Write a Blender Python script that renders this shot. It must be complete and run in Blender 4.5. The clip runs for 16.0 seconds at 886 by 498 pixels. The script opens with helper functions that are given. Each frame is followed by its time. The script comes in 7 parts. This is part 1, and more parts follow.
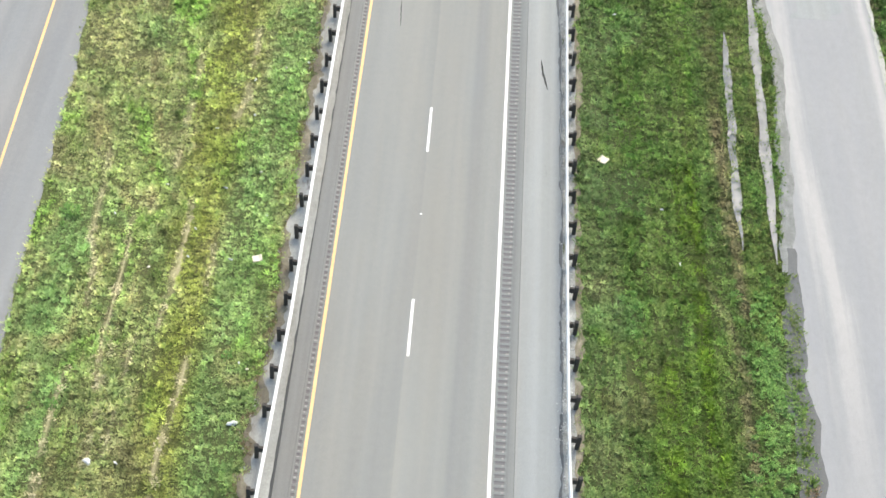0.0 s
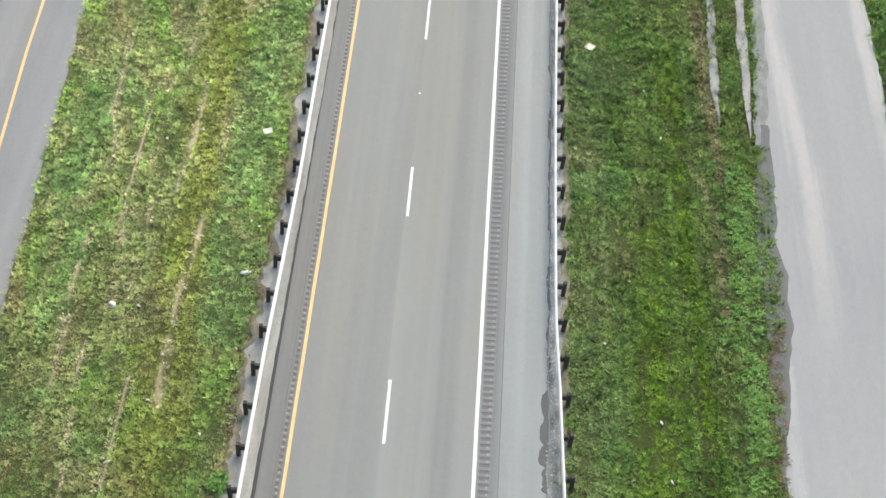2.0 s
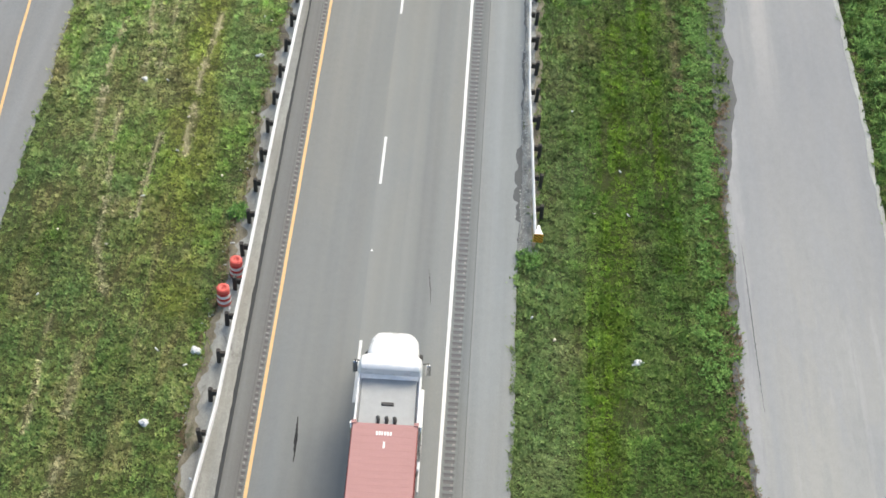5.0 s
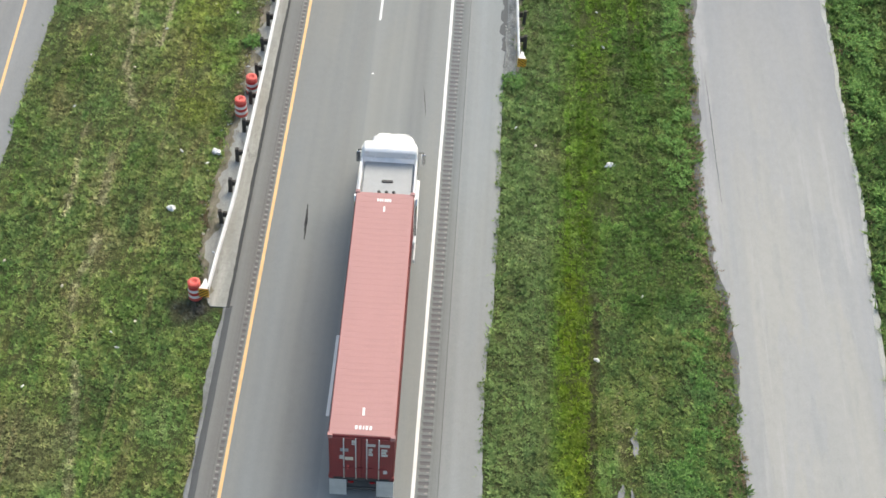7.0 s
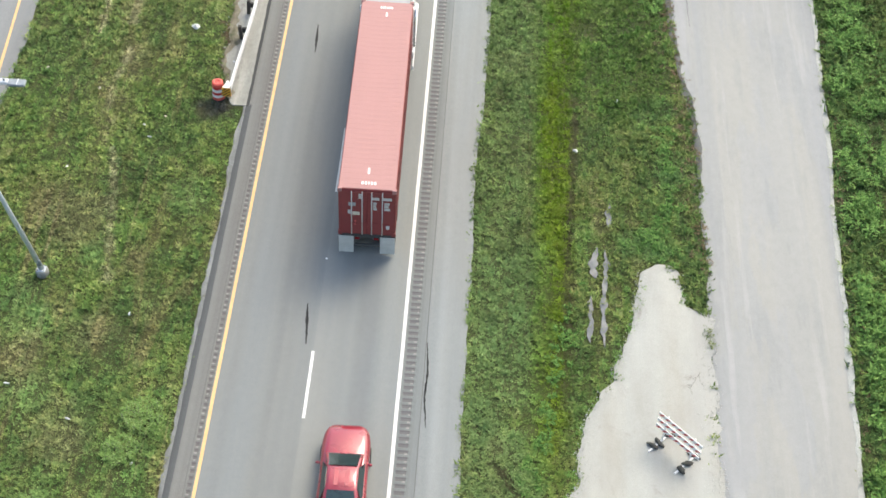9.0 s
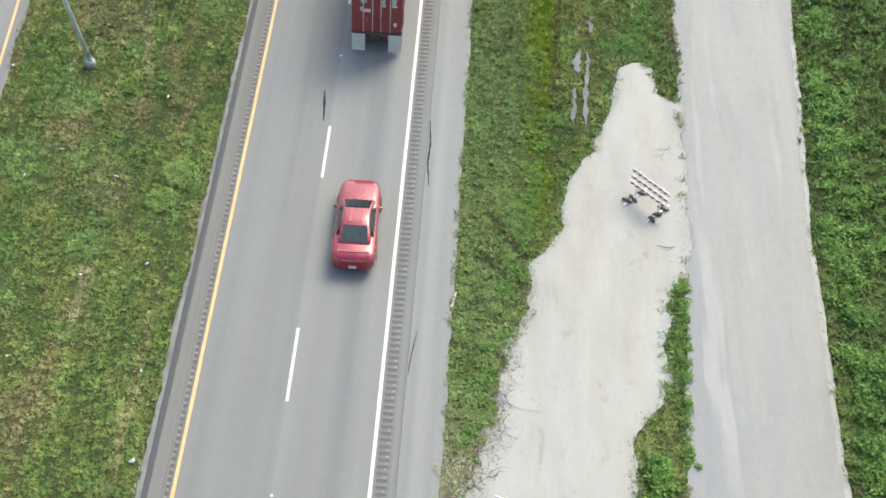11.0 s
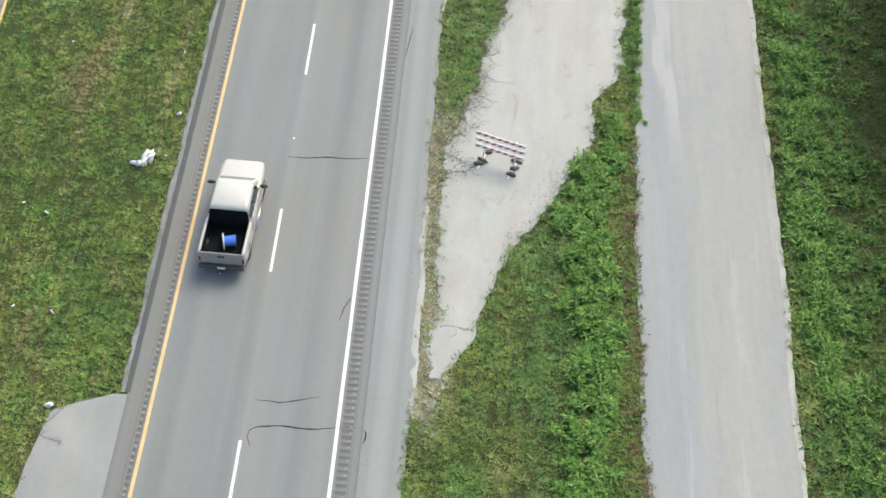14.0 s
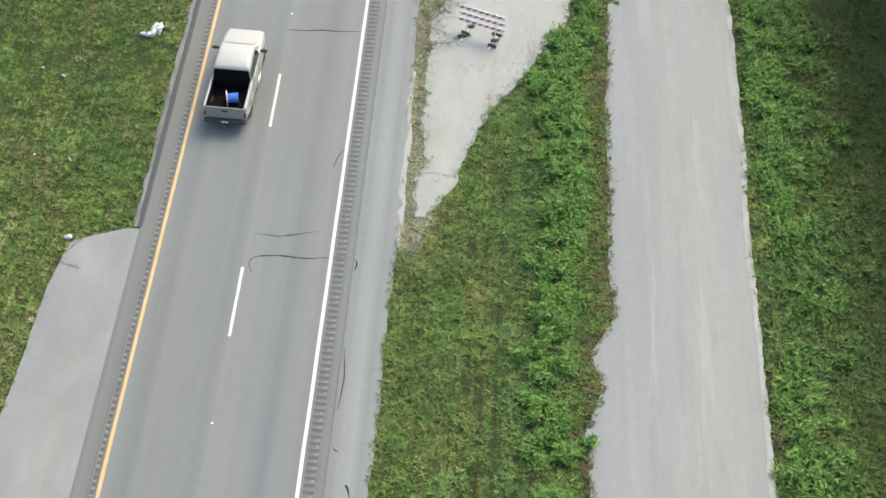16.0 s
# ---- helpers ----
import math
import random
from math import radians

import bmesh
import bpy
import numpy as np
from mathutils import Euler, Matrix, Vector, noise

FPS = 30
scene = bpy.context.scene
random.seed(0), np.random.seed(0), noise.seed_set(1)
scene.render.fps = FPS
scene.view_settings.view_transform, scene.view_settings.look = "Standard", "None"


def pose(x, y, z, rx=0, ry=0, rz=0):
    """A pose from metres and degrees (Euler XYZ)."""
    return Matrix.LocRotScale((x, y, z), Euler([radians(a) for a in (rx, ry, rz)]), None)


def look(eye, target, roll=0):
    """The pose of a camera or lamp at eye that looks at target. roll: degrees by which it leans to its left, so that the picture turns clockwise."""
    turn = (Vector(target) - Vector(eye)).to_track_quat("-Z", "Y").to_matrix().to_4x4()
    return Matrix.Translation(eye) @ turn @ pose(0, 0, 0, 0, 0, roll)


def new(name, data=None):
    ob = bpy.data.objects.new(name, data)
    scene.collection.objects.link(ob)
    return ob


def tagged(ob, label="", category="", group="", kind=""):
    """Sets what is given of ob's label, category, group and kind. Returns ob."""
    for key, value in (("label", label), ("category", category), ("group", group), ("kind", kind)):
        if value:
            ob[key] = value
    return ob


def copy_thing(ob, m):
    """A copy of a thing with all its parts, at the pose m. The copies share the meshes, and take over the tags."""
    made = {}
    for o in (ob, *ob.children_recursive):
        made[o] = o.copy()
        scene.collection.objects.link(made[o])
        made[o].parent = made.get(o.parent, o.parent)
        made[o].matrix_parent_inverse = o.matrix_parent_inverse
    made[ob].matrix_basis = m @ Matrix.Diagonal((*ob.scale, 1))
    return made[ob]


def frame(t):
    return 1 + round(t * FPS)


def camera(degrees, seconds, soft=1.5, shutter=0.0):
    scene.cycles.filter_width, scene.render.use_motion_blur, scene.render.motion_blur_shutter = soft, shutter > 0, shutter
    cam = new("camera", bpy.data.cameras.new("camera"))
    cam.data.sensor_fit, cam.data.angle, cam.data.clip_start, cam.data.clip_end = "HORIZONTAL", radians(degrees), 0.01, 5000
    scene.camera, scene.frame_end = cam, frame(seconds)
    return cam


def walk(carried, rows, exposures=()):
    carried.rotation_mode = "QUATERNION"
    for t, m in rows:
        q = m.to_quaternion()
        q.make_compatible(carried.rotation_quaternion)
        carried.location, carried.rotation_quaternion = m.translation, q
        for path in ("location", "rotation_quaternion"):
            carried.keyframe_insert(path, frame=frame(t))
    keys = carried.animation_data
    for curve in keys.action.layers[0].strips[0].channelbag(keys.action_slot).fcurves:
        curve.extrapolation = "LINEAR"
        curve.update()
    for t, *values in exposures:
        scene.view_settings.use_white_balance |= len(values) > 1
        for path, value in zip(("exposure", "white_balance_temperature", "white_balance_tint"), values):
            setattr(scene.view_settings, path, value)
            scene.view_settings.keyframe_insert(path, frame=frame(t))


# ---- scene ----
cam = camera(34.27, 16.0, soft=1.6)
# seconds, x, y, z, degrees below the horizon, turn to the left, lean
PATH = [
    (0, 1.602, -39.634, 47.173, 47.885, 0.593, 3.753),
    (0.5, 1.710, -41.187, 47.260, 48.044, 0.641, 3.682),
    (1, 1.872, -42.851, 47.313, 48.250, 0.659, 3.685),
    (1.5, 2.054, -44.762, 47.331, 48.390, 0.657, 3.707),
    (2, 2.244, -46.782, 47.340, 48.507, 0.647, 3.724),
    (2.5, 2.438, -48.892, 47.340, 48.578, 0.648, 3.726),
    (3, 2.634, -51.070, 47.344, 48.617, 0.642, 3.706),
    (5.5, 3.786, -63.545, 47.118, 48.389, 0.575, 3.637),
    (6, 3.953, -66.318, 47.050, 48.393, 0.467, 3.664),
    (6.5, 4.183, -69.215, 46.993, 48.393, 0.437, 3.719),
    (7, 4.422, -72.158, 46.949, 48.405, 0.424, 3.748),
    (7.5, 4.661, -74.981, 46.897, 48.479, 0.426, 3.766),
    (8, 4.886, -77.790, 46.855, 48.571, 0.444, 3.774),
    (8.5, 5.102, -80.666, 46.817, 48.674, 0.429, 3.783),
    (9, 5.298, -83.662, 46.783, 48.759, 0.422, 3.787),
    (11.5, 6.224, -99.820, 46.183, 48.506, 0.389, 3.810),
    (12, 6.530, -103.031, 46.246, 48.656, 0.512, 3.729),
    (12.5, 6.807, -106.048, 46.288, 48.955, 0.590, 3.666),
    (13, 7.046, -108.968, 46.314, 49.095, 0.602, 3.627),
    (13.5, 7.281, -111.856, 46.303, 49.115, 0.575, 3.631),
    (14, 7.546, -114.426, 46.270, 49.162, 0.545, 3.660),
    (14.5, 7.787, -116.731, 46.259, 49.168, 0.540, 3.672),
    (15, 8.055, -119.002, 46.255, 49.212, 0.510, 3.684),
    (15.5, 8.340, -121.110, 46.239, 49.357, 0.526, 3.669),
    (16, 8.703, -122.711, 46.258, 49.308, 0.538, 3.650),
]
# seconds, stops, kelvin, tint
EXPOSURE = [(0, 1.68, 7080, 5), (1.5, 1.5, 7080, 5), (3, 1.34, 7080, 5), (6, 1.24, 7120, 4.5), (9, 1.54, 7180, 4.5), (12, 1.46, 7120, 5), (16, 1.30, 7150, 4.5)]
walk(cam, [(t, pose(x, y, z, 90 - dip, 0, turn) @ pose(0, 0, 0, 0, 0, lean)) for t, x, y, z, dip, turn, lean in PATH],
     EXPOSURE)
SKY, SUN = 0.15, 1.02

# ---------------------------------------------------------------- light
world = bpy.data.worlds.new("sky")
scene.world = world
world.use_nodes = True
sky = world.node_tree.nodes.new("ShaderNodeTexSky")
sky.sky_type = 'NISHITA'
sky.sun_disc = False
sky.sun_elevation = radians(50)
sky.sun_rotation = radians(30)
sky.air_density, sky.dust_density, sky.ozone_density = 1.0, 3.0, 1.0
world.node_tree.links.new(sky.outputs[0], world.node_tree.nodes["Background"].inputs[0])
world.node_tree.nodes["Background"].inputs[1].default_value = SKY

sun = new("sun", bpy.data.lights.new("sun", "SUN"))
sun.data.energy, sun.data.angle, sun.data.color = SUN, radians(30), (1.0, 0.95, 0.88)
sun.matrix_world = look((24, 40, 56), (0, 0, 0))


# ---------------------------------------------------------------- materials
class Nodes:
    """A few short words for building a node material."""

    def __init__(self, name):
        self.m = bpy.data.materials.new(name)
        self.m.use_nodes = True
        self.t = self.m.node_tree
        self.shader = self.t.nodes["Principled BSDF"]

    def link(self, a, b):
        self.t.links.new(a, b)

    def put(self, sock, v):
        if isinstance(v, bpy.types.NodeSocket):
            self.link(v, sock)
        else:
            sock.default_value = v

    def coords(self, scale=(1, 1, 1), local=False, rot=0.0):
        if local:
            src = self.t.nodes.new("ShaderNodeTexCoord").outputs["Object"]
        else:
            src = self.t.nodes.new("ShaderNodeNewGeometry").outputs["Position"]
        mp = self.t.nodes.new("ShaderNodeMapping")
        mp.inputs["Scale"].default_value = scale
        mp.inputs["Rotation"].default_value = (0, 0, radians(rot))
        self.link(src, mp.inputs["Vector"])
        return mp.outputs[0]

    def noise(self, vec, scale=1.0, detail=3.0, rough=0.55, distort=0.0):
        n = self.t.nodes.new("ShaderNodeTexNoise")
        n.inputs["Scale"].default_value = scale
        n.inputs["Detail"].default_value = detail
        n.inputs["Roughness"].default_value = rough
        n.inputs["Distortion"].default_value = distort
        self.link(vec, n.inputs["Vector"])
        return n.outputs["Fac"]

    def math(self, op, a, b=0.0, clamp=False):
        n = self.t.nodes.new("ShaderNodeMath")
        n.operation, n.use_clamp = op, clamp
        self.put(n.inputs[0], a)
        self.put(n.inputs[1], b)
        return n.outputs[0]

    def span(self, v, a, b, c=0.0, d=1.0):
        n = self.t.nodes.new("ShaderNodeMapRange")
        n.inputs["From Min"].default_value, n.inputs["From Max"].default_value = a, b
        n.inputs["To Min"].default_value, n.inputs["To Max"].default_value = c, d
        self.link(v, n.inputs["Value"])
        return n.outputs[0]

    def ramp(self, v, stops):
        n = self.t.nodes.new("ShaderNodeValToRGB")
        e = n.color_ramp.elements
        while len(e) < len(stops):
            e.new(0.5)
        for el, (p, c) in zip(e, stops):
            el.position, el.color = p, (*c, 1)
        self.link(v, n.inputs[0])
        return n.outputs[0]

    def mix(self, f, a, b, kind="MIX"):
        n = self.t.nodes.new("ShaderNodeMix")
        n.data_type, n.blend_type = "RGBA", kind
        self.put(n.inputs[0], f)
        for s, v in ((n.inputs[6], a), (n.inputs[7], b)):
            self.put(s, v if isinstance(v, bpy.types.NodeSocket) else (*v, 1))
        return n.outputs[2]

    def xyz(self):
        g = self.t.nodes.new("ShaderNodeNewGeometry")
        s = self.t.nodes.new("ShaderNodeSeparateXYZ")
        self.link(g.outputs["Position"], s.inputs[0])
        return s.outputs

    def along(self, v, points, lo, hi):
        """Piecewise linear curve of v through (v, value) points in falling order, values within lo and hi."""
        v0, v1 = points[-1][0], points[0][0]
        stops = [((a - v0) / (v1 - v0), ((b - lo) / (hi - lo),) * 3) for a, b in points[::-1]]
        return self.span(self.ramp(self.span(v, v0, v1), stops), 0, 1, lo, hi)

    def held(self, name):
        """Colour, value and alpha that the mesh carries under this name."""
        a = self.t.nodes.new("ShaderNodeAttribute")
        a.attribute_name = name
        return a.outputs["Color"], a.outputs["Fac"], a.outputs["Alpha"]

    def island(self):
        return self.t.nodes.new("ShaderNodeNewGeometry").outputs["Random Per Island"]

    def chance(self):
        return self.t.nodes.new("ShaderNodeObjectInfo").outputs["Random"]

    def done(self, color, rough=0.8, metal=0.0, bump=None, depth=0.01, strength=0.6, spec=0.5):
        self.put(self.shader.inputs["Base Color"], color if isinstance(color, bpy.types.NodeSocket) else (*color, 1))
        self.put(self.shader.inputs["Roughness"], rough)
        self.shader.inputs["Metallic"].default_value = metal
        self.shader.inputs["Specular IOR Level"].default_value = spec
        if bump is not None:
            b = self.t.nodes.new("ShaderNodeBump")
            b.inputs["Distance"].default_value, b.inputs["Strength"].default_value = depth, strength
            self.link(bump, b.inputs["Height"])
            self.link(b.outputs[0], self.shader.inputs["Normal"])
        return self.m


def worn(name, dark, light, rough=0.6, metal=0.0, scale=6.0, grain=60.0, spec=0.5, coat=0.0, vary=0.0):
    """Paint, metal, plastic or rubber of a thing: two tones at two scales and a little relief."""
    n = Nodes(name)
    dark, light = [c * 0.74 for c in dark], [c * 0.74 for c in light]
    v = n.coords(local=True)
    big, fine = n.noise(v, scale, 4), n.noise(v, grain, 2)
    f = n.math("ADD", n.math("MULTIPLY", big, 0.7), n.math("MULTIPLY", fine, 0.3))
    col = n.ramp(f, [(0.3, dark), (0.7, light)])
    if vary:
        col = n.mix(n.math("MULTIPLY", n.chance(), vary), col, tuple(c * 0.4 for c in dark))
    m = n.done(col, n.span(big, 0.2, 0.8, max(rough - 0.1, 0.03), min(rough + 0.1, 1)), metal, fine, 0.004, 0.3, spec)
    n.shader.inputs["Coat Weight"].default_value = coat
    n.shader.inputs["Coat Roughness"].default_value = 0.08
    return m


def pavement(name, dark, mid, light, streak=1.2, grain=0.5, rough=0.85, blotch=0.35, pits=None, rot=0.0, drift=0.02, run=0.012, paths=None, film=None, warm=None):
    """A worn road surface with streaks along the way, large blotches and grain."""
    n = Nodes(name)
    dark, mid, light = ([c * k for c, k in zip(q, (0.787, 0.825, 0.818))] for q in (dark, mid, light))
    s1 = n.noise(n.coords((streak, run, 1), rot=rot), 1.0, 2 if run < 0.03 else 4, 0.5, 0.2)
    s2 = n.noise(n.coords((streak * 5, 0.07, 1), rot=rot), 1.0, 3, 0.6)
    b = n.noise(n.coords((0.22, 0.10, 1), rot=rot), 1.0, 4, 0.6, 0.5)
    g = n.noise(n.coords(), 26.0, 3, 0.7)
    c = n.noise(n.coords(), 3.2, 4, 0.65)
    f = n.math("ADD", n.math("MULTIPLY", s1, 0.45), n.math("MULTIPLY", s2, 0.07))
    f = n.math("ADD", f, n.math("MULTIPLY", b, blotch))
    f = n.math("ADD", f, n.math("MULTIPLY", c, 0.48 - blotch))
    col = n.ramp(f, [(0.36, dark), (0.50, mid), (0.64, light)])
    col = n.mix(grain, col, n.mix(1.0, col, n.ramp(g, [(0.3, (0.55, 0.55, 0.55)), (0.5, (1, 1, 1)), (0.72, (1.5, 1.5, 1.5))]), "MULTIPLY"))
    hue = n.noise(n.coords((0.5, 0.05, 1), rot=rot), 1.0, 3, 0.6, 0.4)
    col = n.mix(1.0, col, n.ramp(hue, [(0.35, (1 + drift, 1.0, 1 - drift * 1.6)), (0.65, (1 - drift, 1.0, 1 + drift * 0.8))]), "MULTIPLY")
    if paths:
        # rubber and oil in the wheel paths, fading in and out along the way
        x = n.math("ADD", n.xyz()[0], n.span(n.noise(n.coords((0.0, 0.03, 1)), 1.0, 2), 0.3, 0.7, -0.12, 0.12))
        wear = n.ramp(n.span(x, -4, 4), [(q, (c ** 1.15, c, c ** 0.75)) for q, c in paths])
        col = n.mix(n.span(n.noise(n.coords((0.3, 0.04, 1)), 1.0, 3), 0.3, 0.7, 0.45, 1.0), col, n.mix(1.0, col, wear, "MULTIPLY"))
    if warm:
        # warm sunlight on the north stretch, put into the asphalt's colour
        col = n.mix(n.span(n.math("ADD", n.xyz()[1], n.span(b, 0.3, 0.7, -8, 8)), -34, -6), col, n.mix(1.0, col, warm, "MULTIPLY"))
    if film:
        # thin pale mud dried in ragged streaks along the way
        v = n.noise(n.coords((0.75, 0.085, 1), rot=rot), 1.0, 6, 0.62, 0.08)
        col = n.mix(n.span(v, 0.50, 0.62, 0.0, 0.32), col, film)
        v = n.noise(n.coords((0.55, 0.13, 1), rot=rot + 1.5), 1.3, 5, 0.6, 0.1)
        col = n.mix(n.span(v, 0.58, 0.68, 0.0, 0.3), col, dark)
    if pits:
        p = n.noise(n.coords((1.0, 0.55, 1)), 0.9, 6, 0.7, 0.6)
        col = n.mix(n.span(p, 0.60, 0.68), col, pits)
    return n.done(col, n.span(b, 0.3, 0.7, rough - 0.1, rough + 0.08), 0, g, 0.008, 0.5)


def frontage():
    """Dusty chip-sealed road: beige wheel paths, grey films with clear edges, pale dried mud."""
    n = Nodes("frontage_road")
    x, y, z = n.xyz()
    beige, grey, pale, slate = (0.222, 0.222, 0.211), (0.198, 0.204, 0.207), (0.280, 0.281, 0.274), (0.172, 0.180, 0.188)
    a = n.noise(n.coords((0.85, 0.012, 1)), 1.0, 3, 0.55)
    col = n.mix(n.span(a, 0.42, 0.58), grey, beige)
    b = n.noise(n.coords((3.2, 0.035, 1)), 1.0, 3, 0.6)
    col = n.mix(1.0, col, n.ramp(b, [(0.3, (0.96, 0.96, 0.965)), (0.5, (1, 1, 1)), (0.7, (1.035, 1.035, 1.03))]), "MULTIPLY")
    # beige middle, greyer wheel-polished sides
    mid = n.math("MULTIPLY", n.span(x, 17.0, 18.6), n.span(x, 20.6, 22.4, 1.0, 0.0))
    col = n.mix(n.math("MULTIPLY", mid, n.span(y, -4, -16, 0.0, 0.55)), col, (0.234, 0.233, 0.220))
    # grey films
    c = n.noise(n.coords((0.50, 0.075, 1)), 1.0, 7, 0.66, 0.0)
    col = n.mix(n.math("MULTIPLY", n.span(c, 0.535, 0.56), n.span(y, -48, -64, 0.4, 0.7)), col, (0.204, 0.212, 0.223))
    c = n.noise(n.coords((0.8, 0.13, 1), rot=1.0), 1.3, 6, 0.65)
    col = n.mix(n.span(c, 0.57, 0.61, 0.0, 0.22), col, slate)
    # pale dried mud in long ragged streaks
    d = n.noise(n.coords((1.1, 0.05, 1)), 1.2, 6, 0.66, 0.1)
    col = n.mix(n.span(d, 0.57, 0.64, 0.0, 0.42), col, pale)
    # cold grey film with a clear edge on the low side of the crossing, and a pale tongue of dried mud in it
    e = n.math("ADD", n.math("SUBTRACT", x, n.along(y, [(-50, 16.6), (-55, 17.2), (-60, 17.7), (-64, 18.0), (-70, 18.3), (-78, 17.6), (-86, 17.2), (-95, 16.8)], 16, 19)), n.span(d, 0.3, 0.7, -0.5, 0.5))
    col = n.mix(n.math("MULTIPLY", n.span(e, -0.12, 0.12, 0.62, 0.0), n.math("MULTIPLY", n.span(y, -50, -56), n.span(y, -95, -84))), col, (0.188, 0.197, 0.209))
    e = n.math("ADD", n.math("ABSOLUTE", n.math("SUBTRACT", x, n.along(y, [(-53, 16.9), (-58, 17.2), (-61.5, 17.0), (-64, 17.4), (-70, 17.4)], 16, 18))), n.span(d, 0.3, 0.7, -0.3, 0.3))
    tongue = n.math("MULTIPLY", n.span(y, -53, -55), n.span(y, -69, -64))
    col = n.mix(n.math("MULTIPLY", n.span(e, 0.18, 0.38, 0.75, 0.0), tongue), col, (0.262, 0.266, 0.262))
    # broad dried runoff along the north stretch
    e = n.math("SUBTRACT", x, n.along(y, [(30, 17.9), (18, 17.75), (11.5, 17.7), (6, 18.1), (0.8, 18.5), (-4, 18.4), (-14, 18.0)], 10, 30))
    e = n.math("ADD", n.math("ABSOLUTE", e), n.span(d, 0.3, 0.7, -0.45, 0.45))
    run = n.math("MULTIPLY", n.span(e, 0.15, 0.75, 0.8, 0.0), n.span(y, -12, 1, 0.0, 1.0))
    cold = n.math("MULTIPLY", n.span(y, -30, -10), n.span(x, 16.6, 17.6, 0.75, 1.0))
    col = n.mix(n.math("MULTIPLY", cold, 0.78), col, (0.162, 0.168, 0.176))
    col = n.mix(run, col, (0.252, 0.249, 0.241))
    e = n.math("ADD", n.math("ABSOLUTE", n.math("SUBTRACT", x, n.span(y, 0, 22, 22.75, 22.25))), n.span(d, 0.3, 0.7, -0.3, 0.3))
    col = n.mix(n.math("MULTIPLY", n.span(e, 0.1, 0.45, 0.75, 0.0), n.span(y, -2, 8)), col, (0.265, 0.262, 0.254))
    # rough grey margin
    f = n.math("ADD", x, n.span(n.noise(n.coords((1, 0.4, 1)), 0.8, 5, 0.65), 0.3, 0.7, -0.45, 0.45))
    m = n.math("MULTIPLY", n.span(f, 16.42, 16.62, 0.85, 0.0), n.math("MULTIPLY", n.span(y, -42, -38), n.span(y, -9, -4, 1.0, 0.0)))
    col = n.mix(m, col, n.mix(n.span(d, 0.45, 0.55), (0.172, 0.178, 0.186), (0.222, 0.225, 0.227)))
    g = n.noise(n.coords(), 24.0, 3, 0.7)
    h = n.noise(n.coords((1, 0.6, 1)), 3.4, 5, 0.65)
    col = n.mix(1.0, col, n.ramp(h, [(0.3, (0.955, 0.955, 0.955)), (0.5, (1, 1, 1)), (0.7, (1.04, 1.04, 1.04))]), "MULTIPLY")
    col = n.mix(0.15, col, n.mix(1.0, col, n.ramp(g, [(0.3, (0.55, 0.55, 0.55)), (0.5, (1, 1, 1)), (0.72, (1.5, 1.5, 1.5))]), "MULTIPLY"))
    return n.done(col, n.span(c, 0.3, 0.7, 0.72, 0.92), 0, g, 0.008, 0.5)


GREEN = dict(straw=(0.300, 0.262, 0.150), dry=(0.195, 0.190, 0.088), olive=(0.126, 0.158, 0.046),
             green=(0.090, 0.138, 0.040), deep=(0.056, 0.096, 0.030))


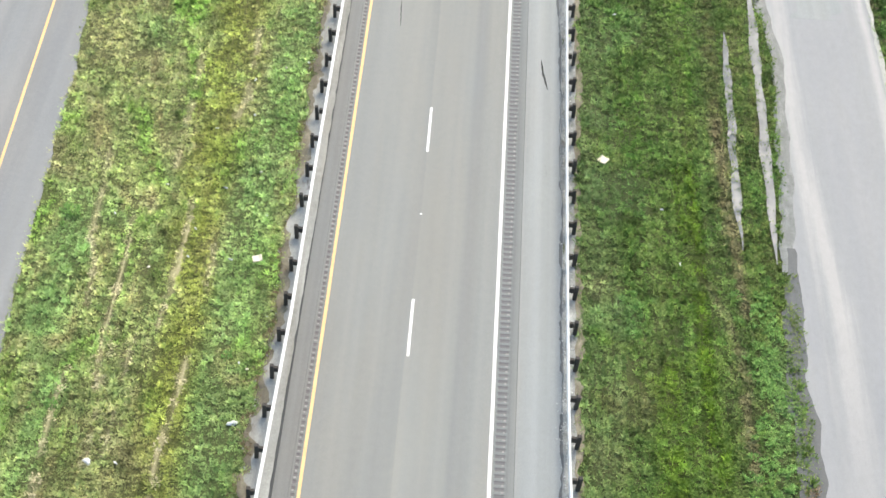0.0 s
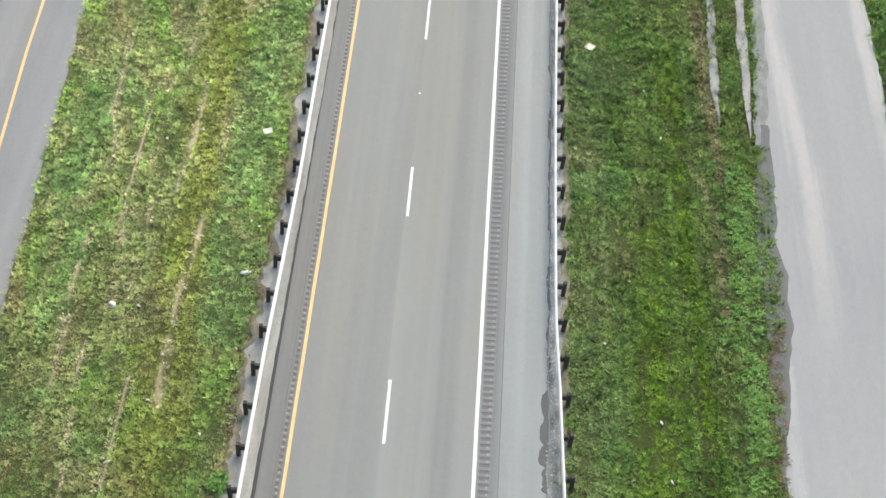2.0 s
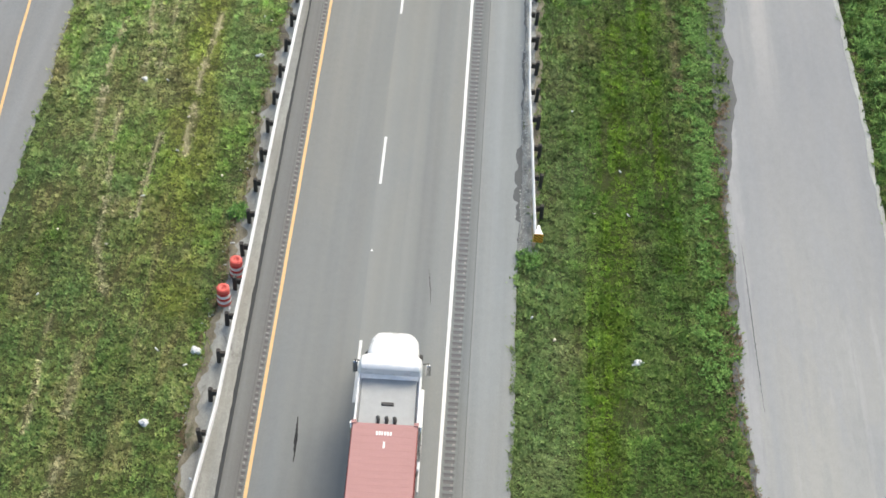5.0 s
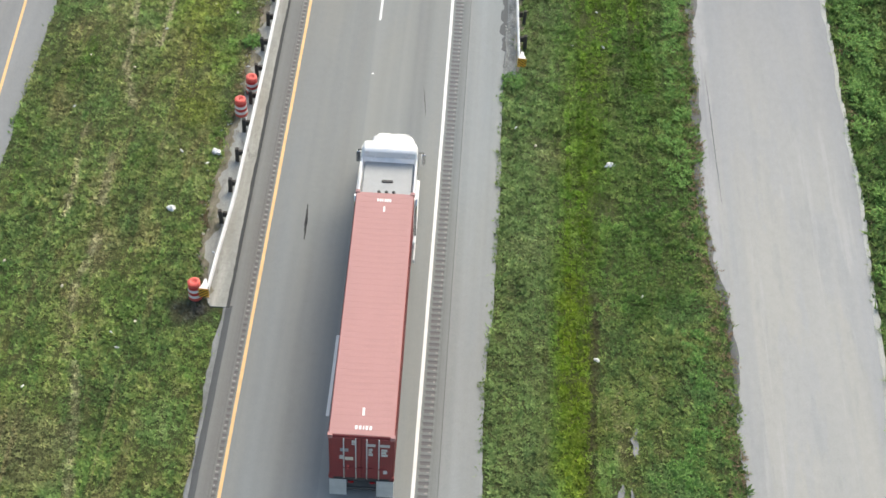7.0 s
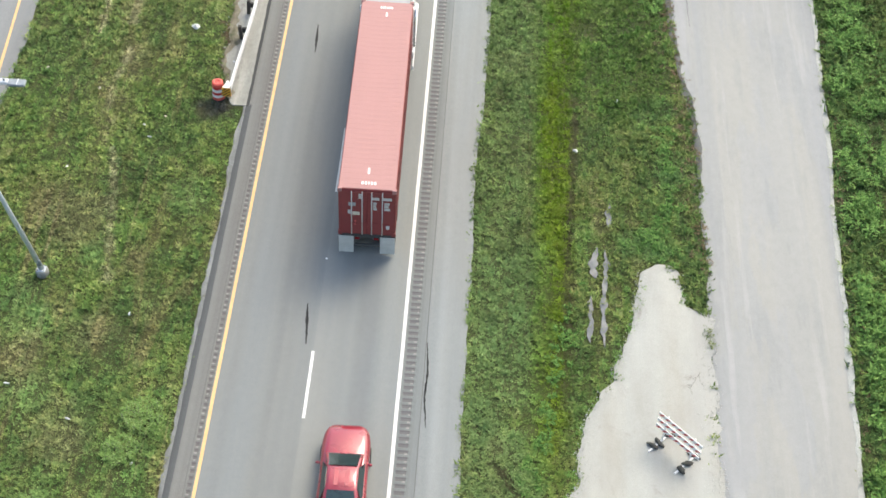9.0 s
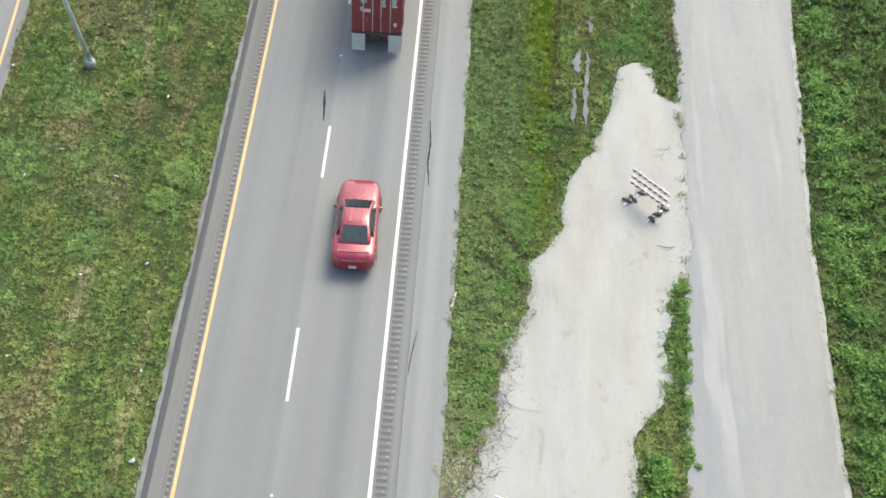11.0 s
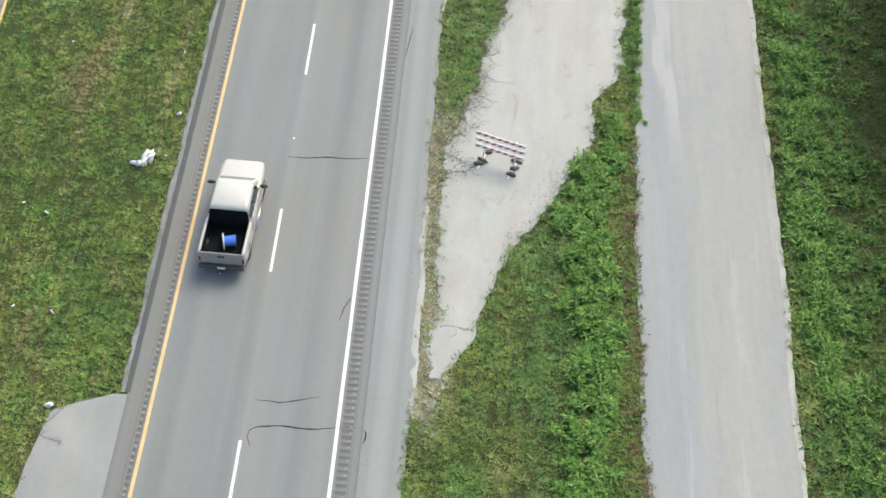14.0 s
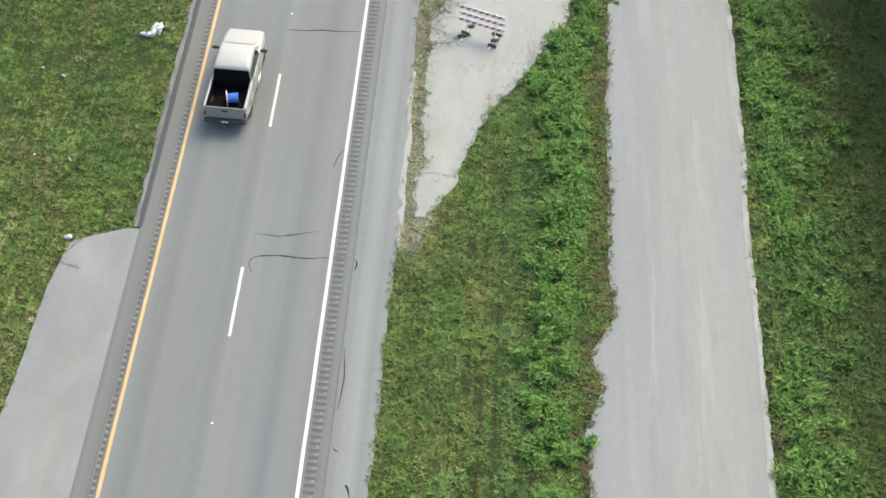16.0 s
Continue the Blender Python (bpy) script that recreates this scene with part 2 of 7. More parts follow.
def turf(name, blades, gain=1.0):
    """Rough mown verge: dry and green patches, tracks along the road, mossy swale bottoms."""
    n = Nodes(name)
    x, y, z = n.xyz()
    a = n.noise(n.coords((0.30, 0.16, 1)), 1.0, 3, 0.6, 0.4)
    b = n.noise(n.coords((1.0, 0.7, 1)), 1.5, 4, 0.65, 0.3)
    t = n.noise(n.coords((1.5, 0.05, 1), rot=-1.5), 1.0, 3, 0.6)
    f = n.math("ADD", n.math("MULTIPLY", a, 0.41), n.math("MULTIPLY", b, 0.34))
    f = n.math("ADD", f, n.math("MULTIPLY", t, 0.25))
    # drier north median, partly its sunlight put into colour; greener low side and south
    f = n.math("ADD", f, n.math("MULTIPLY", n.span(y, -45, 15, -0.035, 0.055), n.span(x, -3, 3, 1.0, 0.2)))
    f = n.math("ADD", f, n.span(x, -3, 3, 0.0, -0.022))
    f = n.math("ADD", f, n.span(x, 20, 24, 0.0, -0.07))
    f = n.math("ADD", f, n.math("MULTIPLY", n.span(y, -84, -76, 0.02, 0.0), n.span(x, 6, 12.5, 1.0, 0.0)))
    north = n.span(y, -40, 5, 0.0, 1.0)
    stops = [(0.37, GREEN["deep"]), (0.45, GREEN["green"]), (0.53, GREEN["olive"]), (0.65, GREEN["dry"]), (0.77, GREEN["straw"])]
    tuft = n.noise(n.coords(), 4.6, 2, 0.6)
    clump = n.noise(n.coords(), 1.7, 3, 0.6, 0.5)
    f = n.math("ADD", f, n.span(tuft, 0.25, 0.75, -0.045, 0.045))
    f = n.math("ADD", f, n.span(clump, 0.3, 0.7, -0.05, 0.05))
    if blades:
        f = n.math("ADD", f, n.span(n.island(), 0, 1, -0.035, 0.035))
    col = n.ramp(f, stops)
    # mossy bottom of the swale on the low side, and a softer one in the median
    wig = n.span(n.noise(n.coords((0.01, 0.12, 1)), 1.0, 2), 0.3, 0.7, -0.25, 0.25)
    bend = n.math("MULTIPLY", n.math("MAXIMUM", n.math("ADD", y, 33.0), 0.0), 0.055)
    d = n.math("ABSOLUTE", n.math("SUBTRACT", x, n.math("ADD", n.math("ADD", 9.65, bend), wig)))
    m = n.math("MULTIPLY", n.span(d, 0.40, 0.95, 1.0, 0.0), n.math("MULTIPLY", n.span(y, -56, -50, 0.0, 1.0), n.span(y, -28, -8, 1.0, 0.3)))
    col = n.mix(n.math("MULTIPLY", m, 0.88), col, (0.088, 0.148, 0.008))
    rut = n.math("ABSOLUTE", n.math("SUBTRACT", d, 0.95))
    rut = n.math("MULTIPLY", n.span(rut, 0.04, 0.14, 0.75, 0.0), n.math("MULTIPLY", n.span(y, -56, -50), n.span(y, -20, -5, 1.0, 0.0)))
    col = n.mix(n.math("MULTIPLY", rut, n.span(b, 0.4, 0.6, 0.3, 1.0)), col, (0.055, 0.050, 0.022))
    d = n.math("ABSOLUTE", n.math("SUBTRACT", x, n.math("ADD", -9.5, n.math("MULTIPLY", wig, 2.0))))
    m = n.math("MULTIPLY", n.span(d, 0.35, 1.3, 0.55, 0.0), n.span(y, -24, -10, 0.0, 1.0))
    col = n.mix(m, col, (0.165, 0.175, 0.016))
    # lush clover patches, and thin straw-coloured wheel tracks in the median
    lush = n.noise(n.coords((0.42, 0.26, 1)), 1.0, 3, 0.55, 0.6)
    col = n.mix(n.span(lush, 0.56, 0.66, 0.0, 0.5), col, (0.075, 0.150, 0.040))
    track = n.noise(n.coords((1.9, 0.045, 1), rot=-1.2), 1.0, 3, 0.6, 0.3)
    bare = n.math("MULTIPLY", n.span(track, 0.63, 0.70, 0.0, 0.5), n.span(x, -3, 8, 1.0, 0.35))
    col = n.mix(bare, col, (0.225, 0.185, 0.100))
    # thin dry ground between the shoulder and the gravel
    bank = n.math("MULTIPLY", n.math("MULTIPLY", n.span(x, 6.0, 6.3), n.span(x, 7.3, 8.0, 1.0, 0.0)), n.math("MULTIPLY", n.span(y, -85, -80), n.span(y, -68, -63, 1.0, 0.0)))
    # dry growth is paler, north median sunlight mixed into the colour; low side greener
    col = n.mix(n.math("MULTIPLY", north, n.span(x, -3, 3, 0.38, 0.0)), col, (0.205, 0.218, 0.098))
    fresh = n.math("MULTIPLY", n.span(y, -36, -16), n.math("MULTIPLY", n.span(x, 5, 7), n.span(x, 13.0, 14.0, 1.0, 0.0)))
    col = n.mix(n.math("MULTIPLY", fresh, n.span(clump, 0.35, 0.6, 0.12, 0.45)), col, (0.078, 0.165, 0.034))
    ditch = n.math("MULTIPLY", n.span(n.math("ABSOLUTE", n.math("SUBTRACT", x, 13.9)), 0.25, 0.6, 0.7, 0.0), n.span(y, -12, -4))
    col = n.mix(n.math("MULTIPLY", ditch, n.span(b, 0.4, 0.6, 0.3, 1.0)), col, (0.150, 0.122, 0.062))
    dry = n.math("MULTIPLY", north, n.span(x, -3, 3, 1.0, 0.0))
    patch = n.noise(n.coords((0.36, 0.17, 1)), 1.0, 4, 0.6, 0.5)
    col = n.mix(n.math("MULTIPLY", n.span(patch, 0.52, 0.62, 0.0, 0.7), n.math("ADD", 0.25, n.math("MULTIPLY", dry, 0.75))), col, (0.105, 0.195, 0.032))
    brown = n.noise(n.coords((0.55, 0.12, 1), rot=-2.0), 1.2, 4, 0.62, 0.4)
    col = n.mix(n.math("MULTIPLY", n.span(brown, 0.55, 0.66, 0.0, 0.6), n.span(x, -3, 8, 1.0, 0.4)), col, (0.190, 0.158, 0.075))
    # what grows in known bands and patches
    # the low side's north stretch is tinted a deeper green first
    low = n.math("MULTIPLY", n.span(x, 5.5, 8), n.span(y, -36, -14))
    col = n.mix(n.math("MULTIPLY", low, n.span(clump, 0.3, 0.7, 0.36, 0.18)), col, (0.060, 0.116, 0.014))
    under = n.math("ADD", x, n.span(patch, 0.3, 0.7, -2.0, 2.0))
    col = n.mix(n.span(under, 24.2, 26.5, 0.0, 0.6), col, (0.064, 0.078, 0.026))
    kind, value, much = n.held("cover")
    col = n.mix(much, col, kind)
    worn_off = n.math("MULTIPLY", much, n.span(value, 0.16, 0.26))
    # gradient that paints the north median's sunlit brightness into the grass colour
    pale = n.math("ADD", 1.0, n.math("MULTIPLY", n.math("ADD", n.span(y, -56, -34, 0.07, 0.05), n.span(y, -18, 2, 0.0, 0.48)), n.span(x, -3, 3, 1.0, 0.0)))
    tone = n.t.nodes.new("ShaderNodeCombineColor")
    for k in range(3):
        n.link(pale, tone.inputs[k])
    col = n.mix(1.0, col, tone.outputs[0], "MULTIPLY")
    # litter masks the shade under the trees, painted into ground and grass colour
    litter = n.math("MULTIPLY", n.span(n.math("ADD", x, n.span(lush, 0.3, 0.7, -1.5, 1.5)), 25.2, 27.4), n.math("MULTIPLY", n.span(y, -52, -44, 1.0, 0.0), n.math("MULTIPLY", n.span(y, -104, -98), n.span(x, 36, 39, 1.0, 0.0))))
    if blades:
        col = n.mix(1.0, col, n.ramp(n.island(), [(0.0, (0.84, 0.86, 0.82)), (0.5, (1.0, 1.0, 1.0)), (0.9, (1.10, 1.09, 1.12)), (1.0, (1.22, 1.20, 1.28))]), "MULTIPLY")
        tuft_tone = n.t.nodes.new("ShaderNodeCombineColor")
        for k in range(3):
            n.link(n.math("ADD", n.held("tone")[1], 1.0), tuft_tone.inputs[k])
        col = n.mix(1.0, col, tuft_tone.outputs[0], "MULTIPLY")
    else:
        fine = n.noise(n.coords(), 17.0, 5, 0.75)
        edge_on = n.math("MAXIMUM", n.math("MAXIMUM", n.span(y, -98.5, -97, 1.0, 0.0), n.span(y, 29, 31)), n.math("MAXIMUM", n.span(x, 32, 34), n.span(x, -22, -20.5, 1.0, 0.0)))
        # dark soil; shade between the tufts is painted into this ground colour too
        soil = n.ramp(n.noise(n.coords(), 2.0, 4), [(0.35, (0.015, 0.018, 0.007)), (0.65, (0.052, 0.048, 0.024))])
        turf_tone = n.mix(worn_off, (0.60, 0.60, 0.55), (0.85, 0.85, 0.82))
        col = n.mix(n.math("MAXIMUM", n.math("MAXIMUM", n.span(fine, 0.40, 0.62), edge_on), n.math("MULTIPLY", worn_off, 0.8)), soil, n.mix(1.0, col, turf_tone, "MULTIPLY"))
    col = n.mix(n.math("MULTIPLY", bank, n.span(clump, 0.35, 0.6, 0.35, 0.9)), col, (0.240, 0.218, 0.130))
    # tree shade laid over everything as a dark green
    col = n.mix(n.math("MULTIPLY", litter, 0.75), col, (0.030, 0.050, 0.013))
    if gain != 1.0:
        col = n.mix(1.0, col, (gain, gain, gain), "MULTIPLY")
    m = n.done(col, 0.75, 0, None if blades else n.noise(n.coords(), 14.0, 4, 0.7), 0.09, 1.0, 0.12)
    if blades:
        n.shader.inputs["Subsurface Weight"].default_value = 0.0
    return m


def leafage(name, lo, mid, hi):
    n = Nodes(name)
    r = n.math("ADD", n.math("MULTIPLY", n.island(), 0.6), n.math("MULTIPLY", n.chance(), 0.2))
    r = n.math("ADD", r, n.math("MULTIPLY", n.noise(n.coords(), 1.3, 3), 0.25))
    return n.done(n.ramp(r, [(0.15, lo), (0.5, mid), (0.85, hi)]), 0.65, spec=0.15)


M = {}
M["lane"] = pavement("lane_asphalt", (0.156, 0.159, 0.161), (0.188, 0.189, 0.189), (0.220, 0.220, 0.216), 0.9, 0.22,
                     paths=[(0.03, 1.0), (0.15, 0.91), (0.27, 1.04), (0.38, 0.95), (0.46, 0.93), (0.498, 0.94), (0.503, 1.07), (0.62, 1.05), (0.70, 0.94), (0.77, 0.81), (0.84, 0.97), (0.9, 1.0)], warm=(1.03, 1.0, 0.95))
M["inner"] = pavement("inner_shoulder_asphalt", (0.122, 0.116, 0.112), (0.152, 0.146, 0.142), (0.182, 0.176, 0.171), 2.0, 0.35)
M["groove"] = worn("rumble_groove", (0.105, 0.105, 0.107), (0.145, 0.144, 0.143), 0.9, scale=3)
M["groove_low"] = worn("shallow_groove", (0.095, 0.090, 0.086), (0.14, 0.134, 0.128), 0.9, scale=3)
M["crest"] = worn("rumble_crest", (0.20, 0.195, 0.185), (0.30, 0.29, 0.275), 0.85, scale=3)
M["outer"] = pavement("outer_shoulder_asphalt", (0.185, 0.188, 0.189), (0.224, 0.227, 0.228), (0.262, 0.265, 0.264), 1.6, 0.32)
M["dim"] = pavement("shoulder_seam_asphalt", (0.130, 0.132, 0.134), (0.158, 0.160, 0.161), (0.188, 0.189, 0.188), 2.4, 0.35)
M["front"] = frontage()
M["patch"] = pavement("old_asphalt_margin", (0.052, 0.053, 0.055), (0.080, 0.081, 0.083), (0.125, 0.125, 0.124), 1.5, 0.5, 0.8)
M["rim"] = pavement("pale_dust", (0.33, 0.315, 0.295), (0.40, 0.385, 0.362), (0.47, 0.455, 0.43), 3.0, 0.6, 0.95, 0.3)
M["dust"] = pavement("fine_dust", (0.29, 0.282, 0.268), (0.355, 0.345, 0.328), (0.42, 0.408, 0.39), 3.0, 0.6, 0.95, 0.3, run=0.8)
M["grit"] = pavement("crushed_limestone", (0.305, 0.290, 0.270), (0.360, 0.346, 0.326), (0.405, 0.388, 0.366), 0.9, 0.28, 0.95, 0.34, rot=25, run=0.3, film=(0.250, 0.240, 0.224), pits=(0.225, 0.216, 0.202))
M["far_lane"] = pavement("far_carriageway_asphalt", (0.152, 0.149, 0.152), (0.188, 0.184, 0.186), (0.222, 0.217, 0.217), 1.0, 0.3)
M["concrete"] = pavement("weathered_concrete", (0.165, 0.156, 0.143), (0.262, 0.250, 0.232), (0.36, 0.346, 0.325), 1.6, 0.6, 0.9, 0.30, pits=(0.11, 0.10, 0.09), film=(0.155, 0.138, 0.110), run=0.2)
M["slab"] = pavement("turnaround_asphalt", (0.205, 0.202, 0.200), (0.246, 0.241, 0.239), (0.292, 0.286, 0.283), 0.5, 0.28, run=0.3, film=(0.205, 0.203, 0.205))
M["bed"] = pavement("rubble_bed", (0.10, 0.097, 0.09), (0.20, 0.195, 0.185), (0.33, 0.32, 0.30), 3.0, 0.8, 0.95, 0.30, pits=(0.05, 0.047, 0.04), run=1.5)
M["grey_gravel"] = pavement("dirty_gravel", (0.125, 0.122, 0.115), (0.175, 0.171, 0.163), (0.235, 0.230, 0.220), 3.0, 0.7, 0.95, 0.30, run=1.2)
M["joint"] = pavement("asphalt_edge", (0.020, 0.021, 0.022), (0.036, 0.037, 0.039), (0.064, 0.065, 0.067), 3.0, 0.6)
M["edge"] = pavement("worn_dark_edge", (0.044, 0.046, 0.049), (0.060, 0.062, 0.066), (0.082, 0.084, 0.088), 3.0, 0.45)
M["dirt"] = pavement("brown_dirt", (0.085, 0.070, 0.048), (0.150, 0.125, 0.088), (0.25, 0.215, 0.165), 3.0, 0.8, 0.95, 0.3, run=1.2, pits=(0.05, 0.055, 0.025))
M["lip"] = pavement("broken_concrete_lip", (0.11, 0.107, 0.10), (0.18, 0.176, 0.172), (0.27, 0.262, 0.255), 3.0, 0.7, 0.9, 0.3, run=0.9, pits=(0.07, 0.075, 0.045))
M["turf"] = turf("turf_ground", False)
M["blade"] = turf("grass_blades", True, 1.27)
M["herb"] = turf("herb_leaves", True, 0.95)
M["weed"] = leafage("weed_leaves", (0.026, 0.076, 0.014), (0.094, 0.200, 0.042), (0.185, 0.315, 0.082))
M["weed_pale"] = leafage("pale_weed_leaves", (0.10, 0.185, 0.045), (0.17, 0.275, 0.075), (0.26, 0.365, 0.13))
M["weed_dark"] = leafage("scrub_leaves", (0.020, 0.058, 0.012), (0.056, 0.124, 0.024), (0.108, 0.190, 0.046))
M["weed_dry"] = leafage("dry_weed_leaves", (0.075, 0.052, 0.030), (0.140, 0.100, 0.058), (0.21, 0.165, 0.10))
M["twig"] = worn("dead_twig", (0.11, 0.10, 0.09), (0.21, 0.195, 0.18), 0.9)
M["bark"] = worn("bark", (0.07, 0.055, 0.04), (0.14, 0.115, 0.09), 0.95, scale=9)
M["yellow"] = worn("yellow_road_paint", (0.62, 0.395, 0.165), (0.78, 0.525, 0.245), 0.7, scale=1.4, grain=22)
M["white"] = worn("white_road_paint", (0.62, 0.62, 0.60), (0.82, 0.82, 0.80), 0.7, scale=1.4, grain=22)
M["tar"] = worn("crack_tar", (0.012, 0.012, 0.013), (0.034, 0.034, 0.035), 0.8, spec=0.2)
M["zinc"] = worn("galvanised_steel", (0.52, 0.53, 0.53), (0.74, 0.74, 0.73), 0.6, 0.0, 2.0)
M["post"] = worn("weathered_dark_post", (0.030, 0.027, 0.024), (0.085, 0.072, 0.06), 0.9, scale=5, vary=0.4)
M["pole"] = worn("grey_pole_steel", (0.50, 0.55, 0.59), (0.66, 0.71, 0.75), 0.45, 0.0, 2.5)
M["head"] = worn("lamp_housing", (0.19, 0.22, 0.25), (0.32, 0.35, 0.38), 0.5, 0.2)
M["lens"] = worn("lamp_white_cap", (0.50, 0.52, 0.55), (0.62, 0.64, 0.67), 0.35)
M["orange"] = worn("orange_plastic", (0.62, 0.075, 0.055), (0.80, 0.125, 0.095), 0.5, scale=3)
M["red_band"] = worn("deep_red_sheeting", (0.42, 0.020, 0.020), (0.60, 0.036, 0.034), 0.45, scale=4)
M["white_band"] = worn("white_sheeting", (0.70, 0.69, 0.67), (0.86, 0.85, 0.83), 0.4, scale=4)
M["rubber"] = worn("black_rubber", (0.012, 0.012, 0.013), (0.040, 0.040, 0.040), 0.8)
M["hazard"] = worn("hazard_orange", (0.92, 0.42, 0.04), (1.05, 0.52, 0.06), 0.45, scale=5)
M["black"] = worn("black_paint", (0.008, 0.008, 0.009), (0.022, 0.022, 0.022), 0.5)
M["board"] = worn("white_board", (0.78, 0.77, 0.75), (0.88, 0.87, 0.86), 0.55, scale=3)
M["stripe_red"] = worn("red_stripe", (0.56, 0.085, 0.075), (0.68, 0.135, 0.12), 0.5, scale=4)
M["sandbag"] = worn("sandbag_cloth", (0.045, 0.045, 0.038), (0.105, 0.10, 0.085), 0.95, scale=9, vary=0.3)
M["bag"] = worn("white_plastic_bag", (0.66, 0.66, 0.66), (0.86, 0.86, 0.87), 0.35, scale=5)
M["card"] = worn("pale_cardboard", (0.62, 0.55, 0.43), (0.78, 0.71, 0.58), 0.9)
M["wood"] = worn("bleached_wood", (0.42, 0.38, 0.31), (0.58, 0.54, 0.46), 0.85, scale=7)
def ditch_water(name, dark, light, gloss):
    n = Nodes(name)
    return n.done(n.ramp(n.noise(n.coords((1, 0.4, 1)), 1.4, 4), [(0.4, dark), (0.6, light)]),
                  n.span(n.noise(n.coords(), 2.5, 4), 0.42, 0.6, gloss, gloss + 0.35), 0, n.noise(n.coords(), 6, 2), 0.02, 0.3, 0.25)


M["water"] = ditch_water("ditch_water", (0.070, 0.078, 0.085), (0.105, 0.115, 0.124), 0.3)
M["mud"] = ditch_water("wet_pale_mud", (0.118, 0.122, 0.122), (0.165, 0.168, 0.166), 0.4)
M["box_red"] = worn("container_red_paint", (0.20, 0.028, 0.028), (0.29, 0.046, 0.044), 0.55, scale=1.3, grain=18)
M["box_roof"] = worn("sun_faded_container_roof", (0.375, 0.184, 0.173), (0.44, 0.230, 0.216), 0.7, scale=0.9, grain=16)
M["chassis"] = worn("trailer_chassis", (0.030, 0.030, 0.032), (0.075, 0.073, 0.070), 0.7)
M["cab"] = worn("white_cab_paint", (0.76, 0.76, 0.76), (0.84, 0.84, 0.84), 0.3, scale=2, coat=0.5)
M["deck"] = worn("grey_sleeper_back", (0.30, 0.315, 0.322), (0.38, 0.40, 0.405), 0.5, scale=2)
M["flap"] = worn("white_mud_flap", (0.46, 0.45, 0.42), (0.62, 0.61, 0.58), 0.7, scale=3)
M["chrome"] = worn("bright_metal", (0.55, 0.56, 0.57), (0.72, 0.72, 0.73), 0.2, 1.0)
M["car_red"] = worn("metallic_red_paint", (0.25, 0.002, 0.018), (0.34, 0.005, 0.028), 0.3, 0.2, 1.5, 200, coat=1.0)
M["car_red"].node_tree.nodes["Principled BSDF"].inputs["Coat IOR"].default_value = 1.55
M["truck_white"] = worn("cream_white_paint", (0.46, 0.452, 0.415), (0.50, 0.49, 0.455), 0.35, 0.0, 2.0, coat=0.4)
M["truck_trim"] = worn("tan_lower_paint", (0.28, 0.27, 0.245), (0.36, 0.345, 0.315), 0.45, 0.0)
M["glass"] = worn("tinted_car_glass", (0.012, 0.026, 0.028), (0.028, 0.050, 0.052), 0.08, spec=0.8)
M["tail"] = worn("red_lamp_lens", (0.26, 0.006, 0.006), (0.38, 0.012, 0.012), 0.15)
M["head_lamp"] = worn("clear_lamp_lens", (0.6, 0.6, 0.6), (0.75, 0.75, 0.75), 0.1)
M["liner"] = worn("black_bed_liner", (0.005, 0.005, 0.006), (0.012, 0.012, 0.013), 0.85, spec=0.1)
M["blue"] = worn("blue_plastic", (0.05, 0.20, 0.72), (0.11, 0.32, 0.95), 0.4)
M["plate"] = worn("plate_white", (0.55, 0.55, 0.55), (0.7, 0.7, 0.7), 0.5)


# ---------------------------------------------------------------- mesh helpers
def part(name, bm, material, parent, label=""):
    """Links a bmesh as one mesh object under a thing or a part."""
    me = bpy.data.meshes.new(name)
    bm.to_mesh(me)
    bm.free()
    me.materials.append(material)
    ob = new(name, me)
    ob.parent = parent
    if label:
        tagged(ob, label)
    return ob


def thing(name, label, category, at=(0, 0, 0), turn=0.0, group="", kind=""):
    ob = new(name)
    ob.empty_display_size = 0.2
    ob.matrix_basis = pose(*at, 0, 0, turn)
    return tagged(ob, label, category, group, kind)


def box(bm, lo, hi, bevel=0.0, turn=None):
    """A box from corner to corner, with softened edges."""
    tmp = bmesh.new()
    bmesh.ops.create_cube(tmp, size=1)
    s = [hi[i] - lo[i] for i in range(3)]
    c = [(hi[i] + lo[i]) / 2 for i in range(3)]
    bmesh.ops.scale(tmp, vec=s, verts=tmp.verts)
    if bevel:
        bmesh.ops.bevel(tmp, geom=tmp.edges[:], offset=bevel, segments=1, affect="EDGES")
    m = Matrix.Translation(c)
    if turn is not None:
        m = m @ turn
    bmesh.ops.transform(tmp, matrix=m, verts=tmp.verts)
    join(bm, tmp)
    return bm


def join(bm, tmp):
    vs = [bm.verts.new(v.co) for v in tmp.verts]
    tmp.verts.index_update()
    for f in tmp.faces:
        bm.faces.new([vs[v.index] for v in f.verts]).smooth = f.smooth
    tmp.free()


def lathe(bm, profile, sides=16, m=None, smooth=True):
    """A body of revolution about z from (radius, height) pairs."""
    m = m or Matrix()
    rings = [[bm.verts.new(m @ Vector((r * math.cos(2 * math.pi * i / sides), r * math.sin(2 * math.pi * i / sides), h)))
              for i in range(sides)] for r, h in profile]
    for a, b in zip(rings, rings[1:]):
        for i in range(sides):
            bm.faces.new((a[i], a[(i + 1) % sides], b[(i + 1) % sides], b[i])).smooth = smooth
    bm.faces.new(rings[0][::-1])
    bm.faces.new(rings[-1])
    return bm


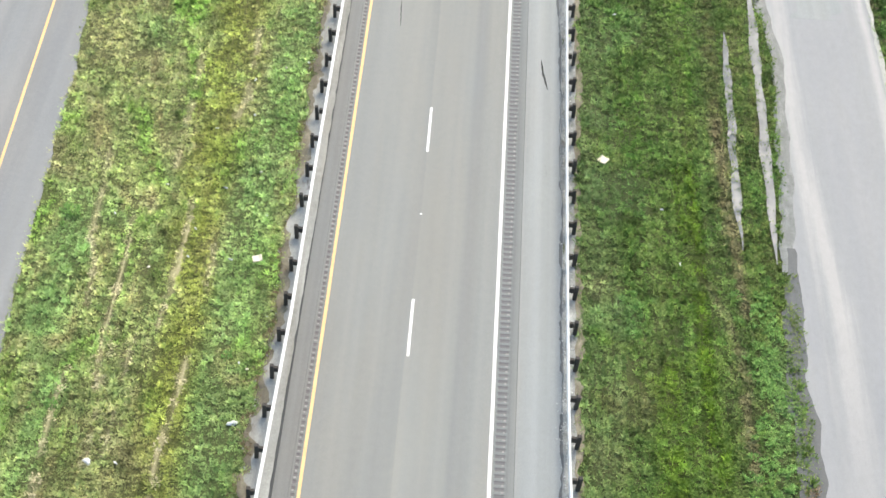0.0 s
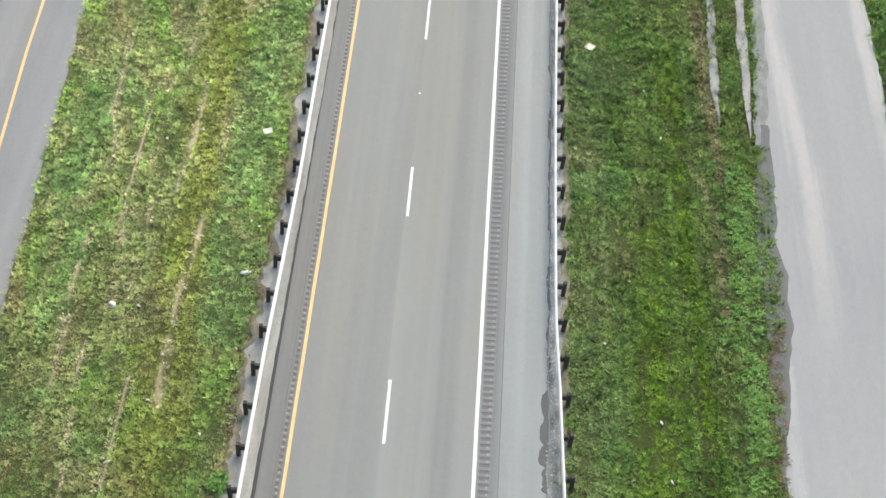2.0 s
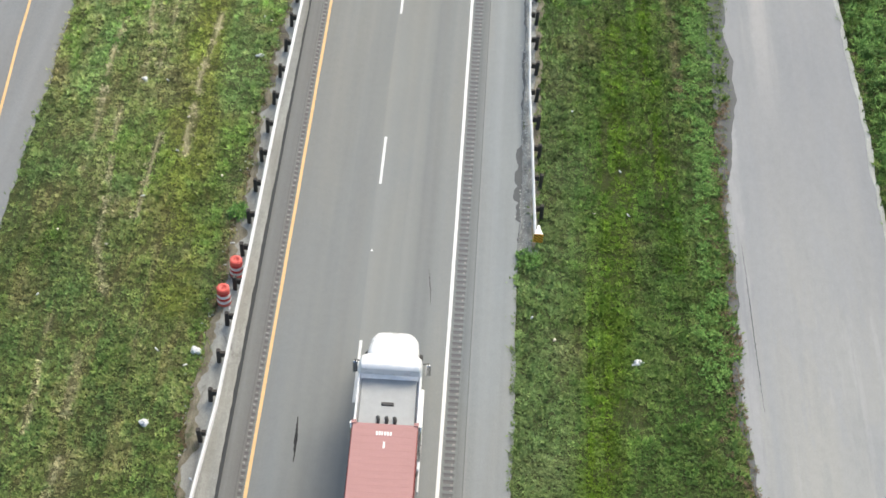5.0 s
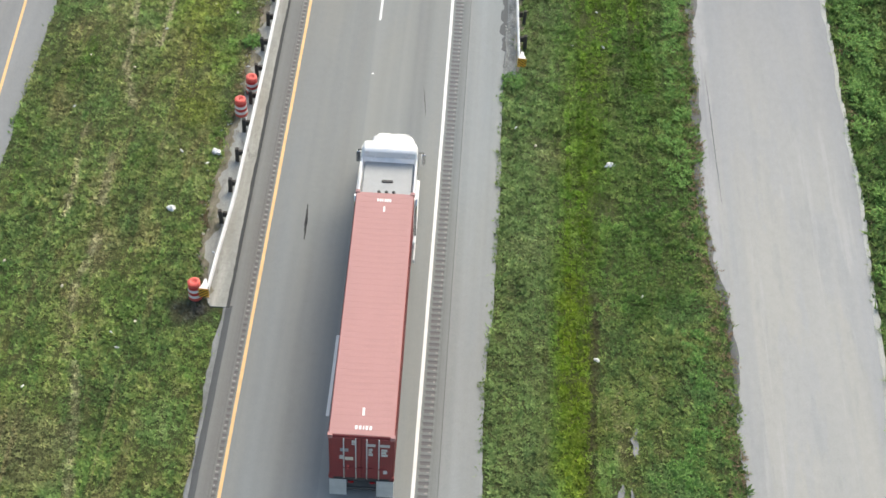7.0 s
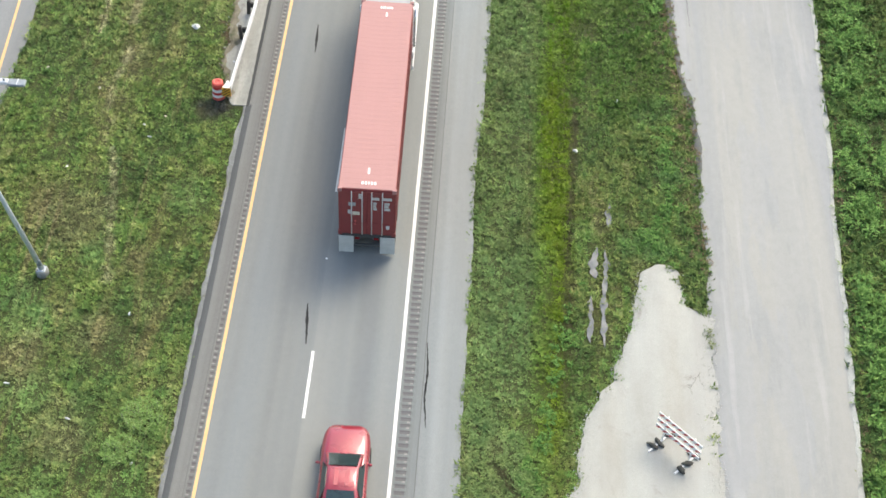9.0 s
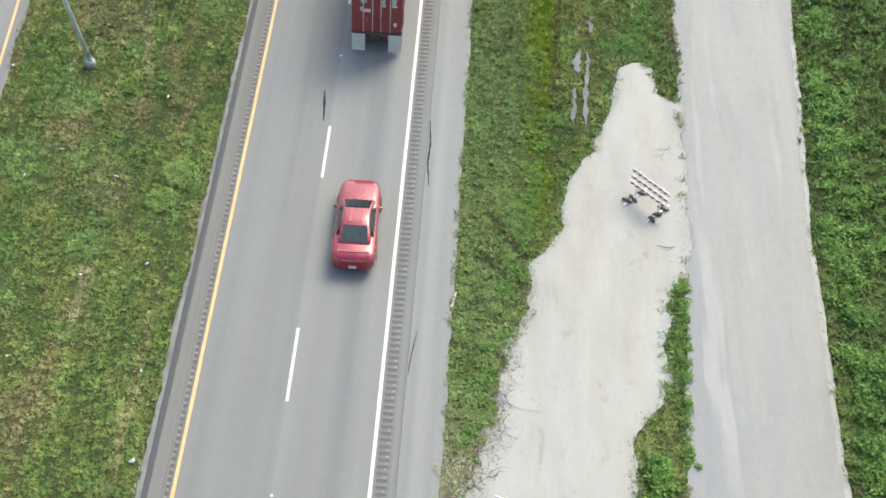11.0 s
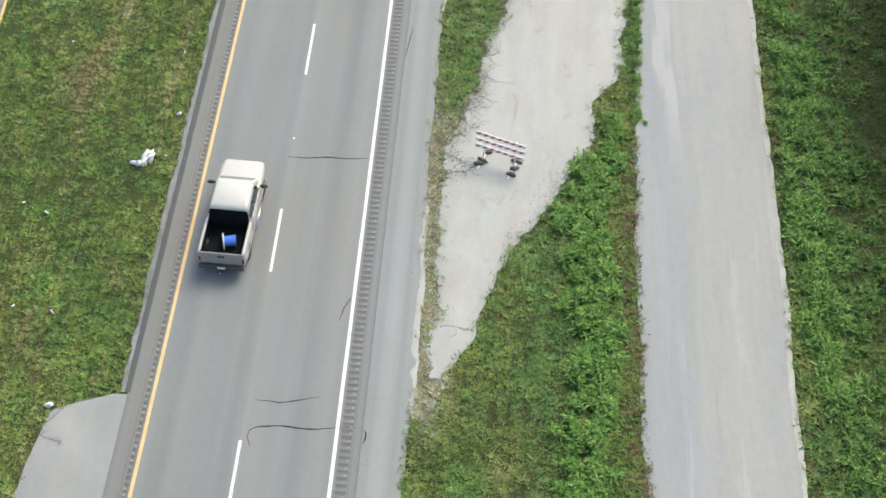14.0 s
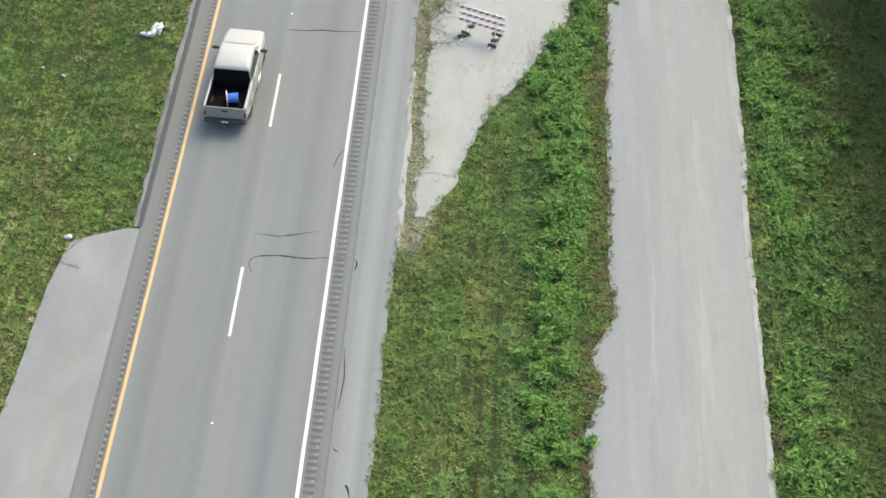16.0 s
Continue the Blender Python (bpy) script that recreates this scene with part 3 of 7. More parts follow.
def tube(bm, pts, radii, sides=8):
    """A round bar along points, its radius changing on the way."""
    pts = [Vector(p) for p in pts]
    rings = []
    for i, p in enumerate(pts):
        d = (pts[min(i + 1, len(pts) - 1)] - pts[max(i - 1, 0)]).normalized()
        u = d.orthogonal().normalized()
        w = d.cross(u)
        rings.append([bm.verts.new(p + radii[i] * (math.cos(2 * math.pi * k / sides) * u + math.sin(2 * math.pi * k / sides) * w)) for k in range(sides)])
    for a, b in zip(rings, rings[1:]):
        # line the rings up so that the skin does not twist
        k0 = min(range(sides), key=lambda k: (b[k].co - a[0].co - (pts[0] - pts[0])).length)
        for i in range(sides):
            bm.faces.new((a[i], a[(i + 1) % sides], b[(i + 1 + k0) % sides], b[(i + k0) % sides])).smooth = True
    bm.faces.new(rings[0][::-1])
    bm.faces.new(rings[-1])
    return bm


def loft(bm, sections, caps=True, smooth=True):
    """A skin over rings of points that all have the same count."""
    rings = [[bm.verts.new(p) for p in s] for s in sections]
    k = len(rings[0])
    for a, b in zip(rings, rings[1:]):
        for i in range(k):
            bm.faces.new((a[i], a[(i + 1) % k], b[(i + 1) % k], b[i])).smooth = smooth
    if caps:
        bm.faces.new(rings[0][::-1])
        bm.faces.new(rings[-1])
    bmesh.ops.recalc_face_normals(bm, faces=bm.faces[:])
    return bm


def sheet(bm, corners, thick):
    """A flat panel of some thickness from its corners in order."""
    vs = [bm.verts.new(c) for c in corners]
    f = bm.faces.new(vs)
    f.normal_update()
    r = bmesh.ops.extrude_face_region(bm, geom=[f])
    bmesh.ops.translate(bm, vec=f.normal * thick, verts=[g for g in r["geom"] if isinstance(g, bmesh.types.BMVert)])
    bmesh.ops.recalc_face_normals(bm, faces=bm.faces[:])
    return bm


def mesh_from(name, verts, per, material, held=()):
    """A mesh of separate triangles or quads from an array of corners."""
    me = bpy.data.meshes.new(name)
    nv = len(verts)
    nf = nv // per
    me.vertices.add(nv)
    me.vertices.foreach_set("co", np.ascontiguousarray(verts, dtype=np.float32).ravel())
    me.loops.add(nv)
    me.loops.foreach_set("vertex_index", np.arange(nv, dtype=np.int32))
    me.polygons.add(nf)
    me.polygons.foreach_set("loop_start", np.arange(0, nv, per, dtype=np.int32))
    me.polygons.foreach_set("loop_total", np.full(nf, per, dtype=np.int32))
    me.update(calc_edges=True)
    me.materials.append(material)
    hold(me, held, per)
    return me


def hold(me, held, per=1):
    """Writes plant colours (n x 4) or tones (n) into a mesh, each repeated for per corners."""
    for name, values in held:
        flat = values.ndim == 1
        a = me.attributes.new(name, "FLOAT" if flat else "FLOAT_COLOR", "POINT")
        a.data.foreach_set("value" if flat else "color", np.repeat(values, per, 0).astype(np.float32).ravel())


# ---------------------------------------------------------------- plan of the edges
def wobble(y, seed, amp, step):
    """Smooth uneven line: random values every step metres, joined softly."""
    rng = np.random.RandomState(seed)
    r = rng.uniform(-1, 1, 4096)
    q = (np.asarray(y, float) + 700) / step
    i = np.floor(q).astype(int)
    f = q - i
    f = f * f * (3 - 2 * f)
    return amp * (r[i % 4096] * (1 - f) + r[(i + 1) % 4096] * f)


def edge(ys, xs, seed, amp, ragged=1.0):
    """An edge line along the road, ragged at three scales."""
    ys, xs = np.array(ys[::-1], float), np.array(xs[::-1], float)

    def at(y):
        return np.interp(y, ys, xs) + wobble(y, seed, amp, 2.3) + wobble(y, seed + 1, amp * 0.6 * ragged, 0.7) + wobble(y, seed + 2, amp * 0.3 * ragged, 0.25)
    return at


far_edge = edge([400, 18.5, 12.4, 7.6, 3.6, 0, -4, -8.8, -12, -21, -31, -36, -49, -400], [-38, -18.0, -17.45, -17.3, -17.05, -16.9, -16.6, -16.4, -16.45, -16.2, -16.0, -16.05, -15.35, 4 - 14], 3, 0.10)
pad_edge = edge([400, 19.4, 12.8, 7.7, 2.3, -2.4, -9, -18, -24.3, -28.4, -31.6, -33.4, -34.6], [-5.8, -5.85, -6.0, -5.8, -5.85, -5.65, -5.9, -6.0, -6.08, -6.3, -6.25, -5.9, -5.3], 11, 0.09, 2.6)
shoulder_edge = edge([400, 21, 12.5, 1.5, -9.4, -18, -21, -25, -30, -38, -44, -52, -60, -68, -75, -83, -95, -400], [6.25, 6.3, 6.38, 6.5, 6.58, 6.5, 6.38, 6.52, 6.45, 6.28, 6.27, 6.25, 6.28, 6.26, 6.34, 6.35, 6.32, 6.3], 21, 0.07)
front_left = edge([400, 23, 18, 8.6, 4.6, -0.6, -8, -12, -20, -25.5, -30, -33, -38.5, -43, -51, -57, -63, -70, -81, -86, -88, -89.6, -91.8, -94.3, -400], [17.4, 17.2, 17.55, 17.3, 16.7, 16.57, 16.4, 15.9, 15.75, 15.65, 15.9, 16.4, 16.4, 16.42, 16.2, 16.05, 15.75, 15.5, 15.4, 15.5, 14.5, 15.1, 14.3, 14.5, 14.4], 31, 0.09)
front_right = edge([400, 23, 10, 0, -7.6, -19, -25, -32.6, -41, -47, -53.5, -70, -82, -93, -400], [22.8, 22.8, 22.9, 22.85, 23.1, 23.0, 23.1, 22.8, 22.35, 22.1, 21.75, 21.7, 21.55, 21.45, 20], 41, 0.055)
grit_left = edge([-42.6, -43.1, -46, -49, -51, -54, -56.3, -58.6, -60.6, -63.7, -66.5, -67.7, -69.2, -70.4, -75, -76.6, -81.2], [14.1, 13.65, 13.25, 12.25, 11.05, 10.85, 9.6, 9.4, 8.6, 8.2, 7.4, 7.0, 6.85, 7.1, 6.8, 6.95, 7.1], 51, 0.13, 2.0)
grit_right = edge([-42.6, -43.2, -44.8, -45.5, -51, -56.0, -56.8, -59.4, -61.8, -64.9, -67, -69.5, -72.3, -75.5, -78.7, -81.2], [14.9, 15.2, 15.3, 16.62, 16.45, 16.3, 15.75, 15.05, 15.1, 13.7, 13.6, 12.5, 11.1, 9.55, 8.75, 7.5], 61, 0.13, 2.0)
slab_edge = edge([-82.9, -83.9, -86.5, -91, -93, -120, -400], [-4.9, -7.35, -7.75, -7.85, -8.0, -8.6, -9], 71, 0.04)


def verge_left(y):
    """Where the median's grass meets the carriageway south of the barrier."""
    return -4.93 + wobble(y, 81, 0.06, 1.9) + wobble(y, 82, 0.06, 0.4)


def relief(x, y):
    """Height of the grassed ground: gentle unevenness and a shallow swale on the low side."""
    s = np.clip((x - 6.6) / (15.4 - 6.6), 0, 1)
    swale = -0.26 * np.sin(np.pi * s) ** 2 * np.clip((y + 44) / 8, 0.25, 1)
    s = np.clip((x + 16.0) / 10.8, 0, 1)
    swale = swale - 0.10 * np.sin(np.pi * s) ** 2
    return -0.045 + swale + 0.02 * np.sin(x * 1.7 + np.sin(y * 0.9)) * np.sin(y * 1.3)


STRAW, OLIVE, FRESH, COOL, BROWN, MOSS, RUT = (0.350, 0.312, 0.190), (0.104, 0.148, 0.012), (0.116, 0.188, 0.062), (0.078, 0.150, 0.048), (0.178, 0.152, 0.080), (0.085, 0.145, 0.008), (0.050, 0.046, 0.022)
# plants along lines: points (x, y), half width, softness, strength, how broken (0 to 1), colour
BANDS = [
    ([(-10.8, 21.0), (-10.55, 15.0), (-10.3, 9.2), (-9.95, 3.4), (-9.4, -1.8), (-9.2, -6.4), (-8.3, -18.0), (-8.0, -23.0)], 0.45, 0.9, 0.75, 0.4, (0.150, 0.170, 0.038)),
    ([(-6.8, 20.0), (-7.06, 13.0), (-7.3, 6.0), (-7.47, 1.3), (-7.43, -4.3), (-7.1, -10.0)], 0.75, 0.8, 0.6, 0.35, FRESH),
    ([(-15.6, 4.5), (-15.4, 0.0), (-14.6, -6.0), (-13.9, -12.0)], 0.35, 1.0, 0.6, 0.5, FRESH),
    ([(-10.36, 5.1), (-10.29, 2.8), (-10.30, 1.0), (-10.36, -1.1), (-10.48, -2.5)], 0.10, 0.10, 1.0, 0.2, STRAW),
    ([(-9.05, -4.0), (-9.06, -5.6), (-9.14, -7.1), (-9.28, -8.9), (-9.16, -10.0)], 0.12, 0.10, 1.0, 0.15, STRAW),
    ([(-9.2, -10.8), (-9.18, -12.7), (-9.11, -14.2)], 0.11, 0.10, 1.0, 0.2, STRAW),
    ([(-8.88, 2.2), (-8.86, -0.4)], 0.09, 0.10, 0.8, 0.33, STRAW),
    ([(-14.34, 2.6), (-13.91, 1.0), (-13.64, -1.6)], 0.08, 0.10, 0.8, 0.3, STRAW),
    ([(-12.75, 4.6), (-12.71, 2.8), (-12.57, 0.8), (-12.57, -1.0), (-12.72, -2.7), (-12.36, -5.9)], 0.09, 0.10, 0.95, 0.25, STRAW),
    ([(-10.4, -12.9), (-10.55, -15.0), (-10.56, -18.2)], 0.10, 0.10, 1.0, 0.2, STRAW),
    ([(-13.66, -4.9), (-13.84, -7.2), (-13.73, -9.3)], 0.09, 0.10, 0.95, 0.25, STRAW),
    ([(-13.66, -10.1), (-13.56, -11.8), (-13.48, -13.7)], 0.10, 0.10, 0.95, 0.2, STRAW),
    ([(-12.63, -11.2), (-12.54, -13.7)], 0.08, 0.10, 0.9, 0.25, STRAW),
    ([(-12.4, -14.6), (-11.9, -20.0), (-11.0, -22.8)], 0.09, 0.13, 0.8, 0.33, STRAW),
    ([(-11.3, -26.0), (-11.17, -29.0)], 0.12, 0.15, 0.5, 0.33, STRAW),
    ([(-10.9, -31.0), (-11.25, -34.0), (-11.1, -35.4)], 0.12, 0.15, 0.5, 0.33, STRAW),
    ([(-10.35, -38.0), (-9.6, -41.6), (-9.0, -45.6)], 0.12, 0.16, 0.5, 0.33, STRAW),
    ([(-9.0, 17.2), (-8.85, 12.0), (-9.2, 10.6)], 0.10, 0.2, 0.75, 0.33, STRAW),
    ([(-9.15, -57.9), (-9.08, -60.6)], 0.14, 0.2, 0.5, 0.33, STRAW),
    ([(-12.2, -2.5), (-12.0, -9.5)], 0.06, 0.10, 0.7, 0.45, STRAW), ([(-11.3, -3.0), (-11.4, -9.0)], 0.06, 0.10, 0.7, 0.45, STRAW), ([(-14.6, 8.0), (-14.3, 2.0)], 0.07, 0.12, 0.7, 0.45, STRAW),
    ([(-11.6, 15.0), (-11.4, 7.0)], 0.08, 0.14, 0.7, 0.45, STRAW), ([(-12.9, -24.0), (-12.6, -30.0)], 0.07, 0.12, 0.7, 0.45, STRAW),
    ([(12.1, 9.0), (12.45, 0.6), (12.58, -2.7), (12.73, -10.2), (12.9, -13.9), (13.4, -19.0)], 0.35, 0.45, 0.7, 0.3, MOSS),
    ([(11.2, -3.0), (11.0, -15.0), (10.6, -21.0), (10.3, -26.0), (10.0, -33.0)], 0.45, 0.8, 0.65, 0.25, (0.096, 0.154, 0.014)),
    ([(12.8, -15.0), (12.7, -24.0), (12.6, -33.0)], 0.5, 0.8, 0.55, 0.2, (0.050, 0.104, 0.020)), ([(14.4, -19.0), (14.2, -27.0), (14.2, -33.0)], 0.5, 0.7, 0.5, 0.25, (0.050, 0.104, 0.020)),
    ([(13.6, 6.0), (14.2, 0.0), (14.2, -9.0)], 0.35, 0.4, 0.6, 0.2, (0.052, 0.110, 0.022)), ([(15.6, -1.0), (15.3, -9.0), (14.9, -14.0)], 0.35, 0.4, 0.6, 0.2, FRESH),
    ([(7.7, 22.0), (8.0, 6.0), (8.2, -18.0)], 0.7, 0.7, 0.5, 0.35, (0.128, 0.168, 0.070)),
    ([(9.9, -32.0), (9.9, -38.3), (9.82, -44.0), (9.63, -50.0), (9.4, -52.4)], 0.50, 0.45, 0.75, 0.2, OLIVE),
    ([(13.8, 13.0), (14.1, 6.5), (14.3, 2.4), (14.5, 0.4)], 0.16, 0.25, 0.8, 0.35, BROWN),
    ([(12.8, 2.4), (13.5, 0.4), (13.95, -2.0), (14.15, -8.0)], 0.12, 0.2, 0.75, 0.4, BROWN),
    ([(10.84, -32.0), (10.61, -38.2), (10.43, -42.3), (10.31, -50.5)], 0.07, 0.10, 0.9, 0.25, RUT),
    ([(10.32, -7.5), (10.42, -14.0)], 0.06, 0.10, 0.7, 0.5, RUT),
    ([(12.3, -5.0), (12.72, -13.2), (12.9, -16.0)], 0.06, 0.10, 0.7, 0.5, RUT),
    ([(7.3, -20.0), (7.5, -34.0), (7.4, -50.0), (7.5, -58.0), (7.0, -65.5)], 0.9, 1.0, 0.6, 0.2, (0.124, 0.178, 0.066)),
    ([(8.9, -43.0), (9.0, -50.0), (8.6, -56.0)], 0.5, 0.6, 0.45, 0.3, FRESH),
    ([(11.6, -74.5), (11.4, -82.0), (11.6, -90.0), (11.8, -99.0)], 0.55, 0.9, 0.55, 0.35, COOL),
    ([(9.3, -79.0), (9.0, -86.0), (8.9, -99.0)], 0.25, 0.6, 0.5, 0.45, FRESH),
    ([(10.2, -80.0), (10.2, -99.0)], 0.05, 0.12, 0.7, 0.5, RUT), ([(10.9, -78.5), (10.85, -99.0)], 0.05, 0.12, 0.6, 0.5, RUT), ([(9.6, -81.0), (9.55, -99.0)], 0.05, 0.12, 0.6, 0.55, RUT),
    ([(7.6, -53.4), (8.5, -54.7), (9.4, -56.0)], 0.10, 0.12, 0.95, 0.1, RUT),
    ([(7.4, -55.8), (8.2, -56.7), (9.1, -57.4)], 0.09, 0.12, 0.95, 0.1, RUT),
]
# faint lines that the mower left along the low side
mown = random.Random(77)
for k in range(26):
    x0, y0 = 8.3 + 0.26 * k, mown.uniform(-26, 14)
    tint = (0.046, 0.082, 0.018) if k % 2 else (0.132, 0.188, 0.056)
    BANDS += [([(x0 + mown.gauss(0, 0.05) + 0.03 * (y + 20) / 10, y) for y in (y0 + 16, y0 + 8, y0, y0 - 8, y0 - 14) if not (x0 > 13.5 and y > -8) and y > -36], 0.04, 0.13, 0.5, 0.3, tint)]
BANDS = [b for b in BANDS if len(b[0]) > 1]
# patches of one growth: x, y, radius, strength, colour
PATCHES = [(x, y, r, 0.6, FRESH) for x, y, r in ((-15.3, 1.85, 1.3), (-14.1, -6.2, 0.8), (-14.1, 16.3, 1.0), (-7.4, -9.5, 0.7), (-13.7, 3.7, 0.8), (-15.4, -2.3, 1.1), (-11.4, -16.4, 0.7), (-13.7, -14.3, 1.0), (-15.0, -15.6, 1.0),
                                                   (-9.95, -44.4, 0.7), (-12.2, -47.9, 1.3), (-11.0, -51.5, 1.1), (-6.3, -40.6, 1.0), (-9.5, -56.7, 0.8), (-13.5, -51.6, 1.3), (-8.9, -61.5, 0.6), (-12.6, -60.0, 1.0), (8.6, 18.0, 1.0), (10.3, 20.0, 1.2))]
PATCHES += [(x, y, r, 0.65, COOL) for x, y, r in ((8.7, 7.4, 1.5), (9.0, 0.0, 1.2), (8.2, 12.5, 1.0), (7.5, -43.6, 0.7), (7.9, -44.6, 0.5), (13.8, -41.7, 1.0), (15.2, -37.0, 0.9), (14.6, -33.0, 0.9), (7.2, -51.5, 0.9), (7.6, -47.5, 0.8), (8.8, -14.0, 0.9))]
PATCHES += [(x, y, r, 0.45, BROWN) for x, y, r in ((-9.75, -8.6, 1.2), (-10.6, -10.0, 1.0), (-8.5, -13.2, 0.9), (-16.4, 16.0, 1.8), (-17.0, 7.0, 1.4), (-11.9, 5.0, 1.0), (-10.6, -31.6, 0.9), (-11.2, -42.1, 1.7), (-11.6, -50.1, 1.1), (-9.3, -53.4, 1.3),
                                                 (-10.3, -65.5, 1.4), (-8.9, -48.5, 1.0), (8.1, 1.5, 0.8), (9.3, -4.8, 1.2), (8.2, -7.2, 0.8), (7.6, -30.0, 0.9), (8.6, -24.0, 0.9), (12.0, -17.5, 0.8)  )]


PATCHES += [(x, y, r, 0.7, (0.290, 0.268, 0.205)) for x, y, r in ((6.9, -79.6, 0.5), (6.85, -82.6, 0.6), (7.4, -81.4, 0.5), (6.7, -77.0, 0.4))]
PATCHES += [(-6.2, -34.9, 0.75, 0.85, (0.052, 0.048, 0.044)), (-5.7, -34.6, 0.5, 0.8, (0.060, 0.056, 0.050))]


def field(x, y, seed, step):
    """Smooth random field over the plan, 0 to 1."""
    rng = np.random.RandomState(seed)
    r = rng.uniform(0, 1, (256, 256))
    u, v = (x + 500) / step, (y + 500) / step
    i, j = np.floor(u).astype(int), np.floor(v).astype(int)
    f, g = u - i, v - j
    f, g = f * f * (3 - 2 * f), g * g * (3 - 2 * g)
    return ((r[i % 256, j % 256] * (1 - f) + r[(i + 1) % 256, j % 256] * f) * (1 - g)
            + (r[i % 256, (j + 1) % 256] * (1 - f) + r[(i + 1) % 256, (j + 1) % 256] * f) * g)


def cover(x, y):
    """Colour and share of the growth in its known bands and patches, and how thin it stands there."""
    out, thin = np.zeros((len(x), 4)), np.zeros(len(x))
    rag = 0.6 * (field(x, y, 71, 0.9) - 0.5) + 0.5 * (field(x, y, 72, 0.33) - 0.5)

    def lay(sel, a, colour):
        keep = 1 - a
        al = out[sel, 3] * keep + a
        out[sel, :3] = (out[sel, :3] * (out[sel, 3] * keep)[:, None] + np.array(colour) * a[:, None]) / np.maximum(al, 1e-6)[:, None]
        out[sel, 3] = al

    for px, py, r, much, colour in PATCHES:
        sel = np.nonzero((np.abs(x - px) < 2 * r) & (np.abs(y - py) < 2.4 * r))[0]
        d = np.hypot(x[sel] - px, (y[sel] - py) * 0.8) / r + 1.1 * rag[sel]
        lay(sel, much * np.clip((1.25 - d) / 0.7, 0, 1), colour)
    for pts, half, soft, much, broken, colour in BANDS:
        xs, ys = [p[0] for p in pts], [p[1] for p in pts]
        g = half + soft + 0.5
        sel = np.nonzero((x > min(xs) - g) & (x < max(xs) + g) & (y > min(ys) - g) & (y < max(ys) + g))[0]
        d = np.full(len(sel), 99.0)
        for (x0, y0), (x1, y1) in zip(pts, pts[1:]):
            ex, ey = x1 - x0, y1 - y0
            t = np.clip(((x[sel] - x0) * ex + (y[sel] - y0) * ey) / (ex * ex + ey * ey), 0, 1)
            d = np.minimum(d, np.hypot(x[sel] - x0 - t * ex, y[sel] - y0 - t * ey))
        d = d + rag[sel] * min(1.0, 0.9 * (half + soft))
        gate = np.clip((0.6 * field(x[sel], y[sel], 73, 1.3) + 0.4 * field(x[sel], y[sel], 74, 0.5) - 0.75 * broken) * 5 + 0.3, 0, 1)
        a = much * np.clip((half + soft - d) / soft, 0, 1) * gate
        lay(sel, a, colour)
        if colour in (STRAW, RUT):
            thin[sel] = np.maximum(thin[sel], a)
    return out, thin


# ---------------------------------------------------------------- the setting
def graded(lo, hi, step, far):
    """Even steps in the near stretch and long ones out to the horizon."""
    mid = np.arange(lo, hi + step / 2, step)
    out = np.array([1.5, 4, 10, 25, 60, 140, 320, 700, 1500, 2600])
    out = out[out < far]
    return np.concatenate([lo - out[::-1], mid, hi + out])


def ground_sheet():
    xs, ys = graded(-24, 36, 0.3, 3000), graded(-104, 34, 0.3, 3000)
    gx, gy = np.meshgrid(xs, ys)
    gz = relief(gx, gy)
    v = np.stack([gx, gy, gz], -1).reshape(-1, 3)
    w = len(xs)
    f = [(j * w + i, j * w + i + 1, (j + 1) * w + i + 1, (j + 1) * w + i) for j in range(len(ys) - 1) for i in range(w - 1)]
    me = bpy.data.meshes.new("ground")
    me.from_pydata(v.tolist(), [], f)
    me.shade_smooth()
    me.materials.append(M["turf"])
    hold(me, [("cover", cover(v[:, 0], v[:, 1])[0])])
    return tagged(new("ground", me), "uneven soil under patchy mown verge grass", "ground", kind="structure")


ground_sheet()


def strip(name, ys, left, right, top, material, parent=None, label="", category="", kind="", skirt=0.35, cols=3, crown=0.0):
    """A paved strip between two edge lines, with its thickness."""
    ys = np.asarray(ys, float)
    xl = left(ys) if callable(left) else np.full_like(ys, left)
    xr = right(ys) if callable(right) else np.full_like(ys, right)
    verts, faces = [], []
    k = cols + 4
    for y, a, b in zip(ys, xl, xr):
        b = max(b, a + 0.02)
        verts.append((a, y, top - skirt))
        for i in range(cols + 2):
            t = i / (cols + 1)
            e = 0.0 if 0 < i < cols + 1 else -0.012
            verts.append((a + (b - a) * (0.0 if i == 0 else 1.0 if i == cols + 1 else t), y, top + e + crown * math.sin(math.pi * t)))
        verts.append((b, y, top - skirt))
    for j in range(len(ys) - 1):
        for i in range(k - 1):
            faces.append((j * k + i, j * k + i + 1, (j + 1) * k + i + 1, (j + 1) * k + i))
    faces.append(tuple(range(k))[::-1])
    faces.append(tuple((len(ys) - 1) * k + i for i in range(k)))
    me = bpy.data.meshes.new(name)
    me.from_pydata(verts, [], faces)
    bm = bmesh.new()
    bm.from_mesh(me)
    bmesh.ops.recalc_face_normals(bm, faces=bm.faces[:])
    bm.to_mesh(me)
    bm.free()
    me.materials.append(material)
    ob = new(name, me)
    ob.parent = parent
    if label:
        tagged(ob, label, category, kind=kind)
    return ob


def near(lo, hi, step):
    return np.arange(lo, hi + step / 2, step)


LONG = np.concatenate([[-1500, -400, -200, -130], near(-104, 34, 2.0), [60, 130, 300, 1500]])
RAGGED = np.concatenate([[-390, -250, -160, -120], near(-104, 34, 0.2), [60, 130, 250, 390]])

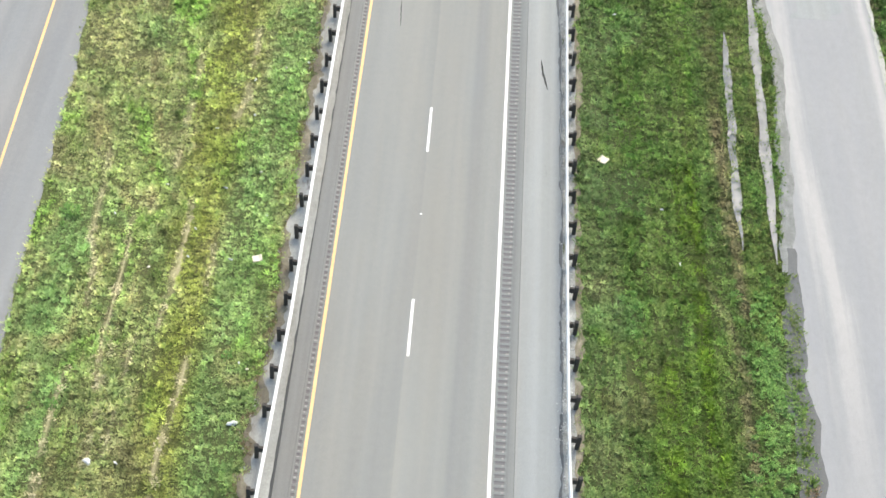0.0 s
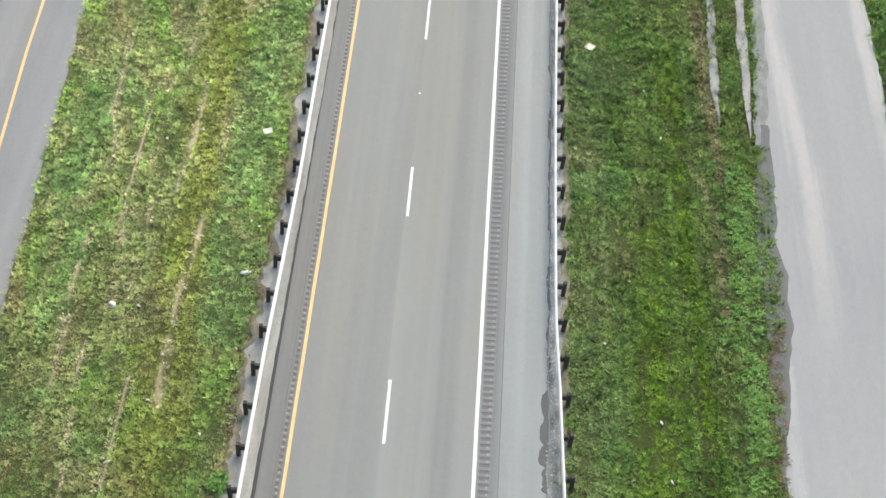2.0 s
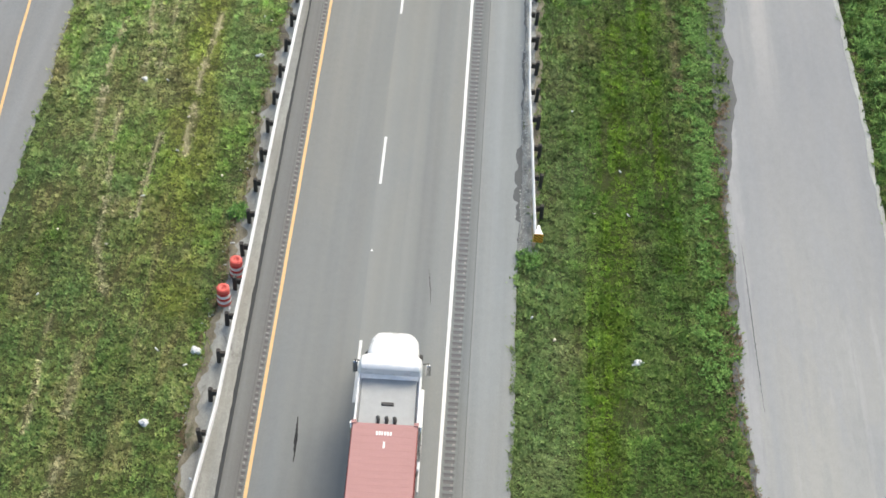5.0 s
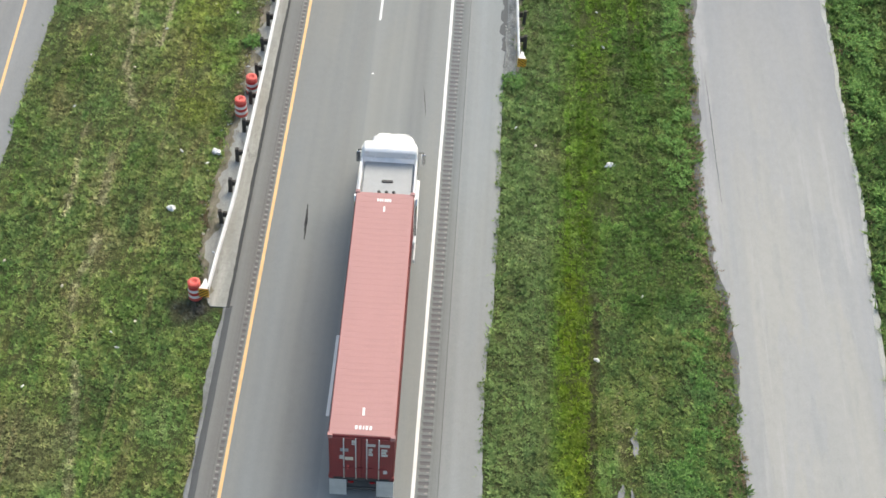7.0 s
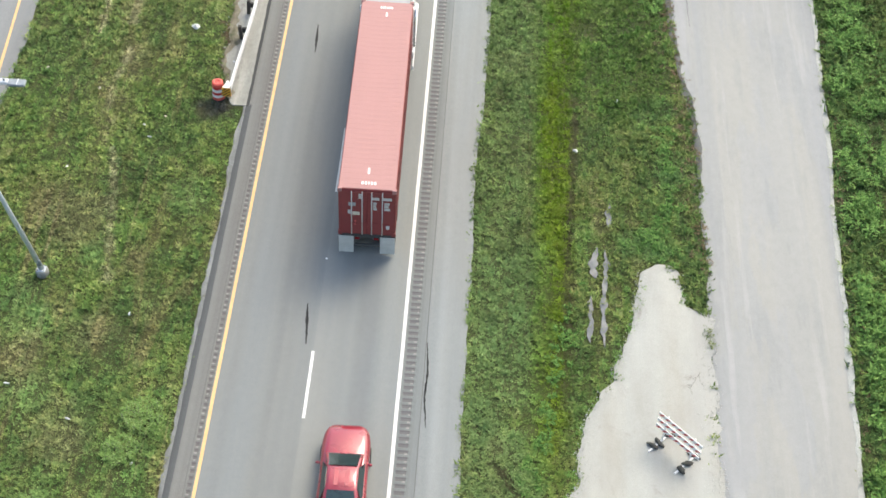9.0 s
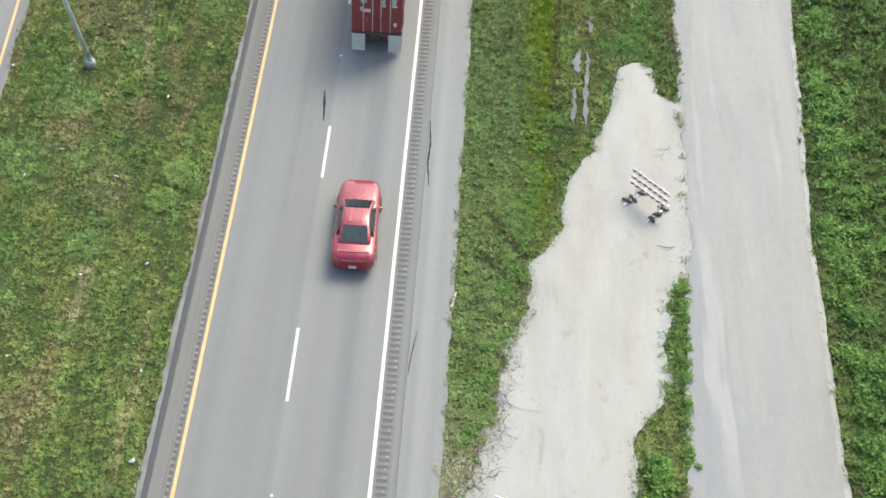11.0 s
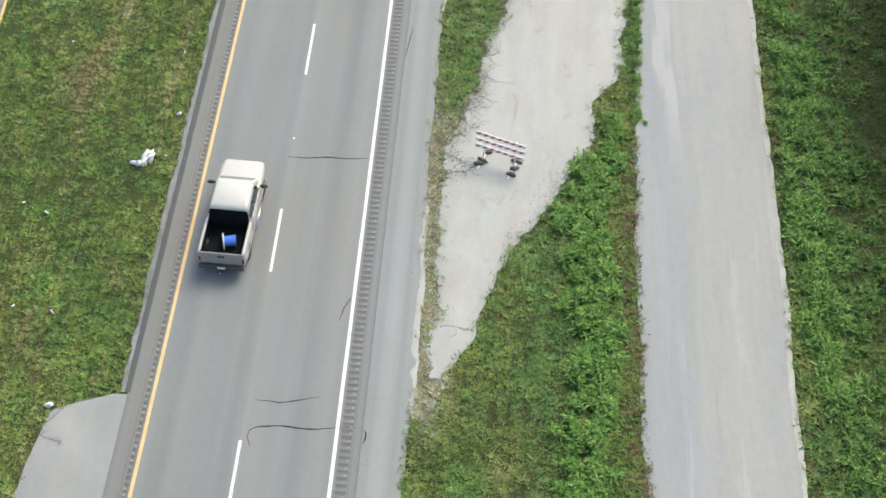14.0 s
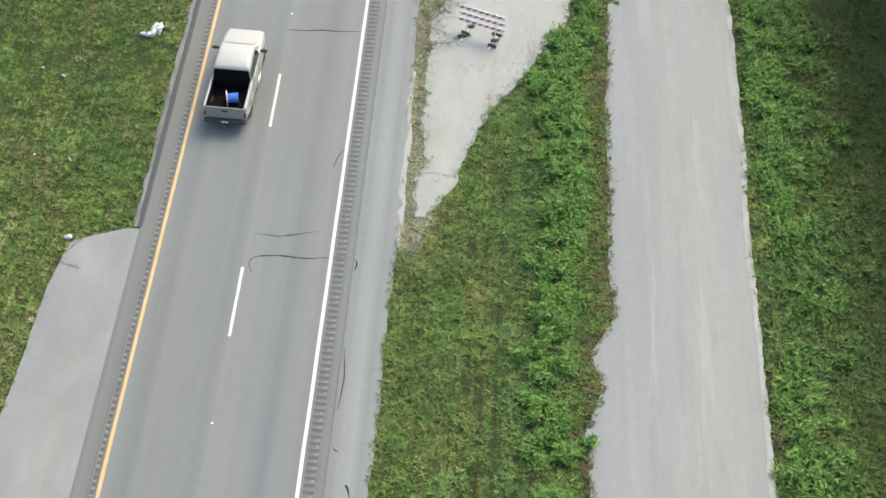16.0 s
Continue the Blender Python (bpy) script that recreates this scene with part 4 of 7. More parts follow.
road = strip("road", LONG, -3.70, 3.78, 0.0, M["lane"], None, "grey worn two-lane asphalt carriageway with lane lines", "road", "structure")
strip("inner_shoulder", LONG, -4.60, -4.02, -0.002, M["inner"], road, "brownish asphalt inner shoulder")
strip("seam_joint", LONG, 4.605, 4.63, 0.001, M["groove"], road, "thin dark joint beside the shoulder", skirt=0.1)
strip("shoulder_seam", LONG, 4.30, 4.62, -0.002, M["dim"], road, "darker asphalt strip beside the rumble strip")
shoulder = strip("shoulder", RAGGED, 4.62, shoulder_edge, -0.006, M["outer"], None, "pale grey weathered asphalt outer shoulder with ragged edge", "shoulder", "structure")
front = strip("frontage_road", RAGGED, front_left, front_right, -0.015, M["front"], None, "pale dusty frontage road with streaks and ragged edges", "road", "structure", cols=9)
far_road = strip("far_road", RAGGED, lambda y: far_edge(y) - 13.0, far_edge, -0.01, M["far_lane"], None, "grey asphalt of the opposite carriageway beyond the median", "road", "structure")
strip("concrete_apron", np.concatenate([near(-34.6, 34, 0.15), [60, 130, 390]]), pad_edge, -4.60, 0.02, M["concrete"], None,
      "cracked weathered concrete strip under the guardrail", "concrete strip", "structure", cols=5)
strip("turnaround_slab", np.concatenate([[-390, -200, -130], near(-104, -82.9, 0.2)]), slab_edge, -4.60, -0.004, M["slab"], None,
      "smooth light grey asphalt turnaround slab in the median", "pavement", "structure")
strip("gravel_crossing", near(-81.2, -42.6, 0.15), grit_left, grit_right, -0.008, M["grit"], None,
      "pale crushed limestone crossing between the roads", "gravel", "structure", cols=8, crown=0.02)
strip("asphalt_margin", near(-38, 4.6, 0.2), lambda y: front_left(y) - 0.08 - 0.55 * np.clip(1.3 - np.abs(y + 3.0) / 8, 0, 1) - 0.15 * (np.abs(wobble(y, 91, 1, 2.0)) > 0.45),
      lambda y: front_left(y) + 0.16 + 0.38 * np.clip(1 - np.abs(y + 8.0) / 7, 0, 1) + wobble(y, 92, 0.14, 1.2), -0.010, M["patch"], front, "broken dark asphalt margin")
strip("pale_rim", near(-104, 34, 0.2), lambda y: front_right(y) - 0.16 + wobble(y, 95, 0.06, 2.4) + wobble(y, 96, 0.035, 0.5), lambda y: front_right(y) + 0.07 + wobble(y, 97, 0.04, 0.4), -0.006, M["dust"], front,
      "pale dust along the road edge", skirt=0.2)
strip("dusty_rim", near(-83, -72, 0.2), lambda y: shoulder_edge(y) - 0.05 - 0.12 * np.clip(1 - np.abs(y + 77.5) / 4.5, 0, 1) + wobble(y, 98, 0.10, 0.5), lambda y: shoulder_edge(y) + 0.12, -0.001, M["dust"], shoulder,
      "pale dust at the shoulder edge", skirt=0.2)
rail_bed = lambda y: 7.22 + wobble(y, 107, 0.16, 0.8) + wobble(y, 108, 0.10, 0.3)
strip("soil_margin", near(-18.6, 34, 0.2), lambda y: 6.98 + wobble(y, 156, 0.08, 0.5), lambda y: rail_bed(y) + 0.05, -0.016, M["dirt"], None, "brown stony soil beside the guardrail", "soil", "structure")
strip("rail_bed", near(-19.0, 34, 0.2), lambda y: shoulder_edge(y) - 0.02 + wobble(y, 109, 0.04, 0.4), rail_bed, -0.02, M["bed"], shoulder, "dirty grey rubble bed under the guardrail")
strip("shoulder_dirt", near(-19.0, 34, 0.15), lambda y: shoulder_edge(y) - 0.06 - 0.22 * np.clip(wobble(y, 151, 0.9, 1.7) + wobble(y, 152, 0.5, 0.4) + wobble(y, 157, 0.4, 0.18) + 0.25, 0, 1) * (0.55 + 1.2 * np.clip((-8 - y) / 6, 0, 1)), lambda y: shoulder_edge(y) - 0.03, -0.002, M["patch"], shoulder,
      "dark dirt caught along the guardrail", skirt=0.1)
strip("gravel_margin", near(3.0, 34, 0.2), lambda y: front_left(y) - 0.52 + wobble(y, 153, 0.10, 0.9) + wobble(y, 154, 0.05, 0.3), lambda y: front_left(y) + 0.12 + wobble(y, 155, 0.12, 1.6), -0.011, M["grey_gravel"], front, "dirty grey gravel along the road edge")
# dark broken asphalt edge along the median, with the concrete lip left behind the barrier's end
EDGE_IN = lambda y: np.interp(y, [-83, -34], [-4.49, -4.47])
strip("median_edge", near(-82.9, -34.6, 0.2), lambda y: np.interp(y, [-83, -70, -58, -35], [-4.72, -4.75, -4.80, -4.80]) + wobble(y, 101, 0.025, 1.3) + wobble(y, 102, 0.02, 0.3), lambda y: EDGE_IN(y) + wobble(y, 103, 0.015, 0.7), 0.003, M["edge"], road, "dark worn asphalt edge")
strip("median_lip", near(-82.9, -34.6, 0.2), verge_left, -4.70, -0.001, M["lip"], road, "thin crumbling grey lip")
strip("apron_dirt", near(-34.2, 34, 0.15), lambda y: pad_edge(y) - 0.03, lambda y: pad_edge(y) + 0.26 + wobble(y, 111, 0.26, 1.1) + wobble(y, 112, 0.14, 0.3) + wobble(y, 113, 0.06, 0.17), 0.024, M["dirt"], road, "brown dirt and dead grass along the concrete", skirt=0.2)
strip("apron_gutter", near(-34.6, 34, 0.3), lambda y: -4.67 - 0.05 * np.clip(-(y - 2) / 12, -0.4, 1.7) + wobble(y, 105, 0.025, 0.8) + wobble(y, 106, 0.02, 0.25), -4.60, 0.026, M["joint"], road, "dark dirt line in the gutter", skirt=0.2)


def rumble(name, x0, x1, ys, groove, lip, crest_x):
    """A milled rumble strip: rounded grooves sunk into the asphalt, pale worn lips between."""
    bm = bmesh.new()
    prof = [(0.00, 0.0), (0.30, 0.0), (0.36, -0.004), (0.48, -0.016), (0.78, -0.016), (0.90, -0.004), (0.96, 0.0)]
    pitch = ys[1] - ys[0]
    rows = []
    for y in ys:
        for t, z in prof:
            rows.append([bm.verts.new((x, y + t * pitch, -0.001 + (z if 0 < i < 3 else 0.0)))
                         for i, x in enumerate((x0, x0 + 0.07 * (x1 - x0) / 0.52, x1 - 0.06, x1))])
    for j, (a, b) in enumerate(zip(rows, rows[1:])):
        sunk = 1 < j % len(prof) < 6
        for i in range(3):
            f = bm.faces.new((a[i], a[i + 1], b[i + 1], b[i]))
            f.material_index = 1 if sunk and i == 1 else 0
    ob = part(name, bm, lip, road, "milled rumble strip with dark grooves")
    ob.data.materials.append(groove)
    # small pale worn spots at the grooves' ends
    bm = bmesh.new()
    rng = random.Random(5)
    for y in ys:
        if rng.random() < 0.8:
            c = (crest_x + rng.uniform(-0.02, 0.02), y + pitch * rng.uniform(0.2, 0.4), 0.004)
            w, h = rng.uniform(0.03, 0.065), rng.uniform(0.03, 0.05)
            box(bm, (c[0] - w, c[1] - h, -0.01), (c[0] + w, c[1] + h, c[2]))
    part("groove_wear", bm, M["crest"], ob, "pale worn spots between grooves")
    return ob


rumble("rumble_strip", 3.78, 4.30, near(-104, 33.6, 0.305), M["groove"], M["dim"], 4.16)
strip("rumble_margin", LONG, -4.02, -3.93, -0.002, M["inner"], road, "brownish asphalt margin")
rumble("rumble_strip", -3.93, -3.70, near(-104, 33.6, 0.305), M["groove_low"], M["inner"], -3.84)


# painted lines
def line(name, x, w, ys, material, label, parent=road, z=0.004):
    bm = bmesh.new()
    prev = None
    for y in ys:
        c = x(y) if callable(x) else x
        e = [0.004 * math.sin(y * 7.3), 0.004 * math.sin(y * 5.1 + 1)]
        cur = [bm.verts.new(p) for p in ((c - w / 2 + e[0], y, -0.002), (c - w / 2 + e[0], y, z), (c + w / 2 + e[1], y, z), (c + w / 2 + e[1], y, -0.002))]
        if prev:
            for i in range(3):
                bm.faces.new((prev[i], prev[i + 1], cur[i + 1], cur[i]))
        else:
            bm.faces.new(cur[::-1])
        prev = cur
    bm.faces.new(prev)
    bmesh.ops.recalc_face_normals(bm, faces=bm.faces[:])
    return part(name, bm, material, parent, label)


line("edge_line", -3.59, 0.13, near(-160, 60, 1.0), M["yellow"], "solid yellow edge line")
line("edge_line", 3.66, 0.14, near(-160, 60, 1.0), M["white"], "solid white edge line")
line("edge_line", lambda y: float(np.interp(y, [-160, -49, -28, -15, -7, 6, 18, 60], [-9.5, -15.78, -17.07, -17.93, -18.6, -19.4, -19.78, -20.6])), 0.13, near(-160, 60, 1.0), M["yellow"],
     "solid yellow edge line", far_road)
for far_end, length in ((36.6, 3.1), (24.4, 3.1), (12.2, 3.1), (0.0, 3.1), (-12.2, 3.1), (-24.36, 3.15), (-35.65, 4.05), (-48.63, 3.3), (-60.52, 3.65), (-72.8, 3.55), (-84.72, 3.6), (-97.5, 3.2)):
    line("lane_dash", 0.06, 0.12, near(far_end - length, far_end, length / 6), M["white"], "broken white lane line")
for y in (29.4, 5.05, -19.37, -43.67, -68.45, -92.5):
    bm = bmesh.new()
    lathe(bm, [(0.055, -0.002), (0.055, 0.006), (0.035, 0.018), (0.0001, 0.018)], 8, Matrix.Translation((0.05, y, 0)), False)
    part("road_reflector", bm, M["white_band"], road, "small white raised reflector")


def ribbon(name, pts, w, label, parent=road, material=None, z=0.003):
    """A thin uneven tarred crack across the asphalt."""
    bm = bmesh.new()
    rng = random.Random(len(pts) * 31 + int(abs(pts[0][1]) * 10))
    fine = []
    for (x0, y0), (x1, y1) in zip(pts, pts[1:]):
        n = max(2, int(math.hypot(x1 - x0, y1 - y0) / 0.12))
        fine += [(x0 + (x1 - x0) * i / n + rng.gauss(0, 0.008), y0 + (y1 - y0) * i / n + rng.gauss(0, 0.008)) for i in range(n)]
    fine.append(pts[-1])
    prev = None
    for i, (x, y) in enumerate(fine):
        a, b = fine[max(i - 1, 0)], fine[min(i + 1, len(fine) - 1)]
        d = Vector((b[0] - a[0], b[1] - a[1])).normalized()
        t = i / (len(fine) - 1)
        h = w * (0.25 + 0.75 * math.sin(math.pi * min(max(t, 0.02), 0.98))) * rng.uniform(0.6, 1.2) / 2
        cur = [bm.verts.new((x - d.y * h, y + d.x * h, z)), bm.verts.new((x + d.y * h, y - d.x * h, z))]
        if prev:
            bm.faces.new((prev[0], prev[1], cur[1], cur[0]))
        prev = cur
    bmesh.ops.recalc_face_normals(bm, faces=bm.faces[:])
    return part(name, bm, material or M["tar"], parent, label)


CRACKS = [([(-2.06, -28.4), (-2.0, -29.5), (-1.97, -30.5)], 0.12), ([(-0.45, -46.2), (-0.36, -47.3), (-0.28, -48.3)], 0.13),
          ([(-2.66, -73.5), (-2.56, -74.8), (-2.6, -76.15)], 0.11), ([(-0.06, -69.64), (0.9, -69.62), (1.7, -69.5), (2.6, -69.5), (3.5, -69.4)], 0.085),
          ([(0.46, -84.95), (0.34, -84.7), (0.29, -84.46), (0.33, -84.27), (0.45, -84.13), (0.62, -84.06), (0.8, -84.02), (1.2, -83.97), (1.63, -83.94), (2.2, -83.99), (2.7, -84.0), (3.6, -83.86), (4.0, -83.8), (4.35, -83.78)], 0.065),
          ([(0.34, -82.82), (1.36, -82.87), (2.24, -82.65), (2.85, -82.46)], 0.06), ([(3.57, -77.4), (3.3, -78.0), (3.18, -78.7)], 0.05),
          ([(-2.03, 20.4), (-1.98, 19.3), (-1.92, 18.2)], 0.05), ([(2.6, -20.2), (2.75, -21.4), (2.8, -22.2)], 0.03)]
for pts, w in CRACKS:
    ribbon("crack", pts, w, "dark tarred crack in the asphalt")
for pts, w in [([(5.35, 16.3), (5.45, 15.3), (5.68, 14.1)], 0.12), ([(4.66, -47.8), (4.76, -49.3), (4.7, -50.4), (4.85, -52.0)], 0.09),
               ([(4.64, -83.85), (4.74, -83.95), (4.78, -84.15), (4.68, -84.5)], 0.06), ([(5.36, -94.9), (5.42, -94.78), (5.58, -95.3)], 0.08), ([(4.9, -60.2), (4.75, -61.4), (4.68, -62.5)], 0.05), ([(4.7, -88.5), (4.85, -90.0), (4.75, -91.5)], 0.05),
               ([(4.72, -93.2), (5.0, -93.4)], 0.06)]:
    ribbon("crack", pts, w, "dark tarred crack in the shoulder", shoulder)
ribbon("crack", [(16.40, -17.5), (16.47, -20.4), (16.53, -23.4), (16.60, -26.5)], 0.045, "thin crack along the road edge", front, M["patch"], -0.012)
for x, y in ((5.6, 8.6), (5.65, 8.2)):
    ribbon("tyre_mark", [(x, y + 0.25), (x + 0.06, y), (x - 0.02, y - 0.25)], 0.03, "thin tyre mark", shoulder, M["dim"])


strip("damp_patch", near(21.2, 23.4, 0.15), lambda y: 18.0 + wobble(y, 131, 0.5, 0.6), lambda y: 21.6 + wobble(y, 132, 0.6, 0.5), -0.011, M["outer"], front, "darker damp patch on the road")
# water and pale mud in the ditches beside the frontage road
def puddle(x_at, ys, w, seed, z, label, material=None, ragged=0.0):
    bm = bmesh.new()
    prev = None
    for i, y in enumerate(ys):
        t = i / (len(ys) - 1)
        h = w / 2 * min(1, 6 * t, 6 * (1 - t)) * max(0.08, 1 + float(wobble(y, seed, 0.3, 1.1)) + float(wobble(y, seed + 60, ragged, 0.28))) + 0.01
        c = x_at(y)
        zz = float(relief(np.array(c), np.array(y))) + z
        cur = [bm.verts.new((c - h, y, zz)), bm.verts.new((c + h, y, zz))]
        if prev:
            bm.faces.new((prev[0], prev[1], cur[1], cur[0]))
        prev = cur
    bmesh.ops.recalc_face_normals(bm, faces=bm.faces[:])
    me = bpy.data.meshes.new("water")
    bm.to_mesh(me)
    bm.free()
    me.materials.append(material or M["water"])
    return tagged(new("water", me), label, "puddle", kind="structure")


puddle(lambda y: 14.55 + 0.015 * (y - 5) + float(wobble(y, 5, 0.08, 1.5)), near(4.2, 19.6, 0.25), 0.36, 7, 0.06, "narrow strip of standing water in a grassy ditch")
puddle(lambda y: 16.02 + 0.02 * (y - 4) + float(wobble(y, 6, 0.06, 1.5)), near(3.4, 24.0, 0.25), 0.46, 8, 0.07, "narrow muddy water along the road edge", M["mud"])
for k, (course, w) in enumerate((([(12.2, -40.6), (12.25, -39.1)], 0.20), ([(11.62, -43.7), (11.55, -42.8), (11.66, -41.9)], 0.27), ([(11.92, -47.4), (11.9, -45.1), (12.05, -43.3), (12.08, -42.0)], 0.24), ([(11.32, -47.2), (11.40, -44.6)], 0.17))):
    xs, ys = [p[0] for p in course], [p[1] for p in course]
    puddle(lambda y: float(np.interp(y, ys, xs)) + float(wobble(y, 9 + k, 0.07, 0.3)), near(ys[0], ys[-1], 0.07), w, 12 + k, 0.075, "shallow puddle between weeds", ragged=0.55)


# ---------------------------------------------------------------- guardrails
def guardrail(label, path, posts, side):
    """A steel beam of W section on blocks and posts; side: +1 where the road lies at greater x."""
    rail = thing("guardrail", label, "guardrail", (path[0][0], path[0][1], 0))
    base = Vector((path[0][0], path[0][1], 0))
    py, px = np.array([p[1] for p in path][::-1]), np.array([p[0] for p in path][::-1])
    prof = [(0.0, 0.44), (0.05, 0.47), (0.06, 0.53), (0.005, 0.585), (0.005, 0.615), (0.06, 0.67), (0.05, 0.73), (0.0, 0.76),
            (-0.045, 0.76), (-0.045, 0.73), (-0.02, 0.66), (-0.02, 0.54), (-0.045, 0.47), (-0.045, 0.44)]
    ys = near(py[0], py[-1], 3.81)
    for a, b in zip(ys, ys[1:]):
        bm = bmesh.new()
        secs = []
        for y in (a + (0.1 if a == ys[0] else 0.004), (a + b) / 2, b):
            x = float(np.interp(y, py, px))
            secs.append([(x + side * u - base.x, y - base.y, v) for u, v in prof])
        loft(bm, secs, True, False)
        part("beam", bm, M["zinc"], rail, "")
    bm_post = bmesh.new()
    box(bm_post, (-0.085, -0.09, -0.25), (0.085, 0.09, 0.82), 0.022)
    me = bpy.data.meshes.new("post")
    bm_post.to_mesh(me)
    bm_post.free()
    me.materials.append(M["post"])
    bm = bmesh.new()
    box(bm, (-0.11, -0.065, 0.42), (0.11, 0.065, 0.70), 0.012)
    me2 = bpy.data.meshes.new("block")
    bm.to_mesh(me2)
    bm.free()
    me2.materials.append(M["post"])
    rng = random.Random(8)
    for y in posts:
        x = float(np.interp(y, py, px))
        for name, data, off in (("post", me, -0.36), ("block", me2, -0.175)):
            o = new(name, data)
            o.parent = rail
            o.matrix_basis = pose(x + side * off - base.x, y - base.y, rng.uniform(-0.02, 0.02), 0, rng.uniform(-3, 3), rng.uniform(-5, 5))
    # impact head with a striped plate at the south end
    x, y = float(np.interp(py[0], py, px)), float(py[0])
    head = bmesh.new()
    secs = []
    for t, w, lo, hi in ((0.50, 0.05, 0.50, 0.74), (0.22, 0.09, 0.44, 0.76), (0.0, 0.16, 0.34, 0.80), (-0.10, 0.19, 0.31, 0.84)):
        secs.append([(x - base.x - side * 0.14 + u * w, y - base.y + t, v) for u, v in ((-1, lo), (1, lo), (1, hi), (-1, hi))])
    loft(head, secs, True, False)
    h = part("impact_head", head, M["board"], rail, "white steel impact head")
    plate = bmesh.new()
    px0 = x - base.x - side * 0.14
    box(plate, (px0 - 0.21, y - base.y - 0.125, 0.30), (px0 + 0.21, y - base.y - 0.102, 0.82), 0.004)
    pl = part("hazard_plate", plate, M["hazard"], h, "orange hazard plate")
    for k in range(-2, 5):
        bm = bmesh.new()
        z0 = 0.14 + k * 0.155
        rise = 0.30 * side
        cs = [[-0.20, z0 - rise / 2], [-0.20, z0 + 0.065 - rise / 2], [0.20, z0 + 0.065 + rise / 2], [0.20, z0 + rise / 2]]
        pts = clip_band(cs, 0.31, 0.81)
        if len(pts) > 2:
            sheet(bm, [(px0 + u, y - base.y - 0.1265, v) for u, v in pts], 0.003)
            part("stripe", bm, M["black"], h, "black diagonal stripe")
        else:
            bm.free()
    return rail


def clip_band(poly, lo, hi):
    """Cuts a polygon of (u, v) to lo <= v <= hi."""
    for sign, lim in ((1, lo), (-1, hi)):
        out = []
        for i, (u, v) in enumerate(poly):
            pu, pv = poly[i - 1]
            inside, was = sign * (v - lim) >= 0, sign * (pv - lim) >= 0
            if inside != was:
                t = (lim - pv) / (v - pv)
                out.append([pu + (u - pu) * t, lim])
            if inside:
                out.append([u, v])
        poly = out
        if not poly:
            return []
    return poly


guardrail("white galvanised guardrail on dark posts over a concrete strip", [(-4.96, 60), (-4.98, 5), (-4.95, -2), (-5.12, -12), (-5.13, -20), (-5.24, -28.6), (-5.48, -32.7), (-5.54, -34.25)],
          [45.64 - 1.936 * i for i in range(40)], 1)
guardrail("white galvanised guardrail on dark posts beside the outer shoulder", [(6.56, 60), (6.58, 20), (6.6, 3), (6.66, -4.7), (6.74, -9.8), (6.87, -11.5), (7.14, -18.35)],
          [47 - 1.93 * i for i in range(34)], -1)


# ---------------------------------------------------------------- roadside things
def traffic_drum(at, turn, lean=0.0):
    d = thing("traffic_drum", "orange plastic traffic drum with white reflective bands on a black base", "traffic drum", at, turn, "drums behind the guardrail")
    d.matrix_basis = pose(*at, lean, 0, turn)
    tiers = [(0.04, 0.28, 0.285, "orange"), (0.22, 0.285, 0.27, "white"), (0.37, 0.275, 0.26, "red"), (0.53, 0.27, 0.255, "white"), (0.68, 0.26, 0.245, "red"), (0.84, 0.255, 0.24, "orange")]
    names = {"orange": "orange", "white": "white_band", "red": "red_band"}
    tops = [t[0] for t in tiers[1:]] + [1.0]
    for (z0, r, _, kind), z1 in zip(tiers, tops):
        bm = bmesh.new()
        lathe(bm, [(r, z0), (r + 0.012, z0 + 0.012), (r + 0.008, z1 - 0.014), (r - 0.008, z1)], 20)
        part("band" if kind != "orange" else "shell", bm, M[names[kind]], d, {"white": "white reflective band", "red": "deep red band", "orange": ""}[kind])
    bm = bmesh.new()
    lathe(bm, [(0.237, 1.0), (0.225, 1.02), (0.14, 1.025), (0.13, 1.01), (0.0001, 1.01)], 20)
    top = part("lid", bm, M["orange"], d)
    bm = bmesh.new()
    tube(bm, [(-0.09, 0, 1.0), (-0.08, 0, 1.07), (0.08, 0, 1.07), (0.09, 0, 1.0)], [0.018] * 4, 6)
    part("handle", bm, M["red_band"], top, "moulded carrying handle")
    bm = bmesh.new()
    lathe(bm, [(0.32, 0.0), (0.32, 0.045), (0.285, 0.07), (0.27, 0.06), (0.0001, 0.06)], 18)
    part("base_ring", bm, M["rubber"], d, "black rubber base ring")
    return d


traffic_drum((-5.57, -21.28, -0.01), 20, 2)
traffic_drum((-5.86, -22.86, -0.05), 70, 0)
traffic_drum((-6.10, -34.12, -0.06), 40, -1)


def blob(bm, c, size, seed, lumps=0.25, rings=5, sides=9, flat=0.35):
    """A soft uneven lump, as a bag lying on the ground."""
    rng = random.Random(seed)
    ph = [rng.uniform(0, 6.28) for _ in range(6)]
    rows = []
    for j in range(rings + 1):
        a = math.pi * j / rings
        row = []
        for i in range(sides):
            b = 2 * math.pi * i / sides
            k = 1 + lumps * (0.5 * math.sin(2 * b + ph[0]) + 0.4 * math.sin(3 * b + 2 * a + ph[1]) + 0.3 * math.sin(5 * a + b + ph[2]))
            z = math.cos(a)
            z = z if z > 0 else z * flat
            row.append(bm.verts.new((c[0] + size[0] * k * math.sin(a) * math.cos(b), c[1] + size[1] * k * math.sin(a) * math.sin(b), c[2] + size[2] * (z + flat))))
        rows.append(row)
    for a, b in zip(rows, rows[1:]):
        for i in range(sides):
            bm.faces.new((a[i], a[(i + 1) % sides], b[(i + 1) % sides], b[i])).smooth = True
    bmesh.ops.remove_doubles(bm, verts=bm.verts[:], dist=0.0005)
    bmesh.ops.recalc_face_normals(bm, faces=bm.faces[:])
    return bm


